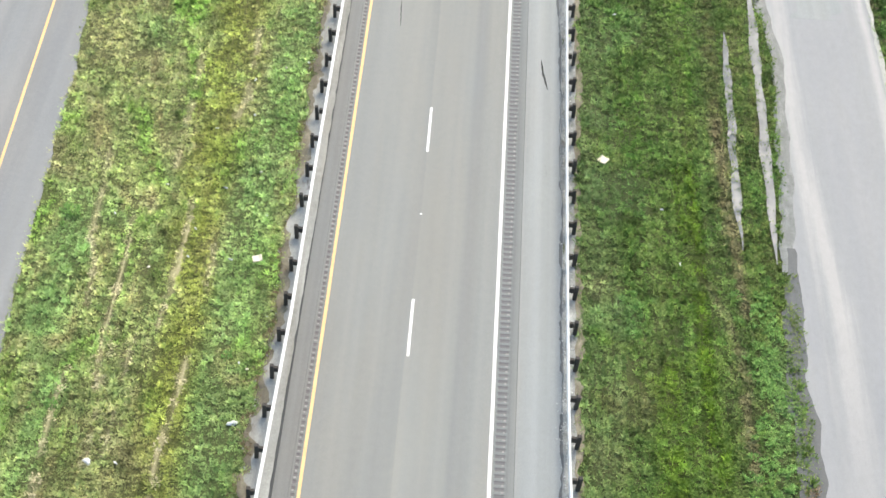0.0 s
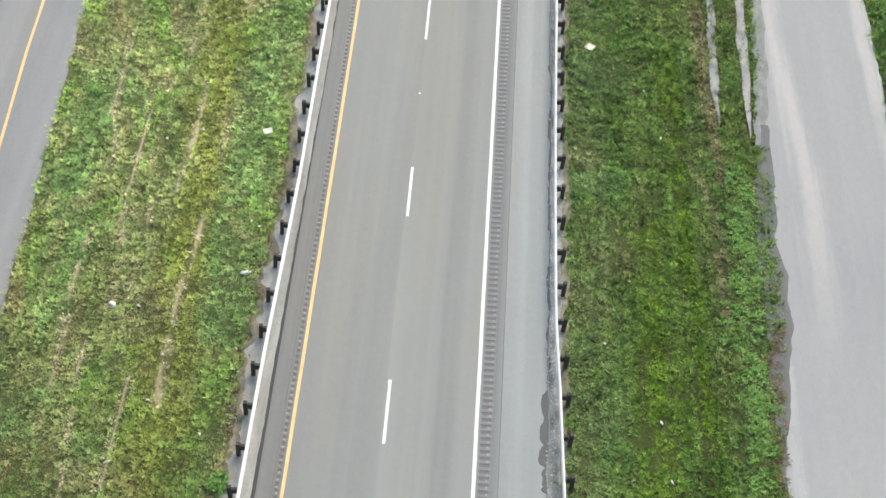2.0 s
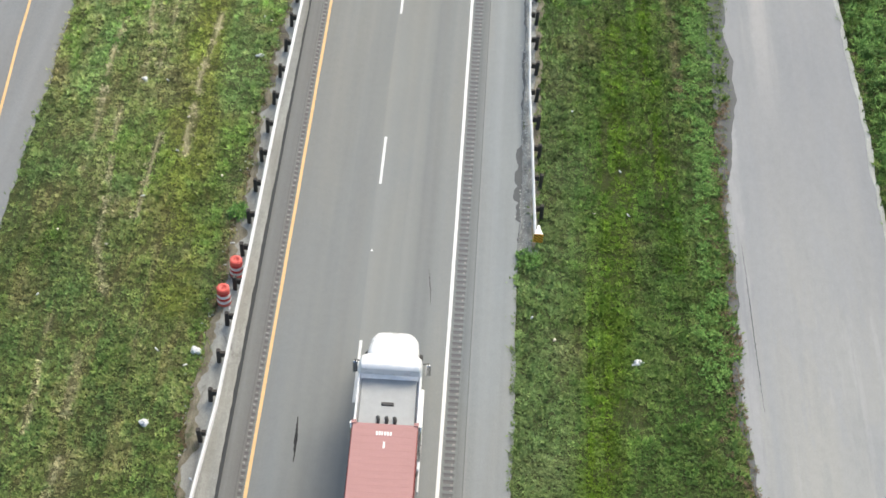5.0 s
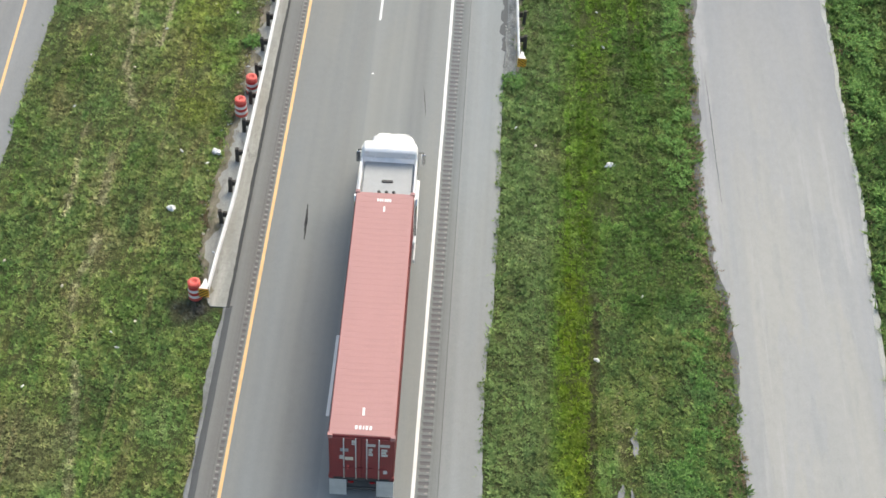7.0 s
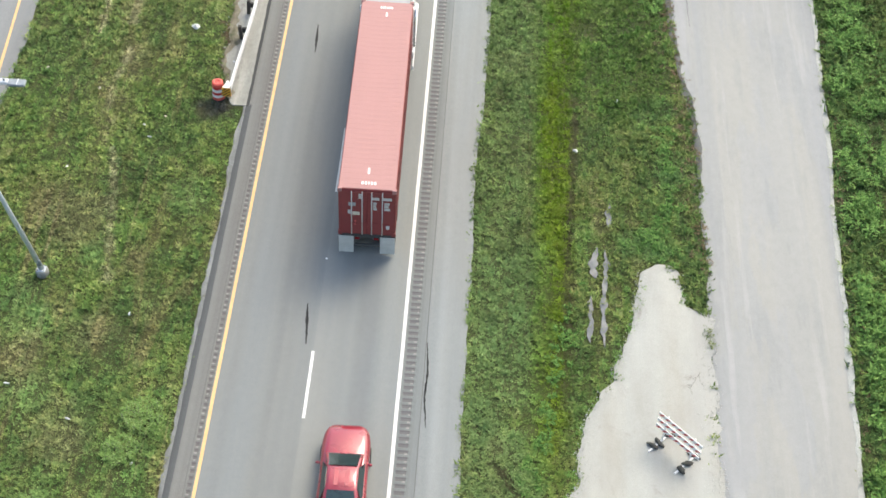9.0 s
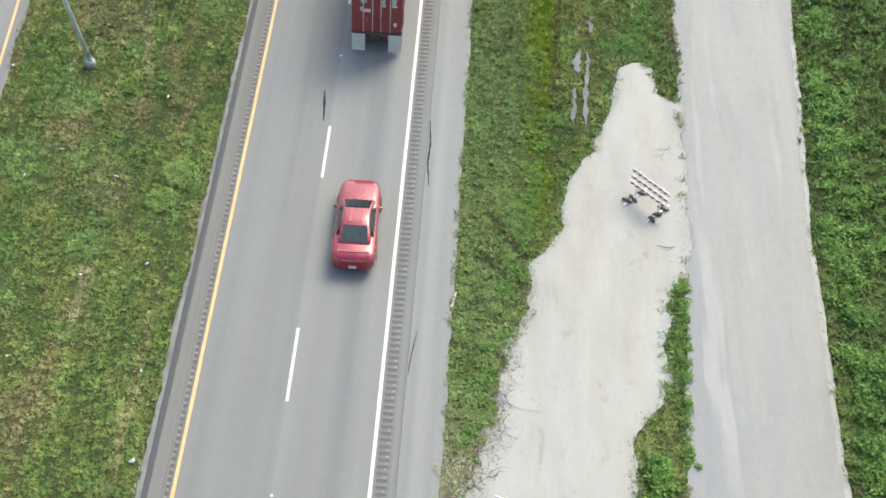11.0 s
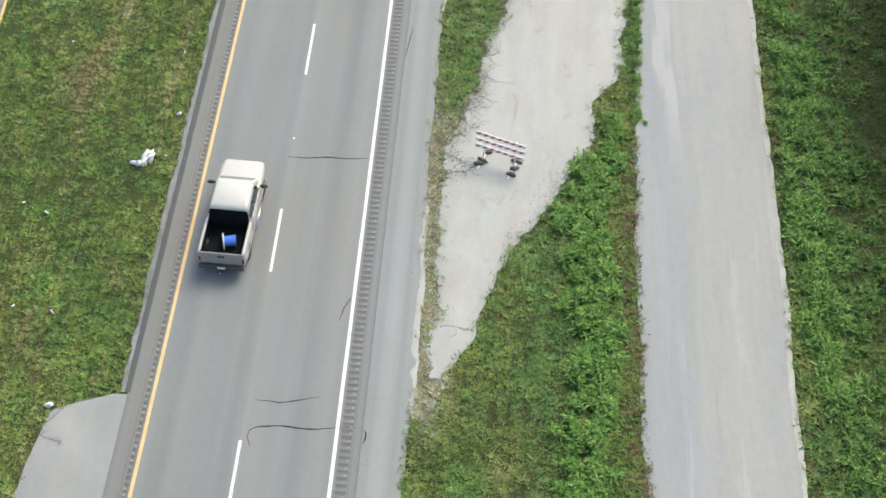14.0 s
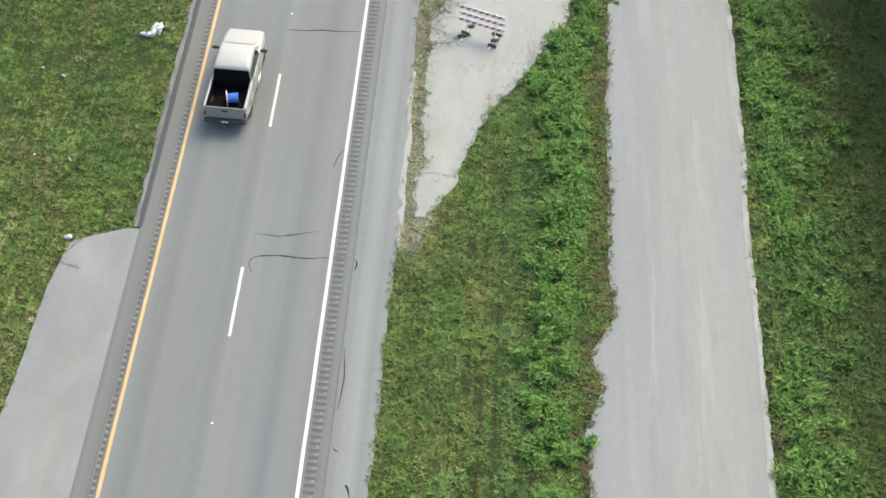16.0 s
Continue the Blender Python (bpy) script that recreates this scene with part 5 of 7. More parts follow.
def barricade(at, turn, length, label):
    b = thing("barricade", label, "barricade", at, turn, "barricades on the gravel crossing")
    for z in (0.72, 1.10, 1.48):
        bm = bmesh.new()
        box(bm, (-length / 2, -0.02, z - 0.092), (length / 2, 0.02, z + 0.092), 0.006)
        rail = part("rail", bm, M["board"], b, "white rail board with red diagonal stripes")
        n = 7
        for i in range(n):
            for s in (-1, 1):
                bm = bmesh.new()
                x = -length / 2 + length * (i + 0.5 + (0.25 if z == 1.10 else 0.0)) / (n + 0.3)
                cs = [(x - 0.14, s * 0.0215, z - 0.078), (x + 0.00, s * 0.0215, z - 0.078), (x + 0.15, s * 0.0215, z + 0.078), (x + 0.01, s * 0.0215, z + 0.078)]
                sheet(bm, cs if s < 0 else cs[::-1], 0.002)
                part("stripe", bm, M["stripe_red"], rail, "red reflective stripe")
    for x in (-length * 0.31, length * 0.31):
        bm = bmesh.new()
        box(bm, (x - 0.025, 0.022, 0.03), (x + 0.025, 0.072, 1.60), 0.005)
        part("upright", bm, M["board"], b, "thin white steel upright")
        bm = bmesh.new()
        box(bm, (x - 0.035, -0.78, 0.0), (x + 0.035, 0.78, 0.06), 0.008)
        part("skid_foot", bm, M["board"], b, "white skid foot")
    return b


BARS = [((9.36, -69.12, 0.0), -19.3, 2.35, "red and white striped barricade weighted with sandbags on gravel", 2.0),
        ((14.56, -52.25, 0.0), -43.5, 2.16, "red and white striped barricade standing askew on gravel", 5.0)]
for at, turn, length, label, seed in BARS:
    barricade(at, turn, length, label)
    m = pose(*at, 0, 0, turn)
    for k, (x, y, rz) in enumerate(((-0.34, -0.45, 20), (-0.30, -0.16, -15), (-0.28, 0.42, 35), (0.34, -0.46, -10), (0.33, -0.05, 40), (0.30, 0.40, 10))):
        bm = bmesh.new()
        blob(bm, (0, 0, 0), (0.25, 0.12, 0.075), int(seed * 10 + k), 0.42)
        me = bpy.data.meshes.new("sandbag")
        bm.to_mesh(me)
        bm.free()
        me.materials.append(M["sandbag"])
        o = new("sandbag", me)
        o.matrix_basis = m @ pose(x * length, y, 0.035, 0, 0, rz)
        tagged(o, "dark sagging sandbag on a barricade foot", "sandbag", "sandbags on the barricades")


def street_lamp():
    """A tall leaning pole on a concrete footing with one arm and a flat lamp."""
    lamp = thing("street_lamp", "tall leaning grey steel street lamp with a flat lamp head", "street lamp", (-11.72, -45.53, -0.05))
    top = Vector((-1.42, -1.42, 12.0))
    bm = bmesh.new()
    tube(bm, [(0, 0, 0.3), top * 0.5, top], [0.115, 0.09, 0.065], 12)
    part("pole", bm, M["pole"], lamp, "tapered grey steel pole")
    bm = bmesh.new()
    lathe(bm, [(0.27, -0.25), (0.27, 0.18), (0.24, 0.24), (0.0001, 0.24)], 14)
    part("footing", bm, M["concrete"], lamp, "round concrete footing")
    bm = bmesh.new()
    box(bm, (-0.17, -0.17, 0.24), (0.17, 0.17, 0.28), 0.01)
    plate = part("base_plate", bm, M["pole"], lamp, "square base plate")
    for u, v in ((-1, -1), (1, -1), (1, 1), (-1, 1)):
        bm = bmesh.new()
        lathe(bm, [(0.022, 0.24), (0.022, 0.36), (0.0001, 0.36)], 6, Matrix.Translation((u * 0.13, v * 0.13, 0)), False)
        part("bolt", bm, M["chrome"], plate)
    bm = bmesh.new()
    box(bm, (-0.09, -0.17, 0.62), (0.09, -0.105, 0.95), 0.01)
    part("access_cover", bm, M["head"], lamp, "small hand-hole cover")
    tip = Vector((1.72, -1.30, 12.0))
    bm = bmesh.new()
    tube(bm, [top - Vector((0, 0, 0.3)), top + Vector((0.6, 0.02, 0.15)), tip + Vector((-0.9, 0, 0.1))], [0.05, 0.045, 0.04], 8)
    part("arm", bm, M["pole"], lamp, "slim steel arm")
    bm = bmesh.new()
    box(bm, (tip.x - 0.62, tip.y - 0.17, 11.98), (tip.x, tip.y + 0.17, 12.09), 0.03)
    head = part("lamp_head", bm, M["head"], lamp, "flat grey lamp head")
    bm = bmesh.new()
    box(bm, (tip.x - 0.95, tip.y - 0.13, 12.0), (tip.x - 0.6, tip.y + 0.13, 12.12), 0.03)
    body = part("gear_housing", bm, M["lens"], head, "white gear housing")
    bm = bmesh.new()
    lathe(bm, [(0.04, 12.1), (0.04, 12.19), (0.0001, 12.2)], 8, Matrix.Translation((tip.x - 0.75, tip.y, 0)))
    part("light_sensor", bm, M["head"], head, "small light sensor")
    bm = bmesh.new()
    box(bm, (tip.x - 0.3, tip.y - 0.172, 12.085), (tip.x - 0.27, tip.y + 0.172, 12.096))
    part("seam", bm, M["lens"], head, "pale seam")


street_lamp()


# ---------------------------------------------------------------- vehicles
def ring(w, z0, z1, y, r=0.25, n=5):
    """A rounded rectangle across the vehicle, wider at its middle."""
    pts = []
    for cx, cz, a0 in ((1, 1, 0), (-1, 1, 90), (-1, -1, 180), (1, -1, 270)):
        rr = min(r, (z1 - z0) / 2.05, w / 2.05)
        for i in range(n):
            a = radians(a0 + 90 * i / (n - 1))
            pts.append((cx * (w / 2 - rr) + rr * math.cos(a), y, (z1 - rr if cz > 0 else z0 + rr) + rr * math.sin(a)))
    return pts


def wheel(parent, x, y, r, w, rim_mat, dual=False):
    bm = bmesh.new()
    turn = Matrix.Translation((x, y, r)) @ Matrix.Rotation(radians(90), 4, 'Y')
    lathe(bm, [(r * 0.62, -w / 2), (r * 0.92, -w / 2), (r, -w * 0.36), (r, w * 0.36), (r * 0.92, w / 2), (r * 0.62, w / 2)], 22, turn)
    wh = part("wheel", bm, M["rubber"], parent, "black tyre on a metal rim")
    bm = bmesh.new()
    lathe(bm, [(r * 0.60, -w * 0.47), (r * 0.55, -w * 0.40), (r * 0.2, -w * 0.44), (r * 0.2, w * 0.44), (r * 0.55, w * 0.40), (r * 0.60, w * 0.47)], 16, turn)
    part("rim", bm, rim_mat, wh, "metal rim")
    return wh


def lorry():
    t = thing("lorry", "white lorry hauling a faded red shipping container", "lorry", (1.74, -43.3, 0), 0.7)
    # container
    bm = bmesh.new()
    box(bm, (-1.19, 0.06, 1.26), (1.19, 12.13, 4.0), 0.02)
    body = part("container", bm, M["box_red"], t, "red corrugated shipping container")
    bm = bmesh.new()
    box(bm, (-0.018, 0, 1.42), (0.018, 0.13, 3.9), 0.006)
    rib = part("side_rib", bm, M["box_red"], body)
    for sx in (-1, 1):
        for k in range(43):
            o = rib if sx < 0 and k == 0 else new("side_rib", rib.data)
            o.parent = body
            o.location = (sx * 1.195, 0.28 + k * 0.275, 0)
    bm = bmesh.new()
    box(bm, (-1.17, 0.1, 3.98), (1.17, 12.1, 4.02), 0.008)
    roof = part("container_roof", bm, M["box_roof"], t, "sun-faded pink-red ribbed container roof")
    bm = bmesh.new()
    box(bm, (-1.08, 0, 4.012), (1.08, 0.15, 4.0222), 0.006)
    rib = part("roof_rib", bm, M["box_roof"], roof)
    for k in range(40):
        o = rib if k == 0 else new("roof_rib", rib.data)
        o.parent = roof
        o.location = (0, 0.34 + k * 0.295, 0)
    for x0, y0, w, h in ((-0.26, 0.34, 0.09, 0.16), (-0.12, 0.34, 0.09, 0.16), (0.02, 0.34, 0.05, 0.16), (0.12, 0.34, 0.09, 0.16), (0.26, 0.34, 0.09, 0.16), (-0.05, 0.95, 0.09, 0.34),
                         (-0.3, 11.6, 0.07, 0.16), (-0.2, 11.6, 0.07, 0.16), (-0.1, 11.6, 0.05, 0.16), (0.0, 11.6, 0.07, 0.16), (0.1, 11.6, 0.07, 0.16), (0.2, 11.6, 0.07, 0.16), (-0.02, 11.05, 0.08, 0.28)):
        bm = bmesh.new()
        box(bm, (x0, y0, 4.02), (x0 + w, y0 + h, 4.036))
        part("mark", bm, M["white_band"], roof, "white lettering bar")
    for sx in (-1, 1):
        for y0 in (0, 12.05):
            for z0 in (1.24, 3.86):
                bm = bmesh.new()
                box(bm, (sx * 1.13 - 0.09, y0, z0), (sx * 1.13 + 0.09, y0 + 0.16, z0 + 0.2), 0.012)
                part("corner_casting", bm, M["box_roof" if z0 > 3 else "box_red"], body)
    for sx in (-1, 1):
        bm = bmesh.new()
        box(bm, (min(sx * 0.015, sx * 1.12), 0.015, 1.34), (max(sx * 0.015, sx * 1.12), 0.065, 3.9), 0.01)
        door = part("door", bm, M["box_red"], body, "dark red container door")
        for x in (0.20, 0.64):
            bm = bmesh.new()
            tube(bm, [(sx * x, -0.005, 1.32), (sx * x, -0.005, 3.92)], [0.024, 0.024], 8)
            part("locking_bar", bm, M["flap"], door, "pale steel locking bar")
            bm = bmesh.new()
            box(bm, (sx * x - 0.02, -0.03, 2.0), (sx * x + 0.26, -0.005, 2.05), 0.005)
            part("handle", bm, M["box_red"], door)
    rng = random.Random(3)
    for x, z, w, h, mname in ((-0.62, 3.05, 0.3, 0.2, "deck"), (-0.72, 2.55, 0.16, 0.26, "flap"), (-0.28, 3.5, 0.14, 0.3, "flap"), (-0.45, 2.5, 0.3, 0.2, "card"), (0.34, 3.45, 0.34, 0.16, "flap"), (0.85, 3.45, 0.36, 0.16, "flap"),
                              (0.34, 2.85, 0.16, 0.5, "flap"), (0.85, 2.85, 0.26, 0.5, "flap"), (0.88, 1.7, 0.14, 0.22, "plate"), (-0.48, 1.9, 0.1, 0.3, "stripe_red")):
        for r in range(3 if h > 0.25 else 1):
            bm = bmesh.new()
            hh = h / (3.6 if h > 0.25 else 1)
            z0 = z + r * h / 3
            box(bm, (x - w / 2, 0.006, z0), (x + w / 2 - (rng.uniform(0, w * 0.3) if h > 0.25 else 0), 0.014, z0 + hh))
            part("mark", bm, M[mname], body, "faded sticker or lettering bar")
    # trailer
    bm = bmesh.new()
    for x in (-0.48, 0.48):
        box(bm, (x - 0.07, 0.15, 0.95), (x + 0.07, 12.0, 1.24), 0.015)
    for y in (0.15, 2.2, 4.2, 6.2, 8.2, 10.2, 11.9):
        box(bm, (-1.15, y - 0.08, 1.08), (1.15, y + 0.08, 1.24), 0.01)
    trailer = part("trailer_frame", bm, M["chassis"], t, "dark steel container chassis")
    bm = bmesh.new()
    box(bm, (-0.55, -0.02, 0.55), (0.55, 0.08, 0.68), 0.02)
    part("bumper_bar", bm, M["chassis"], trailer, "rear underrun bar")
    for sx in (-1, 1):
        bm = bmesh.new()
        box(bm, (sx * 0.88 - 0.32, 0.02, 0.10), (sx * 0.88 + 0.32, 0.05, 1.14), 0.006)
        part("mud_flap", bm, M["flap"], trailer, "pale mud flap")
        bm = bmesh.new()
        box(bm, (sx * 0.40 - 0.10, 0.0, 0.98), (sx * 0.40 + 0.10, 0.06, 1.06), 0.01)
        part("tail_lamp", bm, M["tail"], trailer, "red tail lamp")
        for y in (0.95, 2.25):
            wheel(trailer, sx * 0.92, y, 0.5, 0.52, M["chrome"])
        for y in (13.0, 14.3):
            wheel(trailer, sx * 0.95, y, 0.5, 0.52, M["chrome"])
        wheel(trailer, sx * 1.02, 17.4, 0.5, 0.3, M["chrome"])
        bm = bmesh.new()
        box(bm, (sx * 0.7 - 0.07, 9.4, 0.1), (sx * 0.7 + 0.07, 9.56, 1.1), 0.01)
        part("landing_leg", bm, M["chassis"], trailer)
    # tractor
    bm = bmesh.new()
    box(bm, (-0.5, 12.2, 0.6), (0.5, 18.22, 0.95), 0.03)
    part("tractor_frame", bm, M["chassis"], t, "dark tractor frame")
    bm = bmesh.new()
    secs = [ring(2.30, 0.75, 2.95, 12.42, 0.10), ring(2.36, 0.75, 3.05, 12.7, 0.10), ring(2.38, 0.75, 3.15, 14.67, 0.1), ring(2.42, 0.75, 3.76, 14.80, 0.2), ring(2.42, 0.75, 3.82, 15.07, 0.25), ring(2.36, 0.75, 3.70, 15.47, 0.3), ring(2.20, 0.75, 3.30, 15.82, 0.35),
            ring(2.05, 0.75, 2.75, 16.17, 0.3), ring(1.9, 0.75, 2.05, 16.37, 0.22)]
    loft(bm, secs)
    cab = part("cab", bm, M["cab"], t, "white sleeper cab")
    bm = bmesh.new()
    loft(bm, [ring(2.0, 0.75, 2.1, 16.27, 0.25), ring(2.05, 0.7, 2.0, 17.12, 0.34), ring(1.95, 0.7, 1.8, 17.82, 0.36), ring(1.65, 0.72, 1.6, 18.17, 0.3), ring(1.3, 0.75, 1.45, 18.32, 0.2)])
    part("bonnet", bm, M["cab"], cab, "white bonnet")
    bm = bmesh.new()
    box(bm, (-1.06, 12.40, 2.98), (1.06, 14.78, 3.22), 0.04)
    back = part("back_panel", bm, M["deck"], cab, "grey sunken deck behind the roof fairing")
    bm = bmesh.new()
    loft(bm, [ring(2.2, 3.45, 3.78, 14.72, 0.09), ring(2.3, 3.55, 3.84, 14.92, 0.1), ring(2.25, 3.6, 3.88, 15.27, 0.1)])
    part("roof_fairing", bm, M["cab"], cab, "white roof fairing")
    for x in (-0.32, 0.0, 0.3):
        bm = bmesh.new()
        tube(bm, [(x, 12.95, 3.2), (x + 0.04, 12.72, 3.34), (x, 12.5, 3.2)], [0.075, 0.065, 0.05], 7)
        part("air_hose", bm, M["rubber"], back, "dark vent loop")
    bm = bmesh.new()
    box(bm, (-0.24, 13.45, 3.2), (0.24, 13.62, 3.27), 0.03)
    part("vent", bm, M["chassis"], back, "low dark vent box")
    bm = bmesh.new()
    lathe(bm, [(0.5, 1.05), (0.5, 1.18), (0.2, 1.22), (0.0001, 1.22)], 16, Matrix.Translation((0, 13.6 - 0.9, 0)))
    part("coupling_plate", bm, M["chassis"], t, "round coupling plate")
    for sx in (-1, 1):
        bm = bmesh.new()
        box(bm, (sx * 1.16 - 0.04, 12.36, 0.9), (sx * 1.16 + 0.04, 14.92, 3.42), 0.02)
        part("side_fairing", bm, M["cab"], cab, "white side fairing")
        bm = bmesh.new()
        box(bm, (sx * 1.22 - 0.1, 12.2, 0.45), (sx * 1.22 + 0.1, 16.02, 0.95), 0.06)
        part("side_skirt", bm, M["cab"], cab, "white side skirt")
        bm = bmesh.new()
        box(bm, (sx * 1.30 - 0.03, 11.3, 0.62), (sx * 1.30 + 0.03, 14.62, 0.86), 0.015)
        part("step_rail", bm, M["cab"], cab, "long thin white side rail")
        bm = bmesh.new()
        tube(bm, [(sx * 1.08, 15.82, 2.75), (sx * 1.42, 15.92, 2.7), (sx * 1.42, 15.92, 1.95)], [0.03] * 3, 6)
        arm = part("mirror", bm, M["chassis"], cab, "door mirror on a bracket")
        bm = bmesh.new()
        box(bm, (sx * 1.42 - 0.1, 15.88, 1.95), (sx * 1.42 + 0.1, 15.98, 2.6), 0.03)
        part("mirror_glass", bm, M["chrome"], arm, "mirror housing")
        bm = bmesh.new()
        sheet(bm, [(sx * 1.19, 15.02, 1.9), (sx * 1.16, 15.67, 1.9), (sx * 1.05, 15.62, 2.7), (sx * 1.14, 15.02, 2.75)], 0.02)
        part("side_window", bm, M["glass"], cab, "dark side window")
        bm = bmesh.new()
        tube(bm, [(sx * 1.27, 12.6, 1.0), (sx * 1.27, 12.6, 3.3)], [0.06, 0.06], 10)
        part("exhaust_stack", bm, M["chrome"], cab, "bright exhaust stack")
        bm = bmesh.new()
        box(bm, (sx * 0.6 - 0.16, 18.14, 0.95), (sx * 0.6 + 0.16, 18.28, 1.2), 0.03)
        part("headlamp", bm, M["head_lamp"], cab, "clear headlamp")
    bm = bmesh.new()
    sheet(bm, [(-0.95, 16.30, 2.12), (0.95, 16.30, 2.12), (0.98, 16.02, 2.95), (-0.98, 16.02, 2.95)], 0.02)
    part("windscreen", bm, M["glass"], cab, "dark windscreen")
    return t


lorry()


def coupe():
    c = thing("car", "metallic red two-door coupe in the outer lane", "car", (1.97, -57.45, 0), 1.0)
    bm = bmesh.new()
    secs = [ring(1.30, 0.36, 0.70, -0.04, 0.14), ring(1.60, 0.30, 0.86, 0.02, 0.2), ring(1.76, 0.26, 0.96, 0.14, 0.24), ring(1.88, 0.22, 1.00, 0.42, 0.28), ring(1.94, 0.20, 1.01, 0.9, 0.34), ring(1.92, 0.20, 0.97, 1.4, 0.32), ring(1.84, 0.20, 0.93, 2.0, 0.28),
            ring(1.82, 0.20, 0.92, 2.7, 0.28), ring(1.86, 0.20, 0.95, 3.3, 0.32), ring(1.88, 0.21, 0.94, 3.8, 0.36), ring(1.84, 0.22, 0.90, 4.2, 0.36), ring(1.72, 0.25, 0.84, 4.55, 0.32), ring(1.50, 0.28, 0.76, 4.78, 0.26), ring(1.20, 0.32, 0.66, 4.90, 0.18), ring(0.9, 0.36, 0.58, 4.94, 0.1)]
    body = part("body", loft(bm, secs), M["car_red"], c, "red body shell")
    bm = bmesh.new()
    cab = [ring(1.42, 0.86, 0.98, 0.72, 0.06), ring(1.40, 0.86, 1.12, 1.05, 0.12), ring(1.28, 0.86, 1.33, 1.62, 0.16), ring(1.24, 0.86, 1.37, 2.1, 0.17), ring(1.26, 0.86, 1.34, 2.55, 0.17), ring(1.40, 0.86, 1.10, 3.15, 0.12), ring(1.46, 0.86, 0.95, 3.45, 0.06)]
    house = part("roof", loft(bm, cab), M["car_red"], c, "red roof and pillars")
    for name, pts, lab in (("rear_window", [(-0.56, 0.86, 1.062), (0.56, 0.86, 1.062), (0.50, 1.58, 1.345), (-0.50, 1.58, 1.345)], "dark sloping rear window"),
                           ("windscreen", [(0.60, 3.38, 1.005), (-0.60, 3.38, 1.005), (-0.53, 2.66, 1.335), (0.53, 2.66, 1.335)], "pale reflecting windscreen")):
        part(name, sheet(bmesh.new(), pts, 0.012), M["glass"], house, lab)
    for sx in (-1, 1):
        pts = [(sx * 0.80, 1.30, 0.97), (sx * 0.80, 3.05, 0.97), (sx * 0.61, 2.6, 1.29), (sx * 0.60, 1.7, 1.30)]
        part("side_window", sheet(bmesh.new(), pts if sx > 0 else pts[::-1], 0.02), M["glass"], house, "dark side window")
        for k in range(3):
            bm = bmesh.new()
            box(bm, (sx * (0.52 + 0.11 * k) - 0.04, -0.012 + 0.022 * k, 0.62), (sx * (0.52 + 0.11 * k) + 0.04, 0.08 + 0.03 * k, 0.86), 0.012)
            part("tail_lamp", bm, M["tail"], body, "upright red tail lamp bar")
        bm = bmesh.new()
        box(bm, (sx * 0.58 - 0.12, 4.62, 0.52), (sx * 0.58 + 0.12, 4.84, 0.64), 0.04)
        part("headlamp", bm, M["head_lamp"], body, "clear headlamp")
        bm = bmesh.new()
        blob(bm, (sx * 0.98, 2.95, 0.96), (0.10, 0.07, 0.07), 4, 0.05)
        part("door_mirror", bm, M["car_red"], body, "red door mirror")
        for y in (0.98, 3.75):
            wheel(c, sx * 0.84, y, 0.34, 0.24, M["chrome"])
    bm = bmesh.new()
    box(bm, (-0.68, 0.34, 1.0), (0.68, 0.44, 1.022), 0.01)
    part("rear_spoiler", bm, M["car_red"], body, "low red rear spoiler")
    bm = bmesh.new()
    box(bm, (-0.15, -0.07, 0.44), (0.15, -0.03, 0.58), 0.004)
    part("number_plate", bm, M["plate"], body, "plain pale plate")
    bm = bmesh.new()
    box(bm, (-0.52, -0.035, 0.58), (0.52, 0.06, 0.80), 0.02)
    part("rear_panel", bm, M["tail"], body, "dark red rear panel")
    for x0 in (-0.30, 0.12):
        bm = bmesh.new()
        box(bm, (x0, 1.75, 1.366), (x0 + 0.16, 2.5, 1.378), 0.004)
        part("roof_reveal", bm, M["car_red"], house)
    return c


coupe()


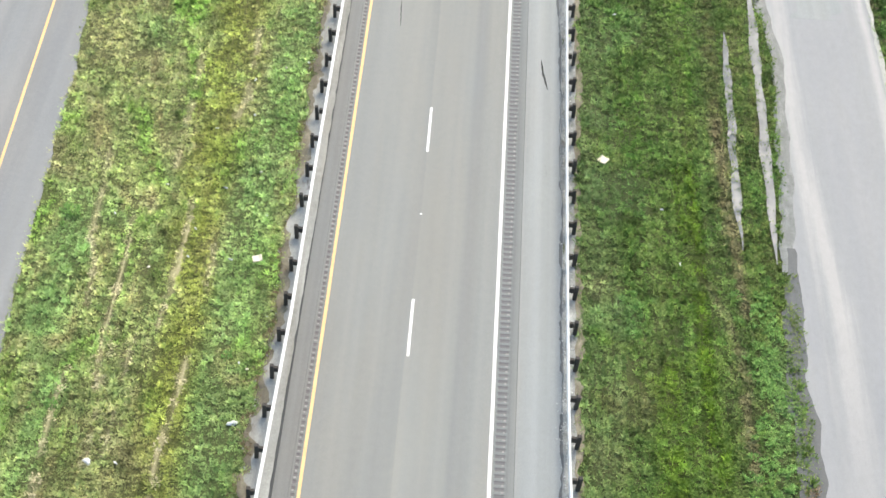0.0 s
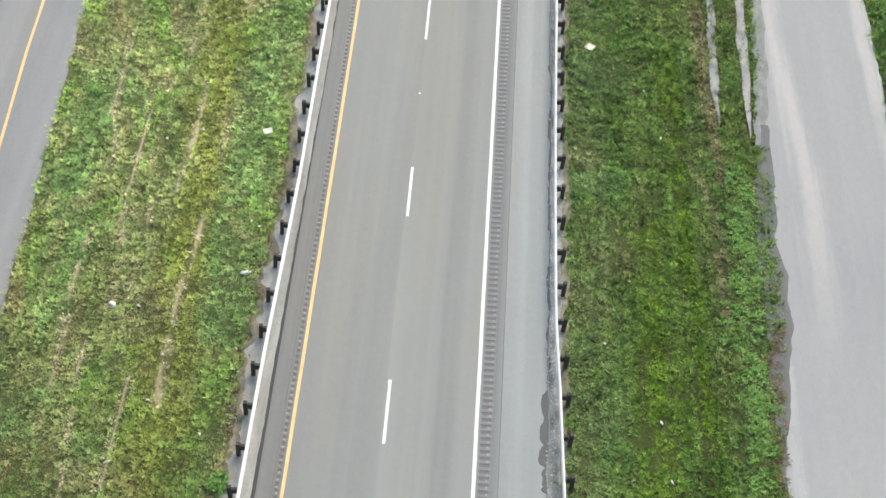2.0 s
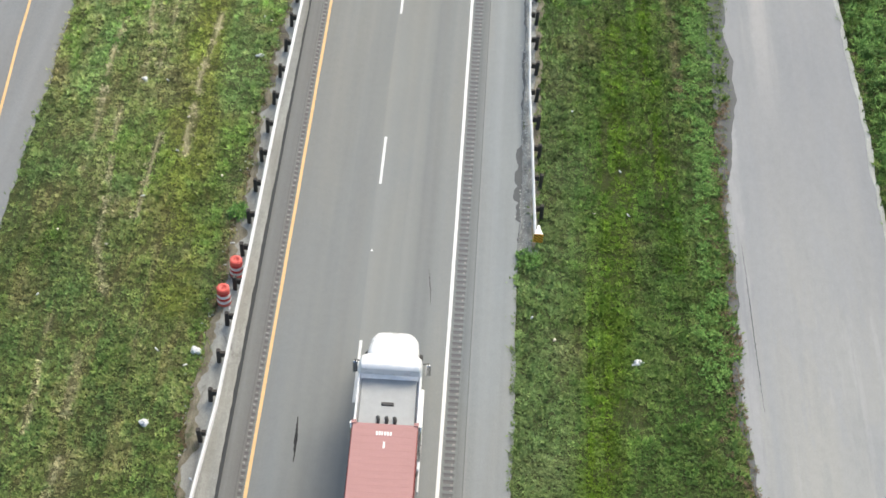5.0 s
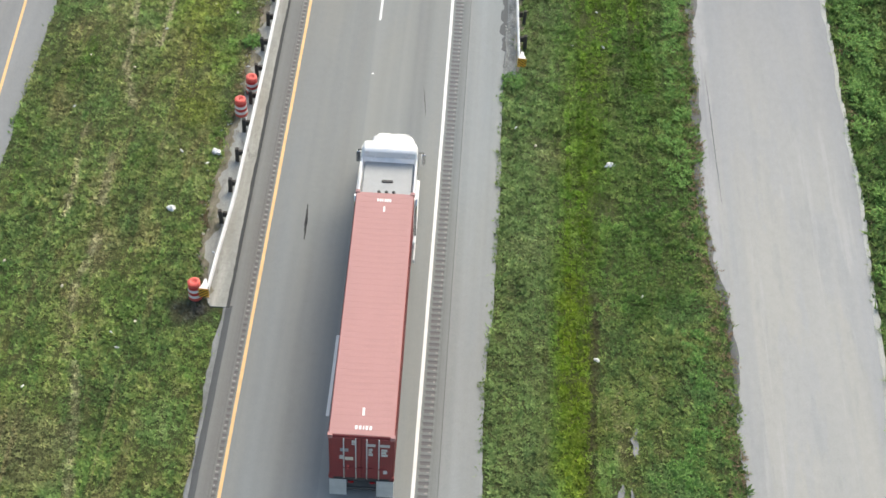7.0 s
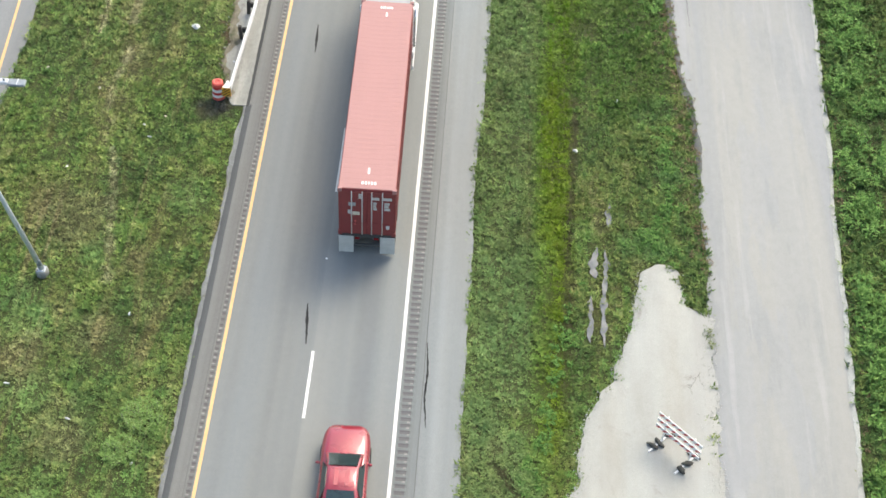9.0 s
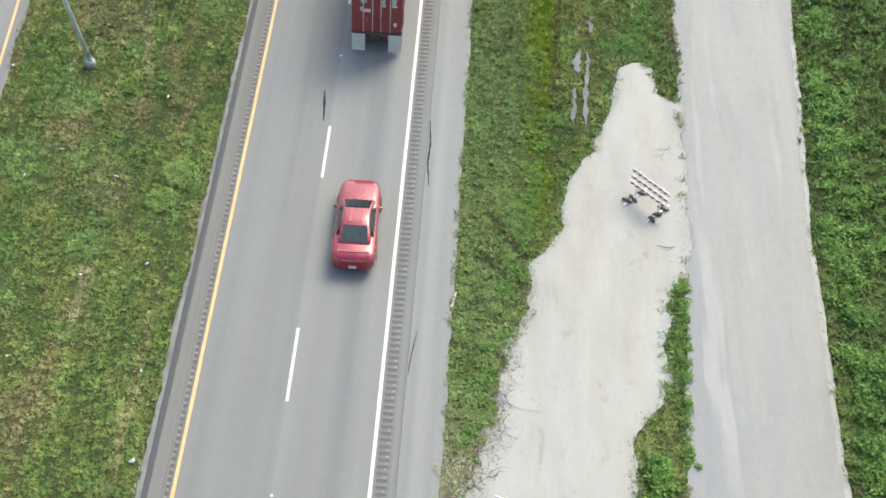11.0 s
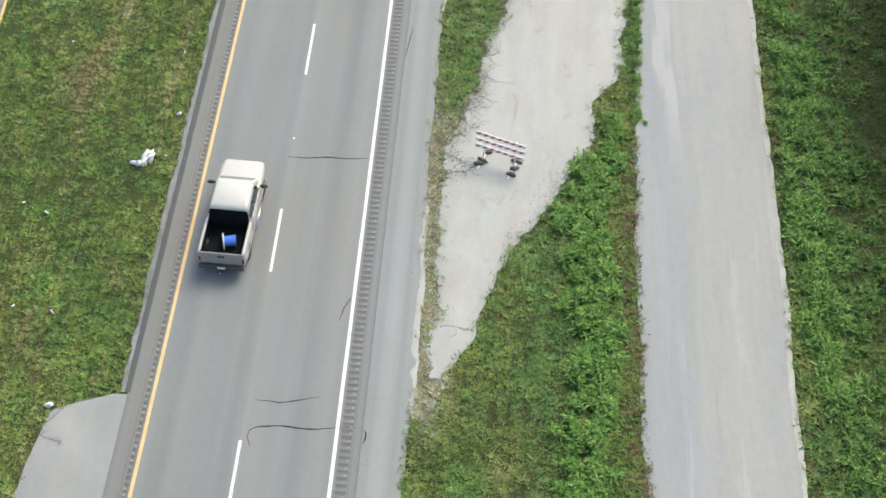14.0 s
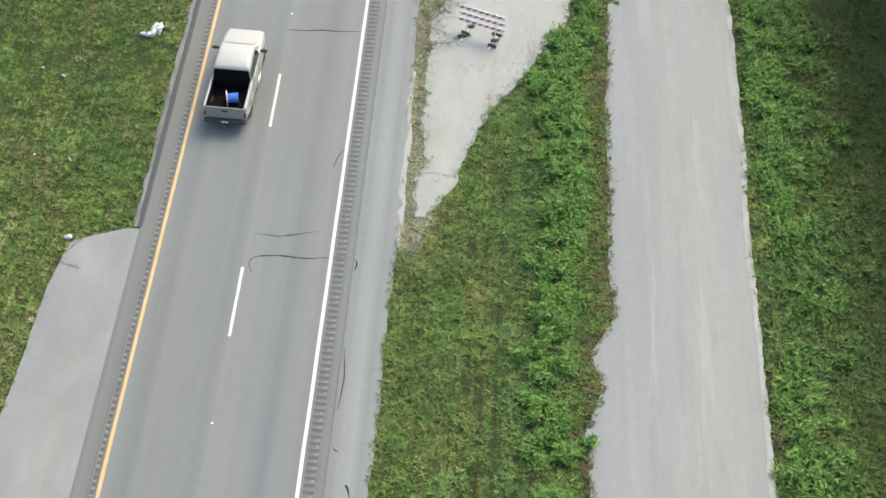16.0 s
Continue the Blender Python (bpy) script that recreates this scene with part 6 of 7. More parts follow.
def pickup():
    p = thing("pickup_truck", "cream white pickup truck with an empty black bed", "pickup truck", (-1.89, -76.65, 0), -1.5)
    bm = bmesh.new()
    secs = [ring(1.90, 0.50, 1.22, 1.95, 0.12), ring(1.94, 0.45, 1.24, 2.4, 0.16), ring(1.94, 0.45, 1.24, 3.9, 0.18), ring(1.94, 0.45, 1.22, 4.4, 0.22), ring(1.90, 0.48, 1.18, 5.2, 0.25), ring(1.78, 0.52, 1.10, 5.55, 0.22), ring(1.5, 0.56, 0.98, 5.66, 0.14)]
    body = part("body", loft(bm, secs), M["truck_white"], p, "cream front body and bonnet")
    bm = bmesh.new()
    cab = [ring(1.66, 1.15, 1.76, 1.98, 0.12), ring(1.66, 1.15, 1.88, 2.2, 0.16), ring(1.64, 1.15, 1.92, 2.8, 0.18), ring(1.62, 1.15, 1.90, 3.4, 0.18), ring(1.66, 1.15, 1.80, 3.75, 0.16), ring(1.74, 1.15, 1.32, 4.35, 0.08)]
    house = part("cab", loft(bm, cab), M["truck_white"], p, "cream cab roof and pillars")
    part("windscreen", sheet(bmesh.new(), [(0.74, 4.28, 1.385), (-0.74, 4.28, 1.385), (-0.70, 3.80, 1.775), (0.70, 3.80, 1.775)], 0.015), M["glass"], house, "dark windscreen")
    part("rear_window", sheet(bmesh.new(), [(-0.86, 1.945, 1.16), (0.86, 1.945, 1.16), (0.78, 1.945, 1.80), (-0.78, 1.945, 1.80)], 0.012), M["liner"], house, "dark cab rear window")
    for sx in (-1, 1):
        for y0, y1 in ((2.15, 2.78), (2.86, 3.85)):
            pts = [(sx * 0.93, y0, 1.25), (sx * 0.93, y1, 1.25), (sx * 0.775, min(y1, 3.55), 1.80), (sx * 0.77, y0 + 0.05, 1.80)]
            part("side_window", sheet(bmesh.new(), pts if sx > 0 else pts[::-1], 0.02), M["glass"], house, "dark side window")
        bm = bmesh.new()
        box(bm, (sx * 0.905 - 0.07, 0.06, 0.52), (sx * 0.905 + 0.07, 1.95, 1.27), 0.04)
        part("bed_side", bm, M["truck_white"], p, "cream bed side")
        bm = bmesh.new()
        box(bm, (sx * 0.985 - 0.02, 0.4, 0.48), (sx * 0.985 + 0.02, 5.1, 0.66), 0.015)
        part("lower_trim", bm, M["truck_trim"], p, "tan lower trim")
        bm = bmesh.new()
        tube(bm, [(sx * 1.02, 2.2, 0.42), (sx * 1.02, 4.1, 0.42)], [0.05, 0.05], 8)
        part("side_step", bm, M["chrome"], p, "bright side step")
        bm = bmesh.new()
        box(bm, (sx * 0.9 - 0.045, -0.01, 0.72), (sx * 0.9 + 0.045, 0.07, 1.02), 0.015)
        part("tail_lamp", bm, M["tail"], p, "red tail lamp")
        bm = bmesh.new()
        box(bm, (sx * 0.7 - 0.15, 5.5, 0.82), (sx * 0.7 + 0.15, 5.66, 0.98), 0.03)
        part("headlamp", bm, M["head_lamp"], body, "clear headlamp")
        bm = bmesh.new()
        blob(bm, (sx * 1.13, 3.95, 1.22), (0.19, 0.09, 0.13), 6, 0.05)
        part("door_mirror", bm, M["chassis"], p, "door mirror")
        for y in (1.05, 4.65):
            wheel(p, sx * 0.86, y, 0.39, 0.26, M["chrome"])
        for y in (2.55, 3.5):
            bm = bmesh.new()
            box(bm, (sx * 0.975 - 0.015, y, 1.06), (sx * 0.975 + 0.015, y + 0.16, 1.10), 0.008)
            part("door_handle", bm, M["chrome"], body)
    bm = bmesh.new()
    box(bm, (-0.84, 0.08, 0.66), (0.84, 1.96, 0.72), 0.01)
    box(bm, (-0.845, 1.88, 0.7), (0.845, 1.95, 1.24), 0.01)
    box(bm, (-0.845, 0.08, 0.7), (-0.825, 1.95, 1.28), 0.006)
    box(bm, (0.825, 0.08, 0.7), (0.845, 1.95, 1.28), 0.006)
    liner = part("bed_liner", bm, M["liner"], p, "black ribbed bed liner")
    bm = bmesh.new()
    box(bm, (-0.04, 0.12, 0.715), (0.04, 1.87, 0.74), 0.006)
    rib = part("bed_rib", bm, M["liner"], liner)
    for k in range(9):
        o = rib if k == 0 else new("bed_rib", rib.data)
        o.parent = liner
        o.location = (-0.74 + k * 0.18, 0, 0)
    bm = bmesh.new()
    box(bm, (-0.93, 0.0, 0.62), (0.93, 0.08, 1.27), 0.03)
    gate = part("tailgate", bm, M["truck_trim"], p, "tan tailgate")
    bm = bmesh.new()
    box(bm, (-0.14, -0.012, 1.02), (0.14, 0.01, 1.12), 0.008)
    part("gate_handle", bm, M["black"], gate, "black latch handle")
    bm = bmesh.new()
    box(bm, (-0.95, -0.16, 0.44), (0.95, 0.02, 0.62), 0.04)
    bump = part("rear_bumper", bm, M["chassis"], p, "dark rear bumper")
    bm = bmesh.new()
    box(bm, (-0.16, -0.175, 0.48), (0.16, -0.155, 0.60), 0.004)
    part("number_plate", bm, M["plate"], bump, "plain pale plate")
    bm = bmesh.new()
    tube(bm, [(0, -0.1, 0.42), (0, -0.38, 0.42), (0, -0.38, 0.5)], [0.03, 0.03, 0.035], 8)
    part("tow_hitch", bm, M["chrome"], bump, "tow hitch")
    # load in the bed
    b = thing("bucket", "blue plastic bucket tipped on its side in the pickup bed", "bucket", (-1.84, -75.75, 0.95), 0)
    b.matrix_basis = pose(-1.90, -75.7, 0.96, 0, 90, 12) @ Matrix.Scale(1.25, 4)
    bm = bmesh.new()
    lathe(bm, [(0.15, 0.0), (0.17, 0.02), (0.19, 0.36), (0.205, 0.38), (0.18, 0.38), (0.16, 0.04), (0.0001, 0.03)], 16)
    part("shell", bm, M["blue"], b, "blue plastic shell")
    bm = bmesh.new()
    lathe(bm, [(0.27, -0.05), (0.30, -0.03), (0.26, -0.005), (0.0001, 0.0)], 16)
    part("lid", bm, M["white_band"], b, "white lid")


pickup()


# ---------------------------------------------------------------- litter
def crumpled(name, at, size, seed, material, label, category, turn=0.0, lumps=0.5, flat=0.3):
    bm = bmesh.new()
    blob(bm, (0, 0, 0), size, seed, lumps, 8, 16, flat)
    rng = random.Random(seed)
    for v in bm.verts:
        v.co += Vector((rng.gauss(0, 0.15) * size[0], rng.gauss(0, 0.15) * size[1], abs(rng.gauss(0, 0.25)) * size[2]))
    me = bpy.data.meshes.new(name)
    bm.to_mesh(me)
    bm.free()
    me.materials.append(material)
    o = new(name, me)
    z = float(relief(np.array(at[0]), np.array(at[1]))) + 0.03
    o.matrix_basis = pose(at[0], at[1], z, 0, 0, turn)
    return tagged(o, label, category, "litter on the verge")


bag = crumpled("plastic_bag", (-6.24, -70.30), (0.19, 0.46, 0.17), 21, M["bag"], "large torn white plastic bag lying on grass", "bag", -8, 0.8)
crumpled("plastic_bag", (-6.58, -70.72), (0.34, 0.15, 0.10), 22, M["bag"], "torn white plastic sheet beside a bag", "bag", -20, 0.7)
crumpled("plastic_bag", (11.6, -24.33), (0.24, 0.13, 0.09), 23, M["bag"], "small white plastic bag in the grass", "bag", 10)
crumpled("plastic_bag", (-8.02, -29.2), (0.19, 0.16, 0.09), 24, M["bag"], "small white plastic bag in the grass", "bag", 50)
crumpled("plastic_bag", (-6.62, -25.5), (0.17, 0.22, 0.10), 25, M["bag"], "small white plastic bag by the concrete strip", "bag", 20)
def flat_card(name, at, w, h, thick, turn, tilt, label, category):
    """A flat piece of card lying on the grass, one flap slightly lifted."""
    bm = bmesh.new()
    sheet(bm, [(-w / 2, -h / 2, 0), (w * 0.2, -h / 2, 0), (w * 0.2, h / 2, 0), (-w / 2, h / 2, 0)], thick)
    sheet(bm, [(w * 0.2, -h / 2, 0), (w / 2, -h * 0.47, 0.05), (w / 2, h * 0.46, 0.07), (w * 0.2, h / 2, 0)], thick)
    me = bpy.data.meshes.new(name)
    bm.to_mesh(me)
    bm.free()
    me.materials.append(M["card"])
    o = new(name, me)
    o.matrix_basis = pose(at[0], at[1], float(relief(np.array(at[0]), np.array(at[1]))) + 0.13, tilt, 0, turn)
    return tagged(o, label, category, "litter on the verge")


flat_card("cardboard_box", (8.36, 9.45), 0.46, 0.40, 0.05, -38, 4, "flattened pale cardboard box in the grass", "box")
flat_card("paper_sheet", (-6.88, 1.6), 0.40, 0.32, 0.03, 18, 5, "pale sheet of card in the grass", "paper")
crumpled("plastic_bag", (-6.6, -7.1), (0.17, 0.12, 0.08), 28, M["bag"], "small white plastic bag near the posts", "bag", 0)
crumpled("plastic_bag", (-11.9, -9.3), (0.16, 0.12, 0.07), 29, M["bag"], "small white plastic bag in the grass", "bag", 0)
crumpled("plastic_bag", (10.8, -35.8), (0.11, 0.09, 0.05), 30, M["bag"], "small white scrap in the mossy swale", "litter", 0)
crumpled("plastic_bag", (-5.35, -67.4), (0.10, 0.09, 0.06), 31, M["bag"], "small white scrap in the grass", "litter", 0)
crumpled("plastic_bag", (-7.45, -83.75), (0.14, 0.12, 0.10), 32, M["bag"], "small white scrap at the slab corner", "litter", 0)

scraps = []
for k, (label, size, mname) in enumerate((("small white scrap of litter in the grass", (0.07, 0.045, 0.03), "bag"), ("small flattened bottle in the grass", (0.10, 0.035, 0.035), "bag"),
                                          ("small pale scrap of card in the grass", (0.06, 0.06, 0.02), "card"))):
    scraps.append(crumpled("litter", (-9.5 - k, -14.0 - 3 * k), size, 40 + k, M[mname], label, "litter", 30 * k, 0.3))
rng = random.Random(12)
placed = 0
while placed < 64:
    y = rng.uniform(-94, 26)
    x = rng.choice((rng.uniform(-15.4, -5.4), rng.uniform(-10, -5.4), rng.uniform(6.9, 14.5)))
    if x > 0 and (-82 < y < -42):
        continue
    if x < 0 and y < -81 and x > -8.5:
        continue
    o = copy_thing(rng.choice(scraps), pose(x, y, float(relief(np.array(x), np.array(y))) + 0.06, rng.uniform(-20, 20), rng.uniform(-20, 20), rng.uniform(0, 360)))
    placed += 1

bm = bmesh.new()
box(bm, (-0.045, -0.42, 0.0), (0.045, 0.42, 0.05), 0.008)
me = bpy.data.meshes.new("plank")
bm.to_mesh(me)
bm.free()
me.materials.append(M["wood"])
o = new("plank", me)
o.matrix_basis = pose(6.30, -58.47, 0.0, 0, 0, -9)
tagged(o, "short bleached wooden plank at the shoulder edge", "plank")


def dead_branch(at, turn, size, seed, label):
    """Bare forked twigs lying on the ground."""
    rng = random.Random(seed)
    bm = bmesh.new()

    def grow(p, a, length, r, depth):
        pts, rad = [p], [r]
        for k in range(4):
            a += rng.gauss(0, 0.25)
            p = p + Vector((math.cos(a), math.sin(a), rng.uniform(-0.05, 0.08))) * length / 4
            p.z = max(p.z, 0.01)
            pts.append(p.copy())
            rad.append(r * (1 - 0.16 * (k + 1)))
            if depth and rng.random() < 0.75:
                grow(p.copy(), a + rng.choice((-1, 1)) * rng.uniform(0.4, 0.9), length * rng.uniform(0.35, 0.6), r * 0.6, depth - 1)
        tube(bm, pts, rad, 5)
    grow(Vector((0, 0, 0.02)), 0.0, size, 0.013, 3)
    me = bpy.data.meshes.new("dead_branch")
    bm.to_mesh(me)
    bm.free()
    me.materials.append(M["twig"])
    ob = new("dead_branch", me)
    ob.matrix_basis = pose(*at, 0.0, 0, 0, turn)
    return tagged(ob, label, "branch", "dead branches by the gravel")


for k, (x, y, turn, size) in enumerate(((8.0, -61.9, -10, 1.2), (7.9, -62.9, -25, 1.5), (7.7, -63.7, 5, 1.0), (7.5, -65.2, 20, 1.2), (7.1, -66.4, -40, 1.1), (7.0, -67.0, -80, 1.0), (7.0, -68.9, -20, 0.9), (8.5, -59.4, -15, 0.8),
                                        (9.3, -57.3, -50, 0.7), (7.5, -64.4, -35, 1.3), (7.6, -65.9, 15, 1.1), (7.3, -67.6, 40, 1.2), (7.2, -69.9, -10, 1.0), (8.2, -60.8, 30, 1.0), (7.9, -63.2, 60, 0.9), (-7.45, -84.6, 60, 0.9), (-7.6, -85.1, 20, 0.7), (7.3, -78.6, 10, 1.0), (15.75, -54.6, 200, 0.6), (15.8, -48.3, 240, 0.7), (6.7, -83.2, 30, 0.7), (14.4, -87.2, 10, 0.5))):
    dead_branch((x, y), turn, size, 60 + k, "bare grey dead branch lying at the gravel edge" if x > 0 else "bare grey dead branch lying on the slab")


# ---------------------------------------------------------------- plants
def leaf_tris(p, length, width, lean, rng):
    """Pointed blades from root points: one triangle each."""
    n = len(p)
    a = rng.uniform(0, 2 * np.pi, n)
    out = np.stack([np.cos(a) * np.sin(lean), np.sin(a) * np.sin(lean), np.cos(lean)], 1)
    b = a + np.pi / 2 + rng.uniform(-0.6, 0.6, n)
    side = np.stack([np.cos(b), np.sin(b), np.zeros(n)], 1) * (width / 2)[:, None]
    tip = p + out * length[:, None]
    return np.stack([p - side, p + side, tip], 1).reshape(-1, 3)


def leaf_quads(p, length, width, lean, rng, heading=None):
    """Broad pointed leaves: one kite each."""
    n = len(p)
    a = rng.uniform(0, 2 * np.pi, n) if heading is None else heading
    out = np.stack([np.cos(a) * np.sin(lean), np.sin(a) * np.sin(lean), np.cos(lean)], 1)
    side = np.stack([-np.sin(a), np.cos(a), rng.uniform(-0.4, 0.4, n)], 1) * (width / 2)[:, None]
    mid = p + out * (length * 0.45)[:, None]
    tip = p + out * length[:, None] - np.array([0, 0, 0.15]) * length[:, None]
    return np.stack([p, mid - side, tip, mid + side], 1).reshape(-1, 3)


def on_grass(x, y):
    """True where plain ground shows between the paved pieces."""
    ok = (x > far_edge(y) - 0.05)
    left = np.where(y > -34.6, pad_edge(y) + 0.05, np.where(y > -82.9, verge_left(y) - 0.06, slab_edge(y) + 0.04))
    mid_left = np.where(y > -19.0, 7.16 + wobble(y, 107, 0.16, 0.8) + wobble(y, 108, 0.10, 0.3), shoulder_edge(y) - 0.05)
    ok &= (x < left) | (x > mid_left)
    ok &= (x < front_left(y) + 0.06) | (x > front_right(y) + 0.14)
    ok &= ~((y > 4.4) & (y < 19.4) & (np.abs(x - 14.55 - 0.015 * (y - 5) - wobble(y, 5, 0.08, 1.5)) < 0.15 + wobble(y, 143, 0.06, 0.4)))
    ok &= ~((y > 3.6) & (y < 23.8) & (np.abs(x - 16.02 - 0.02 * (y - 4) - wobble(y, 6, 0.06, 1.5)) < 0.20 + wobble(y, 144, 0.06, 0.4)))
    ok &= ~((y > 3.0) & (x > front_left(y) - 0.45) & (x < 20))
    wet = (x > 11.2) & (x < 12.45) & (y > -47.7) & (y < -39.0)
    ok &= ~(wet & (field(x, y, 145, 0.35) > 0.52) & (np.minimum(np.abs(x - 11.52), np.abs(x - 12.0)) < 0.22))
    soft = wobble(y, 141, 0.22, 0.9) + wobble(y, 142, 0.14, 0.3)
    g = (y < -42.6) & (y > -81.2) & (x > grit_left(y) + 0.10 + soft) & (x < grit_right(y) - 0.12 + soft)
    return ok & ~g


def verge(name, x0, x1, y0, y1, density, label, seed, tall=1.0, bare=0.25):
    """Rough mown grass as separate blades, thinner and shorter where it is dry."""
    rng = np.random.RandomState(seed)
    n = int((x1 - x0) * (y1 - y0) * density)
    x, y = rng.uniform(x0, x1, n), rng.uniform(y0, y1, n)
    lush = 0.55 * field(x, y, seed + 1, 1.9) + 0.45 * field(x, y, seed + 2, 0.55)
    spill = rng.normal(0, 0.09, n)
    keep = on_grass(x + spill, y + rng.normal(0, 0.05, n)) & (rng.uniform(0, 1, n) < np.clip((lush - bare * 0.6) * 3.6, 0.6, 1))
    keep &= ~((y < -48) & (x > 26.5 + wobble(y, 120, 1.0, 4.0)) & (rng.uniform(0, 1, n) < 0.6))
    # thin stony ground between shoulder and gravel
    keep &= ~((x > 6.2) & (x < 7.6) & (y < -66) & (y > -82) & (rng.uniform(0, 1, n) < 0.6))
    # tufts: blades gather towards random centres
    x, y, lush = x[keep], y[keep], lush[keep]
    grown, thin = cover(x, y)
    stay = rng.uniform(0, 1, len(x)) > thin * 0.7
    x, y, lush, grown, thin = x[stay], y[stay], lush[stay], grown[stay], thin[stay]
    tab = rng.uniform(-0.5, 0.5, (4, 512, 512))
    cell = 0.27
    i, j = np.floor(x / cell).astype(int), np.floor(y / cell + tab[2, np.floor(x / cell).astype(int) % 512, 7]).astype(int)
    cx, cy = (i + 0.5 + 0.9 * tab[0, i % 512, j % 512]) * cell, (j + 0.5 + 0.9 * tab[1, i % 512, j % 512] - tab[2, i % 512, 7]) * cell
    pull = rng.uniform(0.0, 0.75, len(x))
    x, y = x + (cx - x) * pull, y + (cy - y) * pull
    vigour = (0.85 + 1.1 * tab[2, i % 512, j % 512]) * (1 - 0.6 * thin)
    p = np.stack([x, y, relief(x, y) - 0.01], 1)
    grow = (0.5 + 0.9 * lush) * tall * vigour
    length = rng.uniform(0.09, 0.23, len(x)) * grow
    width = rng.uniform(0.036, 0.090, len(x)) * (0.75 + 0.5 * grow)
    lean = rng.uniform(0.45, 1.4, len(x)) + np.clip((-40 - y) / 100, 0, 0.2)
    tone = 0.5 * tab[3, i % 512, j % 512] + 0.3 * tab[2, i % 512, j % 512] + 0.55 * (field(x, y, seed + 3, 0.8) - 0.5)
    tone = tone * np.clip(0.85 + (y + 45) / 60, 0.7, 1.55) * np.where((x > 5) & (y < -12), 0.95, 1.0)
    me = mesh_from(name, leaf_tris(p, length, width, lean, rng), 3, M["blade"], [("cover", grown), ("tone", tone)])
    return tagged(new(name, me), label, "grass", kind="stuff")


verge("median_grass", -20.5, -4.6, -97, 29, 560, "patchy mown median grass with dry and green tufts", 100, 0.95, 0.30)
verge("verge_grass", 6.1, 17.5, -97, 29, 560, "mown green grass with a mossy swale bottom", 200, 1.05, 0.16)
verge("roadside_grass", 21.2, 33.0, -99, 32, 300, "longer green grass beyond the frontage road", 300, 1.7, 0.10)


def herbs(name, x0, x1, y0, y1, per, label, seed, size):
    """Low broad-leaved plants among the grass: small cushions of overlapping leaves."""
    rng = np.random.RandomState(seed)
    n = int((x1 - x0) * (y1 - y0) * per)
    cx, cy = rng.uniform(x0, x1, n), rng.uniform(y0, y1, n)
    rich = 0.6 * field(cx, cy, seed + 5, 2.4) + 0.4 * field(cx, cy, seed + 6, 0.8)
    keep = on_grass(cx, cy) & (rng.uniform(0, 1, n) < np.clip((rich - 0.36) * 4.5, 0.06, 1)) & (cx < 27)
    keep &= ~((cx > 6.2) & (cx < 7.7) & (cy < -65) & (cy > -83))
    cx, cy, rich = cx[keep], cy[keep], rich[keep]
    k = 15
    r = rng.uniform(0.6, 1.5, len(cx)) * size
    a, q = rng.uniform(0, 2 * np.pi, (len(cx), k)), np.sqrt(rng.uniform(0.02, 1, (len(cx), k)))
    px, py = cx[:, None] + r[:, None] * q * np.cos(a), cy[:, None] + r[:, None] * q * np.sin(a)
    pz = relief(px, py) + 0.03 + 0.55 * r[:, None] * (1 - q ** 2)
    p = np.stack([px, py, pz], -1).reshape(-1, 3)
    ln = (r[:, None] * rng.uniform(0.45, 0.8, (len(cx), k))).ravel()
    me = mesh_from(name, leaf_quads(p, ln, ln * rng.uniform(0.35, 0.6, len(ln)), rng.uniform(0.8, 1.6, len(ln)), rng, (a + rng.normal(0, 0.5, a.shape)).ravel()), 4, M["herb"],
                   [("cover", np.repeat(cover(cx, cy)[0], k, 0)), ("tone", np.repeat(rng.uniform(-0.22, 0.22, len(cx)), k))])
    return tagged(new(name, me), label, "weeds", kind="stuff")


herbs("median_herbs", -20.5, -4.6, -97, 29, 9.0, "cushions of low broad-leaved weeds in the median grass", 400, 0.125)
herbs("verge_herbs", 6.1, 17.5, -97, 29, 11.0, "cushions of low broad-leaved weeds in the verge grass", 410, 0.14)


def cluster(n_stems, spread, height, leaf, seed, dense=9):
    """Root points, sizes and directions for the leaves of one leafy weed."""
    rng = np.random.RandomState(seed)
    pts, lens, leans, heads = [], [], [], []
    for _ in range(n_stems):
        a, r = rng.uniform(0, 2 * np.pi), spread * np.sqrt(rng.uniform(0, 1))
        bx, by = r * np.cos(a), r * np.sin(a)
        h = height * rng.uniform(0.45, 1.0) * (1 - 0.45 * (r / spread) ** 2)
        da, dr = rng.uniform(0, 2 * np.pi), rng.uniform(0.05, 0.35) * h
        for k in range(dense):
            t = (k + 0.6) / dense
            pts.append((bx + dr * np.cos(da) * t, by + dr * np.sin(da) * t, h * t))
            lens.append(leaf * rng.uniform(0.6, 1.25) * (1.15 - 0.5 * t))
            leans.append(rng.uniform(0.7, 1.7) * (1.1 - 0.35 * t))
            heads.append(rng.uniform(0, 2 * np.pi))
    return np.array(pts), np.array(lens), np.array(leans), np.array(heads), rng


def weed(label, material, n_stems, spread, height, leaf, seed, at, category="shrub", group="", ratio=0.34):
    p, ln, le, hd, rng = cluster(n_stems, spread, height, leaf, seed)
    sh = thing("shrub", label, category, at, 0, group)
    me = mesh_from("foliage", leaf_quads(p, ln, ln * rng.uniform(ratio * 0.7, ratio * 1.3, len(ln)), le, rng, hd), 4, material)
    f = new("foliage", me)
    f.parent = sh
    tagged(f, kind="stuff")
    bm = bmesh.new()
    for k in range(0, len(p), 9 * 3):
        q = p[k:k + 9]
        tube(bm, [(q[0][0], q[0][1], -0.05), tuple(q[4]), tuple(q[8])], [0.012, 0.009, 0.004], 4)
    tagged(part("stems", bm, M["twig"], sh, "thin brownish stems"), kind="stuff")
    return sh


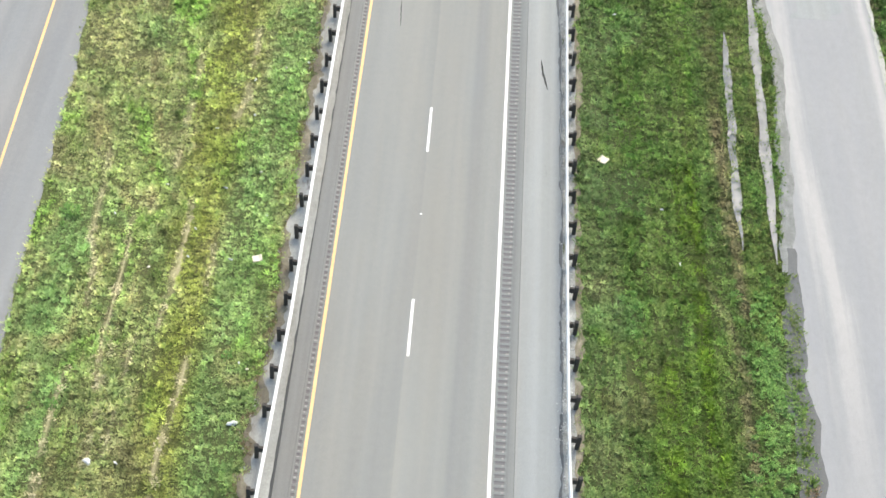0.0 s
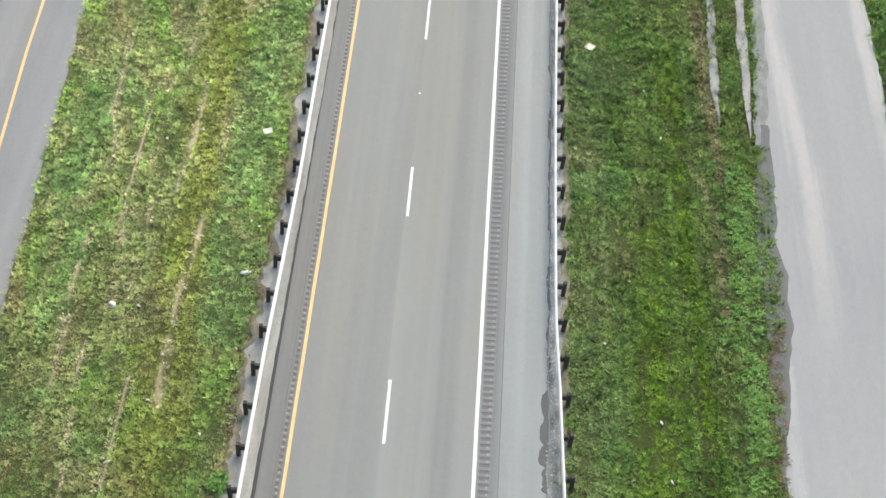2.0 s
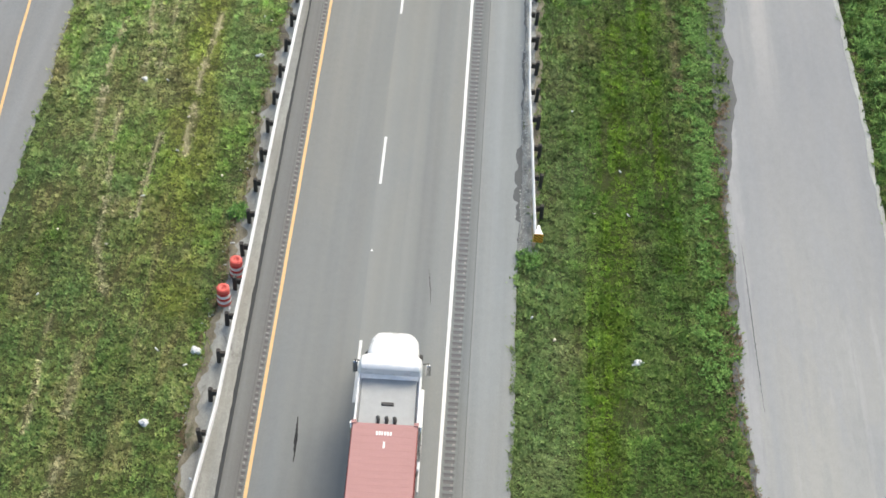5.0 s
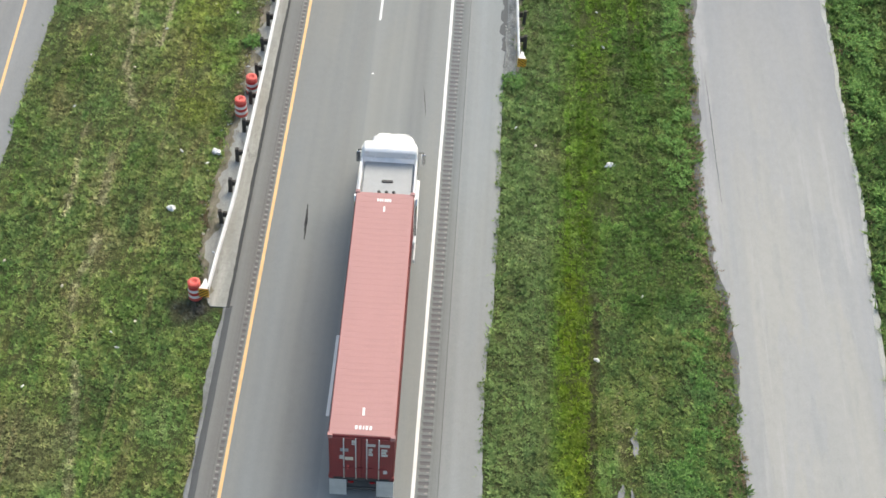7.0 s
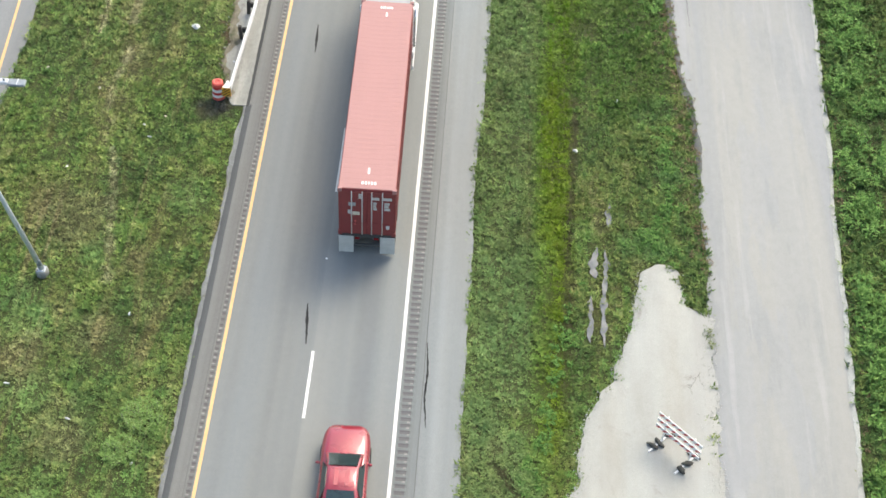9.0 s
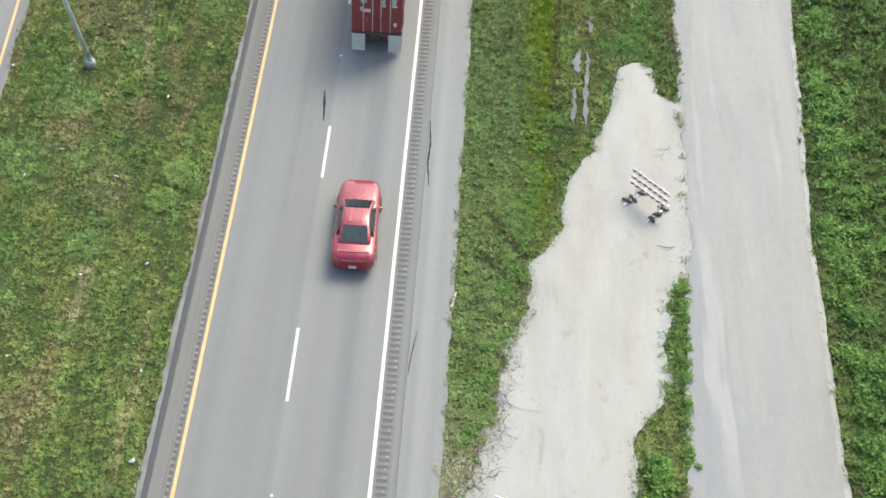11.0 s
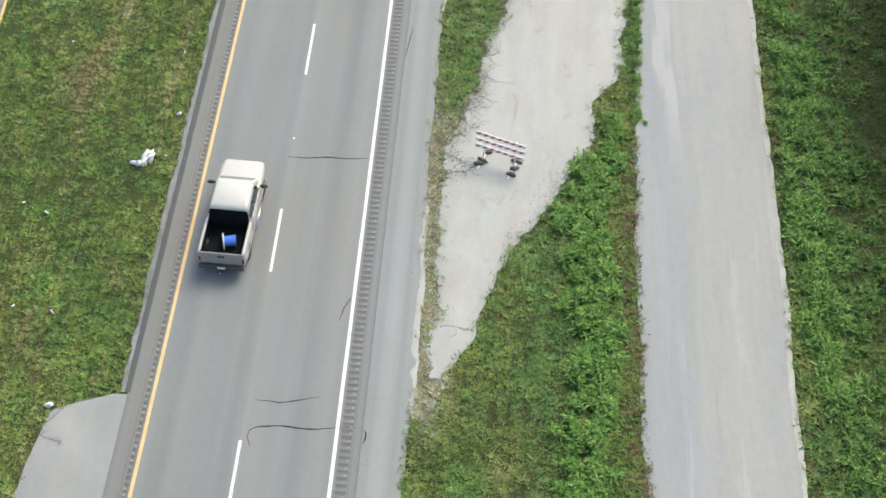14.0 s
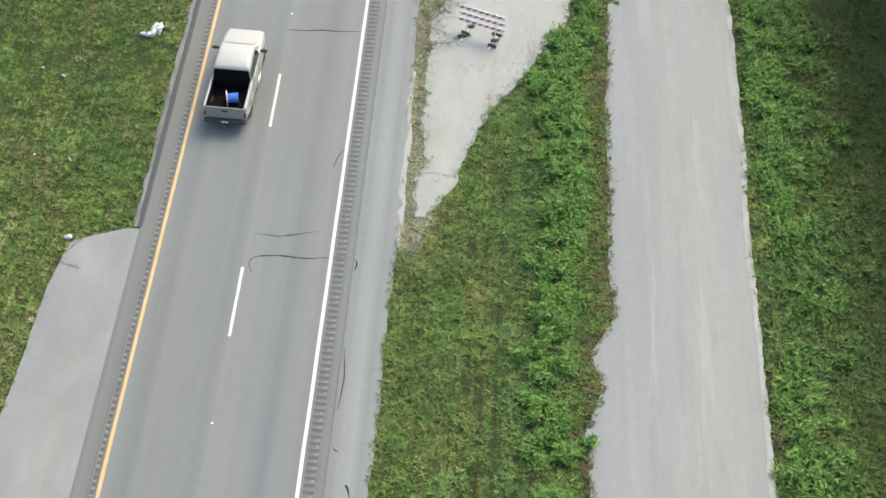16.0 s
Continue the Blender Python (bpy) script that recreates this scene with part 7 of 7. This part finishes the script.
def z_at(x, y):
    return float(relief(np.array(x), np.array(y)))


weed("leafy green weed bush at the guardrail end", M["weed"], 60, 0.58, 0.55, 0.17, 1, (6.88, -19.35, z_at(6.88, -19.35)))
weed("feathery yellow-green weed bush in the median grass", M["weed_pale"], 170, 0.85, 0.6, 0.19, 2, (-6.15, -52.4, z_at(-6.25, -52.8)), ratio=0.16)
weed("feathery yellow-green weed bush in the median grass", M["weed_pale"], 110, 0.7, 0.5, 0.18, 5, (-6.72, -54.0, z_at(-6.72, -54.0)), ratio=0.16)
weed("feathery pale green weed bush beside the gravel", M["weed_pale"], 120, 0.75, 0.5, 0.17, 4, (10.55, -74.6, z_at(10.55, -74.6)), ratio=0.18)
weed("leafy green weed sprouting between concrete and grass", M["weed"], 60, 0.45, 0.5, 0.19, 3, (-6.02, -17.75, 0.0))

def thicket(name, places, label, material, stems, spread, height, leaf, seed, ratio, dense=6):
    """A band of leafy plants too many to count, grown together."""
    rng = np.random.RandomState(seed)
    out = []
    for k, (x, y, s) in enumerate(places):
        p, ln, le, hd, _ = cluster(stems, spread * s, height * s, leaf, seed * 7919 % 10007 + k, dense)
        p = p + np.array([x, y, z_at(x, y)])
        ln = ln * (0.75 + 0.25 * s)
        out.append(leaf_quads(p, ln, ln * rng.uniform(ratio * 0.7, ratio * 1.3, len(ln)), le, rng, hd))
    me = mesh_from(name, np.concatenate(out), 4, material)
    return tagged(new(name, me), label, "weeds", kind="stuff")


rng = random.Random(77)


def along_right(n, reach, thin):
    out = []
    while len(out) < n:
        y = rng.uniform(-98, 28)
        x = float(front_right(np.array([y]))[0]) + 0.62 + abs(rng.gauss(0, 1)) * reach
        if x > (30.5 if y < -50 else 31) or (x > 26.5 and y < -50 and rng.random() < 0.55) or (y > -40 and rng.random() < thin) or float(field(np.array(x), np.array(y), 640, 3.0)) < 0.28:
            continue
        out.append((x, y, rng.uniform(0.5, 1.15)))
    return out


thicket("scrub", along_right(420, 2.5, 0.3), "dense dark green leafy scrub beside the frontage road", M["weed_dark"], 11, 0.6, 0.8, 0.34, 31, 0.28)
thicket("scrub", along_right(400, 1.05, 0.3), "dense bright green leafy scrub beside the frontage road", M["weed"], 11, 0.5, 0.95, 0.34, 32, 0.24)
WEEDS = ((-67.5, 14.6, 0.25, 0.6), (-70, 13.8, 0.6, 0.8), (-73, 13.3, 0.65, 1.0), (-76, 13.4, 0.6, 0.9), (-79, 13.6, 0.5, 1.0), (-82, 13.5, 0.45, 0.9), (-85, 13.2, 0.45, 0.8), (-88, 13.0, 0.5, 0.75), (-92, 13.0, 0.6, 0.75), (-96, 13.0, 0.6, 0.7))
band = []
for y0, x0, w, h in WEEDS:
    for k in range(26):
        s = h * rng.uniform(0.55, 1.15)
        x, y = x0 + rng.gauss(0, w), y0 + rng.uniform(-1.7, 1.7)
        if grit_left(np.array([y]))[0] < x < grit_right(np.array([y]))[0] + 0.3 or x > 15.0:
            continue
        band.append((x, y, s))
thicket("tall_weeds", band, "tall bright green weeds between gravel and frontage road", M["weed"], 13, 0.42, 1.15, 0.38, 33, 0.22, 7)
band = [(15.9 - 0.1 * (y + 55) / -10 + rng.gauss(0, 0.12), y, rng.uniform(0.3, 0.6)) for y in [rng.uniform(-66, -56.7) for _ in range(40)]]
thicket("weeds", band, "low green weeds along the gravel's edge", M["weed"], 10, 0.35, 0.6, 0.2, 34, 0.25)
band = [(rng.gauss(14.9, 0.42), rng.uniform(-26, 2), rng.uniform(0.35, 0.8)) for _ in range(150)]
thicket("weeds", band, "leafy green weeds in the ditch by the frontage road", M["weed"], 11, 0.4, 0.5, 0.19, 35, 0.3)
band = [(rng.gauss(7.2 + (-66 - y) * -0.16, 0.25), y, rng.uniform(0.35, 0.7)) for y in [rng.uniform(-66, -44) for _ in range(80)]]
thicket("weeds", [(x, y, s) for x, y, s in band if x < float(grit_left(np.array([y]))[0]) - 0.1], "leafy green weeds between shoulder and gravel", M["weed"], 11, 0.4, 0.5, 0.17, 36, 0.3)
band = [(rng.gauss(14.2, 0.45), rng.gauss(-41.2, 0.9), rng.uniform(0.4, 0.9)) for _ in range(30)] + [(rng.gauss(15.0, 0.25), rng.uniform(-39.5, -34), rng.uniform(0.35, 0.8)) for _ in range(34)]
thicket("weeds", band, "leafy green weeds at the head of the gravel", M["weed"], 10, 0.36, 0.45, 0.19, 47, 0.28)
bright = [None, weed("leafy green weed in the verge grass", M["weed"], 28, 0.45, 0.55, 0.19, 21, (-15.5, 3.6, z_at(-15.5, 3.6)), group="weeds on the verge", ratio=0.3)]
# smaller weeds here and there on both verges
SPOTS = [(-15.6, 2.6), (-15.2, 1.9), (-14.3, -6.1), (-13.9, -6.6), (9.4, 19.2), (9.2, 12.4), (9.3, 7.0), (8.9, 13.6), (15.1, -6.6), (14.9, -7.4), (14.8, -12.3), (15.0, -13.4), (15.2, -18.0), (15.0, -9.5), (14.9, -16.0), (15.3, -20.2),
         (-9.5, -56.7), (-9.2, -57.2), (-9.4, -61.7), (-12.8, -52.6), (-13.3, -55.0), (-12.4, -58.0), (-11.2, -55.9), (15.8, -57.2), (15.7, -59.8), (15.5, -62.6), (15.2, -64.8), (12.9, -43.6), (14.9, -39.5), (15.2, -36.8), (15.4, -42.0),
         (-8.9, -66.5), (-8.4, 9.5), (-6.6, 15.0), (-7.2, -3.5), (8.0, -63.8), (7.4, -61.0), (7.9, -59.2), (8.9, -54.9), (9.8, -52.2), (7.4, -57.2), (7.2, -83.5), (8.1, -82.2), (9.2, -78.5), (10.6, -75.6), (11.6, -73.3)]
for x, y in SPOTS:
    s = rng.uniform(0.3, 0.62)
    o = copy_thing(bright[1], pose(x + rng.gauss(0, 0.2), y + rng.gauss(0, 0.3), z_at(x, y), 0, 0, rng.uniform(0, 360)) @ Matrix.Scale(s, 4))
    o.scale = (s, s, s * 0.8)
    tagged(o, "low leafy green weed in the verge grass")

# dry reddish weeds along the frontage road's edges
band = []
for k in range(700):
    y = rng.uniform(-97, -8)
    if -66.5 < y < -43:
        continue
    band.append((float(front_left(np.array([y]))[0]) - abs(rng.gauss(0, 0.45)) + 0.10, y, rng.uniform(0.4, 1.0)))
thicket("dry_weeds", band, "dry brownish low weeds along the road edge", M["weed_dry"], 9, 0.28, 0.22, 0.13, 38, 0.3, 4)
band = []
for k in range(260):
    y = rng.uniform(-98, 28)
    band.append((float(front_right(np.array([y]))[0]) + 0.26 + abs(rng.gauss(0, 0.18)), y, rng.uniform(0.35, 0.8)))
thicket("dry_weeds", band, "dry brownish low weeds along the road edge", M["weed_dry"], 9, 0.28, 0.22, 0.12, 39, 0.3, 4)
band = [(rng.uniform(6.4, 7.1), rng.uniform(-86, -66), rng.uniform(0.3, 0.8)) for k in range(25)]
thicket("dry_weeds", band, "thin dry grass among pale stones", M["weed_dry"], 9, 0.25, 0.2, 0.13, 40, 0.2, 4)


def tree(at, height, spread, seed):
    """A broadleaved tree: tapered trunk, limbs and a loose crown of small leaves."""
    rr = random.Random(seed)
    t = thing("tree", "dense dark green broadleaved tree shading the verge", "tree", (*at, z_at(*at)), 0, "trees beyond the scrub")
    bm = bmesh.new()
    tube(bm, [(0, 0, -0.2), (0.1, 0.05, height * 0.3), (0.0, 0.1, height * 0.7)], [0.22, 0.16, 0.06], 9)
    tips = []
    for k in range(11):
        a, z0 = k * 2.4 + rr.uniform(-0.3, 0.3), height * rr.uniform(0.18, 0.62)
        r = spread * rr.uniform(0.55, 1.0)
        tip = Vector((r * math.cos(a), r * math.sin(a), min(height * 0.95, z0 + height * rr.uniform(0.12, 0.35))))
        mid = Vector((tip.x * 0.5, tip.y * 0.5, z0 * 0.6 + tip.z * 0.4 + 0.1))
        tube(bm, [(0, 0, z0), mid, tip], [0.08, 0.05, 0.015], 6)
        tips += [tip, mid]
    part("trunk", bm, M["bark"], t, "brown trunk and limbs")
    rng2 = np.random.RandomState(seed)
    tips.append(Vector((0, 0, height * 0.9)))
    pts = np.concatenate([np.array(tp) + rng2.normal(0, 1, (260, 3)) * np.array([spread * 0.24, spread * 0.24, height * 0.09]) for tp in tips])
    pts[:, 2] = np.maximum(pts[:, 2], 0.4)
    ln = rng2.uniform(0.12, 0.28, len(pts))
    me = mesh_from("crown", leaf_quads(pts, ln, ln * 0.5, rng2.uniform(0.6, 2.2, len(pts)), rng2), 4, M["weed_dark"])
    c = new("crown", me)
    c.parent = t
    return t


for k, (x, y, h, s) in enumerate(((31.4, -52.0, 10.5, 3.0), (31.6, -57.5, 11.5, 3.2), (31.3, -63.0, 11.0, 3.1), (32.6, -68.5, 11.5, 3.2), (33.0, -74.5, 10.5, 3.0), (33.2, -80.5, 9.5, 2.8), (33.4, -87.5, 9.0, 2.8))):
    tree((x, y), h, s, 500 + k)


# ---------------------------------------------------------------- loose stones
def stones(name, pts, lo, hi, label, seed, material=None):
    """Loose crushed stones: small uneven octahedra."""
    rng = np.random.RandomState(seed)
    n = len(pts)
    d = np.array([[1, 0, 0], [0, 1, 0], [-1, 0, 0], [0, -1, 0], [0, 0, 1], [0, 0, -1]], float)
    s = rng.uniform(lo, hi, (n, 1, 1)) * rng.uniform(0.6, 1.3, (n, 6, 1))
    a = rng.uniform(0, 6.283, n)
    c, si = np.cos(a), np.sin(a)
    rot = np.stack([np.stack([c, -si, 0 * c], 1), np.stack([si, c, 0 * c], 1), np.stack([0 * c, 0 * c, 0 * c + 0.65], 1)], 1)
    v = np.einsum("nij,nkj->nki", rot, d[None] * s) + pts[:, None, :]
    tri = np.array([[0, 1, 4], [1, 2, 4], [2, 3, 4], [3, 0, 4], [1, 0, 5], [2, 1, 5], [3, 2, 5], [0, 3, 5]])
    verts = v.reshape(-1, 3).tolist()
    faces = (tri[None] + (np.arange(n) * 6)[:, None, None]).reshape(-1, 3).tolist()
    me = bpy.data.meshes.new(name)
    me.from_pydata(verts, [], faces)
    me.materials.append(material or M["rim"])
    return tagged(new(name, me), label, "stones", kind="stuff")


rs = np.random.RandomState(9)
ys = rs.uniform(-81, -43, 5200)
side = rs.uniform(0, 1, 5200) < 0.5
xs = np.where(side, grit_left(ys) + np.abs(rs.normal(0, 0.4, 5200)) - 0.15, grit_right(ys) - np.abs(rs.normal(0, 0.5, 5200)) + 0.15)
stones("gravel_stones", np.stack([xs, ys, np.full(5200, 0.0)], 1), 0.012, 0.035, "loose pale stones along the gravel edges", 10)
spots = [(7.75, -65.6, 0.28), (8.25, -65.9, 0.25), (7.95, -66.8, 0.25), (7.65, -67.6, 0.25), (7.3, -69.0, 0.2), (7.8, -69.6, 0.25), (12.2, -70.1, 0.3), (11.5, -71.4, 0.3), (11.0, -72.6, 0.3), (10.3, -73.8, 0.3), (13.7, -66.9, 0.2), (8.3, -63.9, 0.3), (8.8, -61.5, 0.3)]
pick = rs.randint(0, len(spots), 900)
xs = np.array([p[0] for p in spots])[pick] + rs.normal(0, 1, 900) * np.array([p[2] for p in spots])[pick]
ys = np.array([p[1] for p in spots])[pick] + rs.normal(0, 1, 900) * np.array([p[2] for p in spots])[pick] * 1.6
stones("gravel_debris", np.stack([xs, ys, np.full(900, 0.004)], 1), 0.010, 0.040, "dark crumbs of soil and stone strewn over the gravel", 14, M["grey_gravel"])
ys = rs.uniform(-84, -66, 2000)
xs = rs.uniform(6.25, 7.5, 2000)
stones("gravel_stones", np.stack([xs, ys, relief(xs, ys) + 0.02], 1), 0.015, 0.05, "pale stones scattered in thin dry grass", 11)
ys = rs.uniform(-19.5, 28, 900)
xs = 6.62 + rs.normal(0, 0.15, 900)
stones("rubble", np.stack([xs, ys, relief(xs, ys) + 0.03], 1), 0.015, 0.06, "grey rubble under the guardrail", 12)
ys = rs.uniform(-34.5, 28, 900)
xs = pad_edge(ys) - np.abs(rs.normal(0, 0.2, 900)) + 0.12
stones("rubble", np.stack([xs, ys, relief(xs, ys) + 0.03], 1), 0.015, 0.06, "broken pale rubble beside the concrete strip", 13)

band = []
for k in range(420):
    y = rng.uniform(-34, 29)
    band.append((float(pad_edge(np.array([y]))[0]) - 0.05 + rng.gauss(0, 0.13), y, rng.uniform(0.35, 0.8)))
thicket("dead_grass", band, "flattened dead grass along the concrete strip", M["weed_dry"], 9, 0.25, 0.16, 0.15, 44, 0.2, 4)
band = []
for k in range(220):
    y = rng.uniform(-80, -44)
    e = grit_left if rng.random() < 0.5 or -56.4 < y < -44.8 else grit_right
    band.append((float(e(np.array([y]))[0]) + rng.gauss(0, 0.22), y, rng.uniform(0.25, 0.75)))
thicket("weeds", band, "scattered weeds creeping over the gravel's edges", M["weed"], 6, 0.26, 0.2, 0.15, 45, 0.28, 4)
band = []
for k in range(110):
    y = rng.uniform(-71, -56)
    band.append((float(grit_left(np.array([y]))[0]) + rng.gauss(0.05, 0.22), y, rng.uniform(0.3, 0.8)))
thicket("dry_weeds", band, "dead brown weeds along the gravel edge", M["weed_dry"], 7, 0.28, 0.2, 0.16, 46, 0.16, 4)
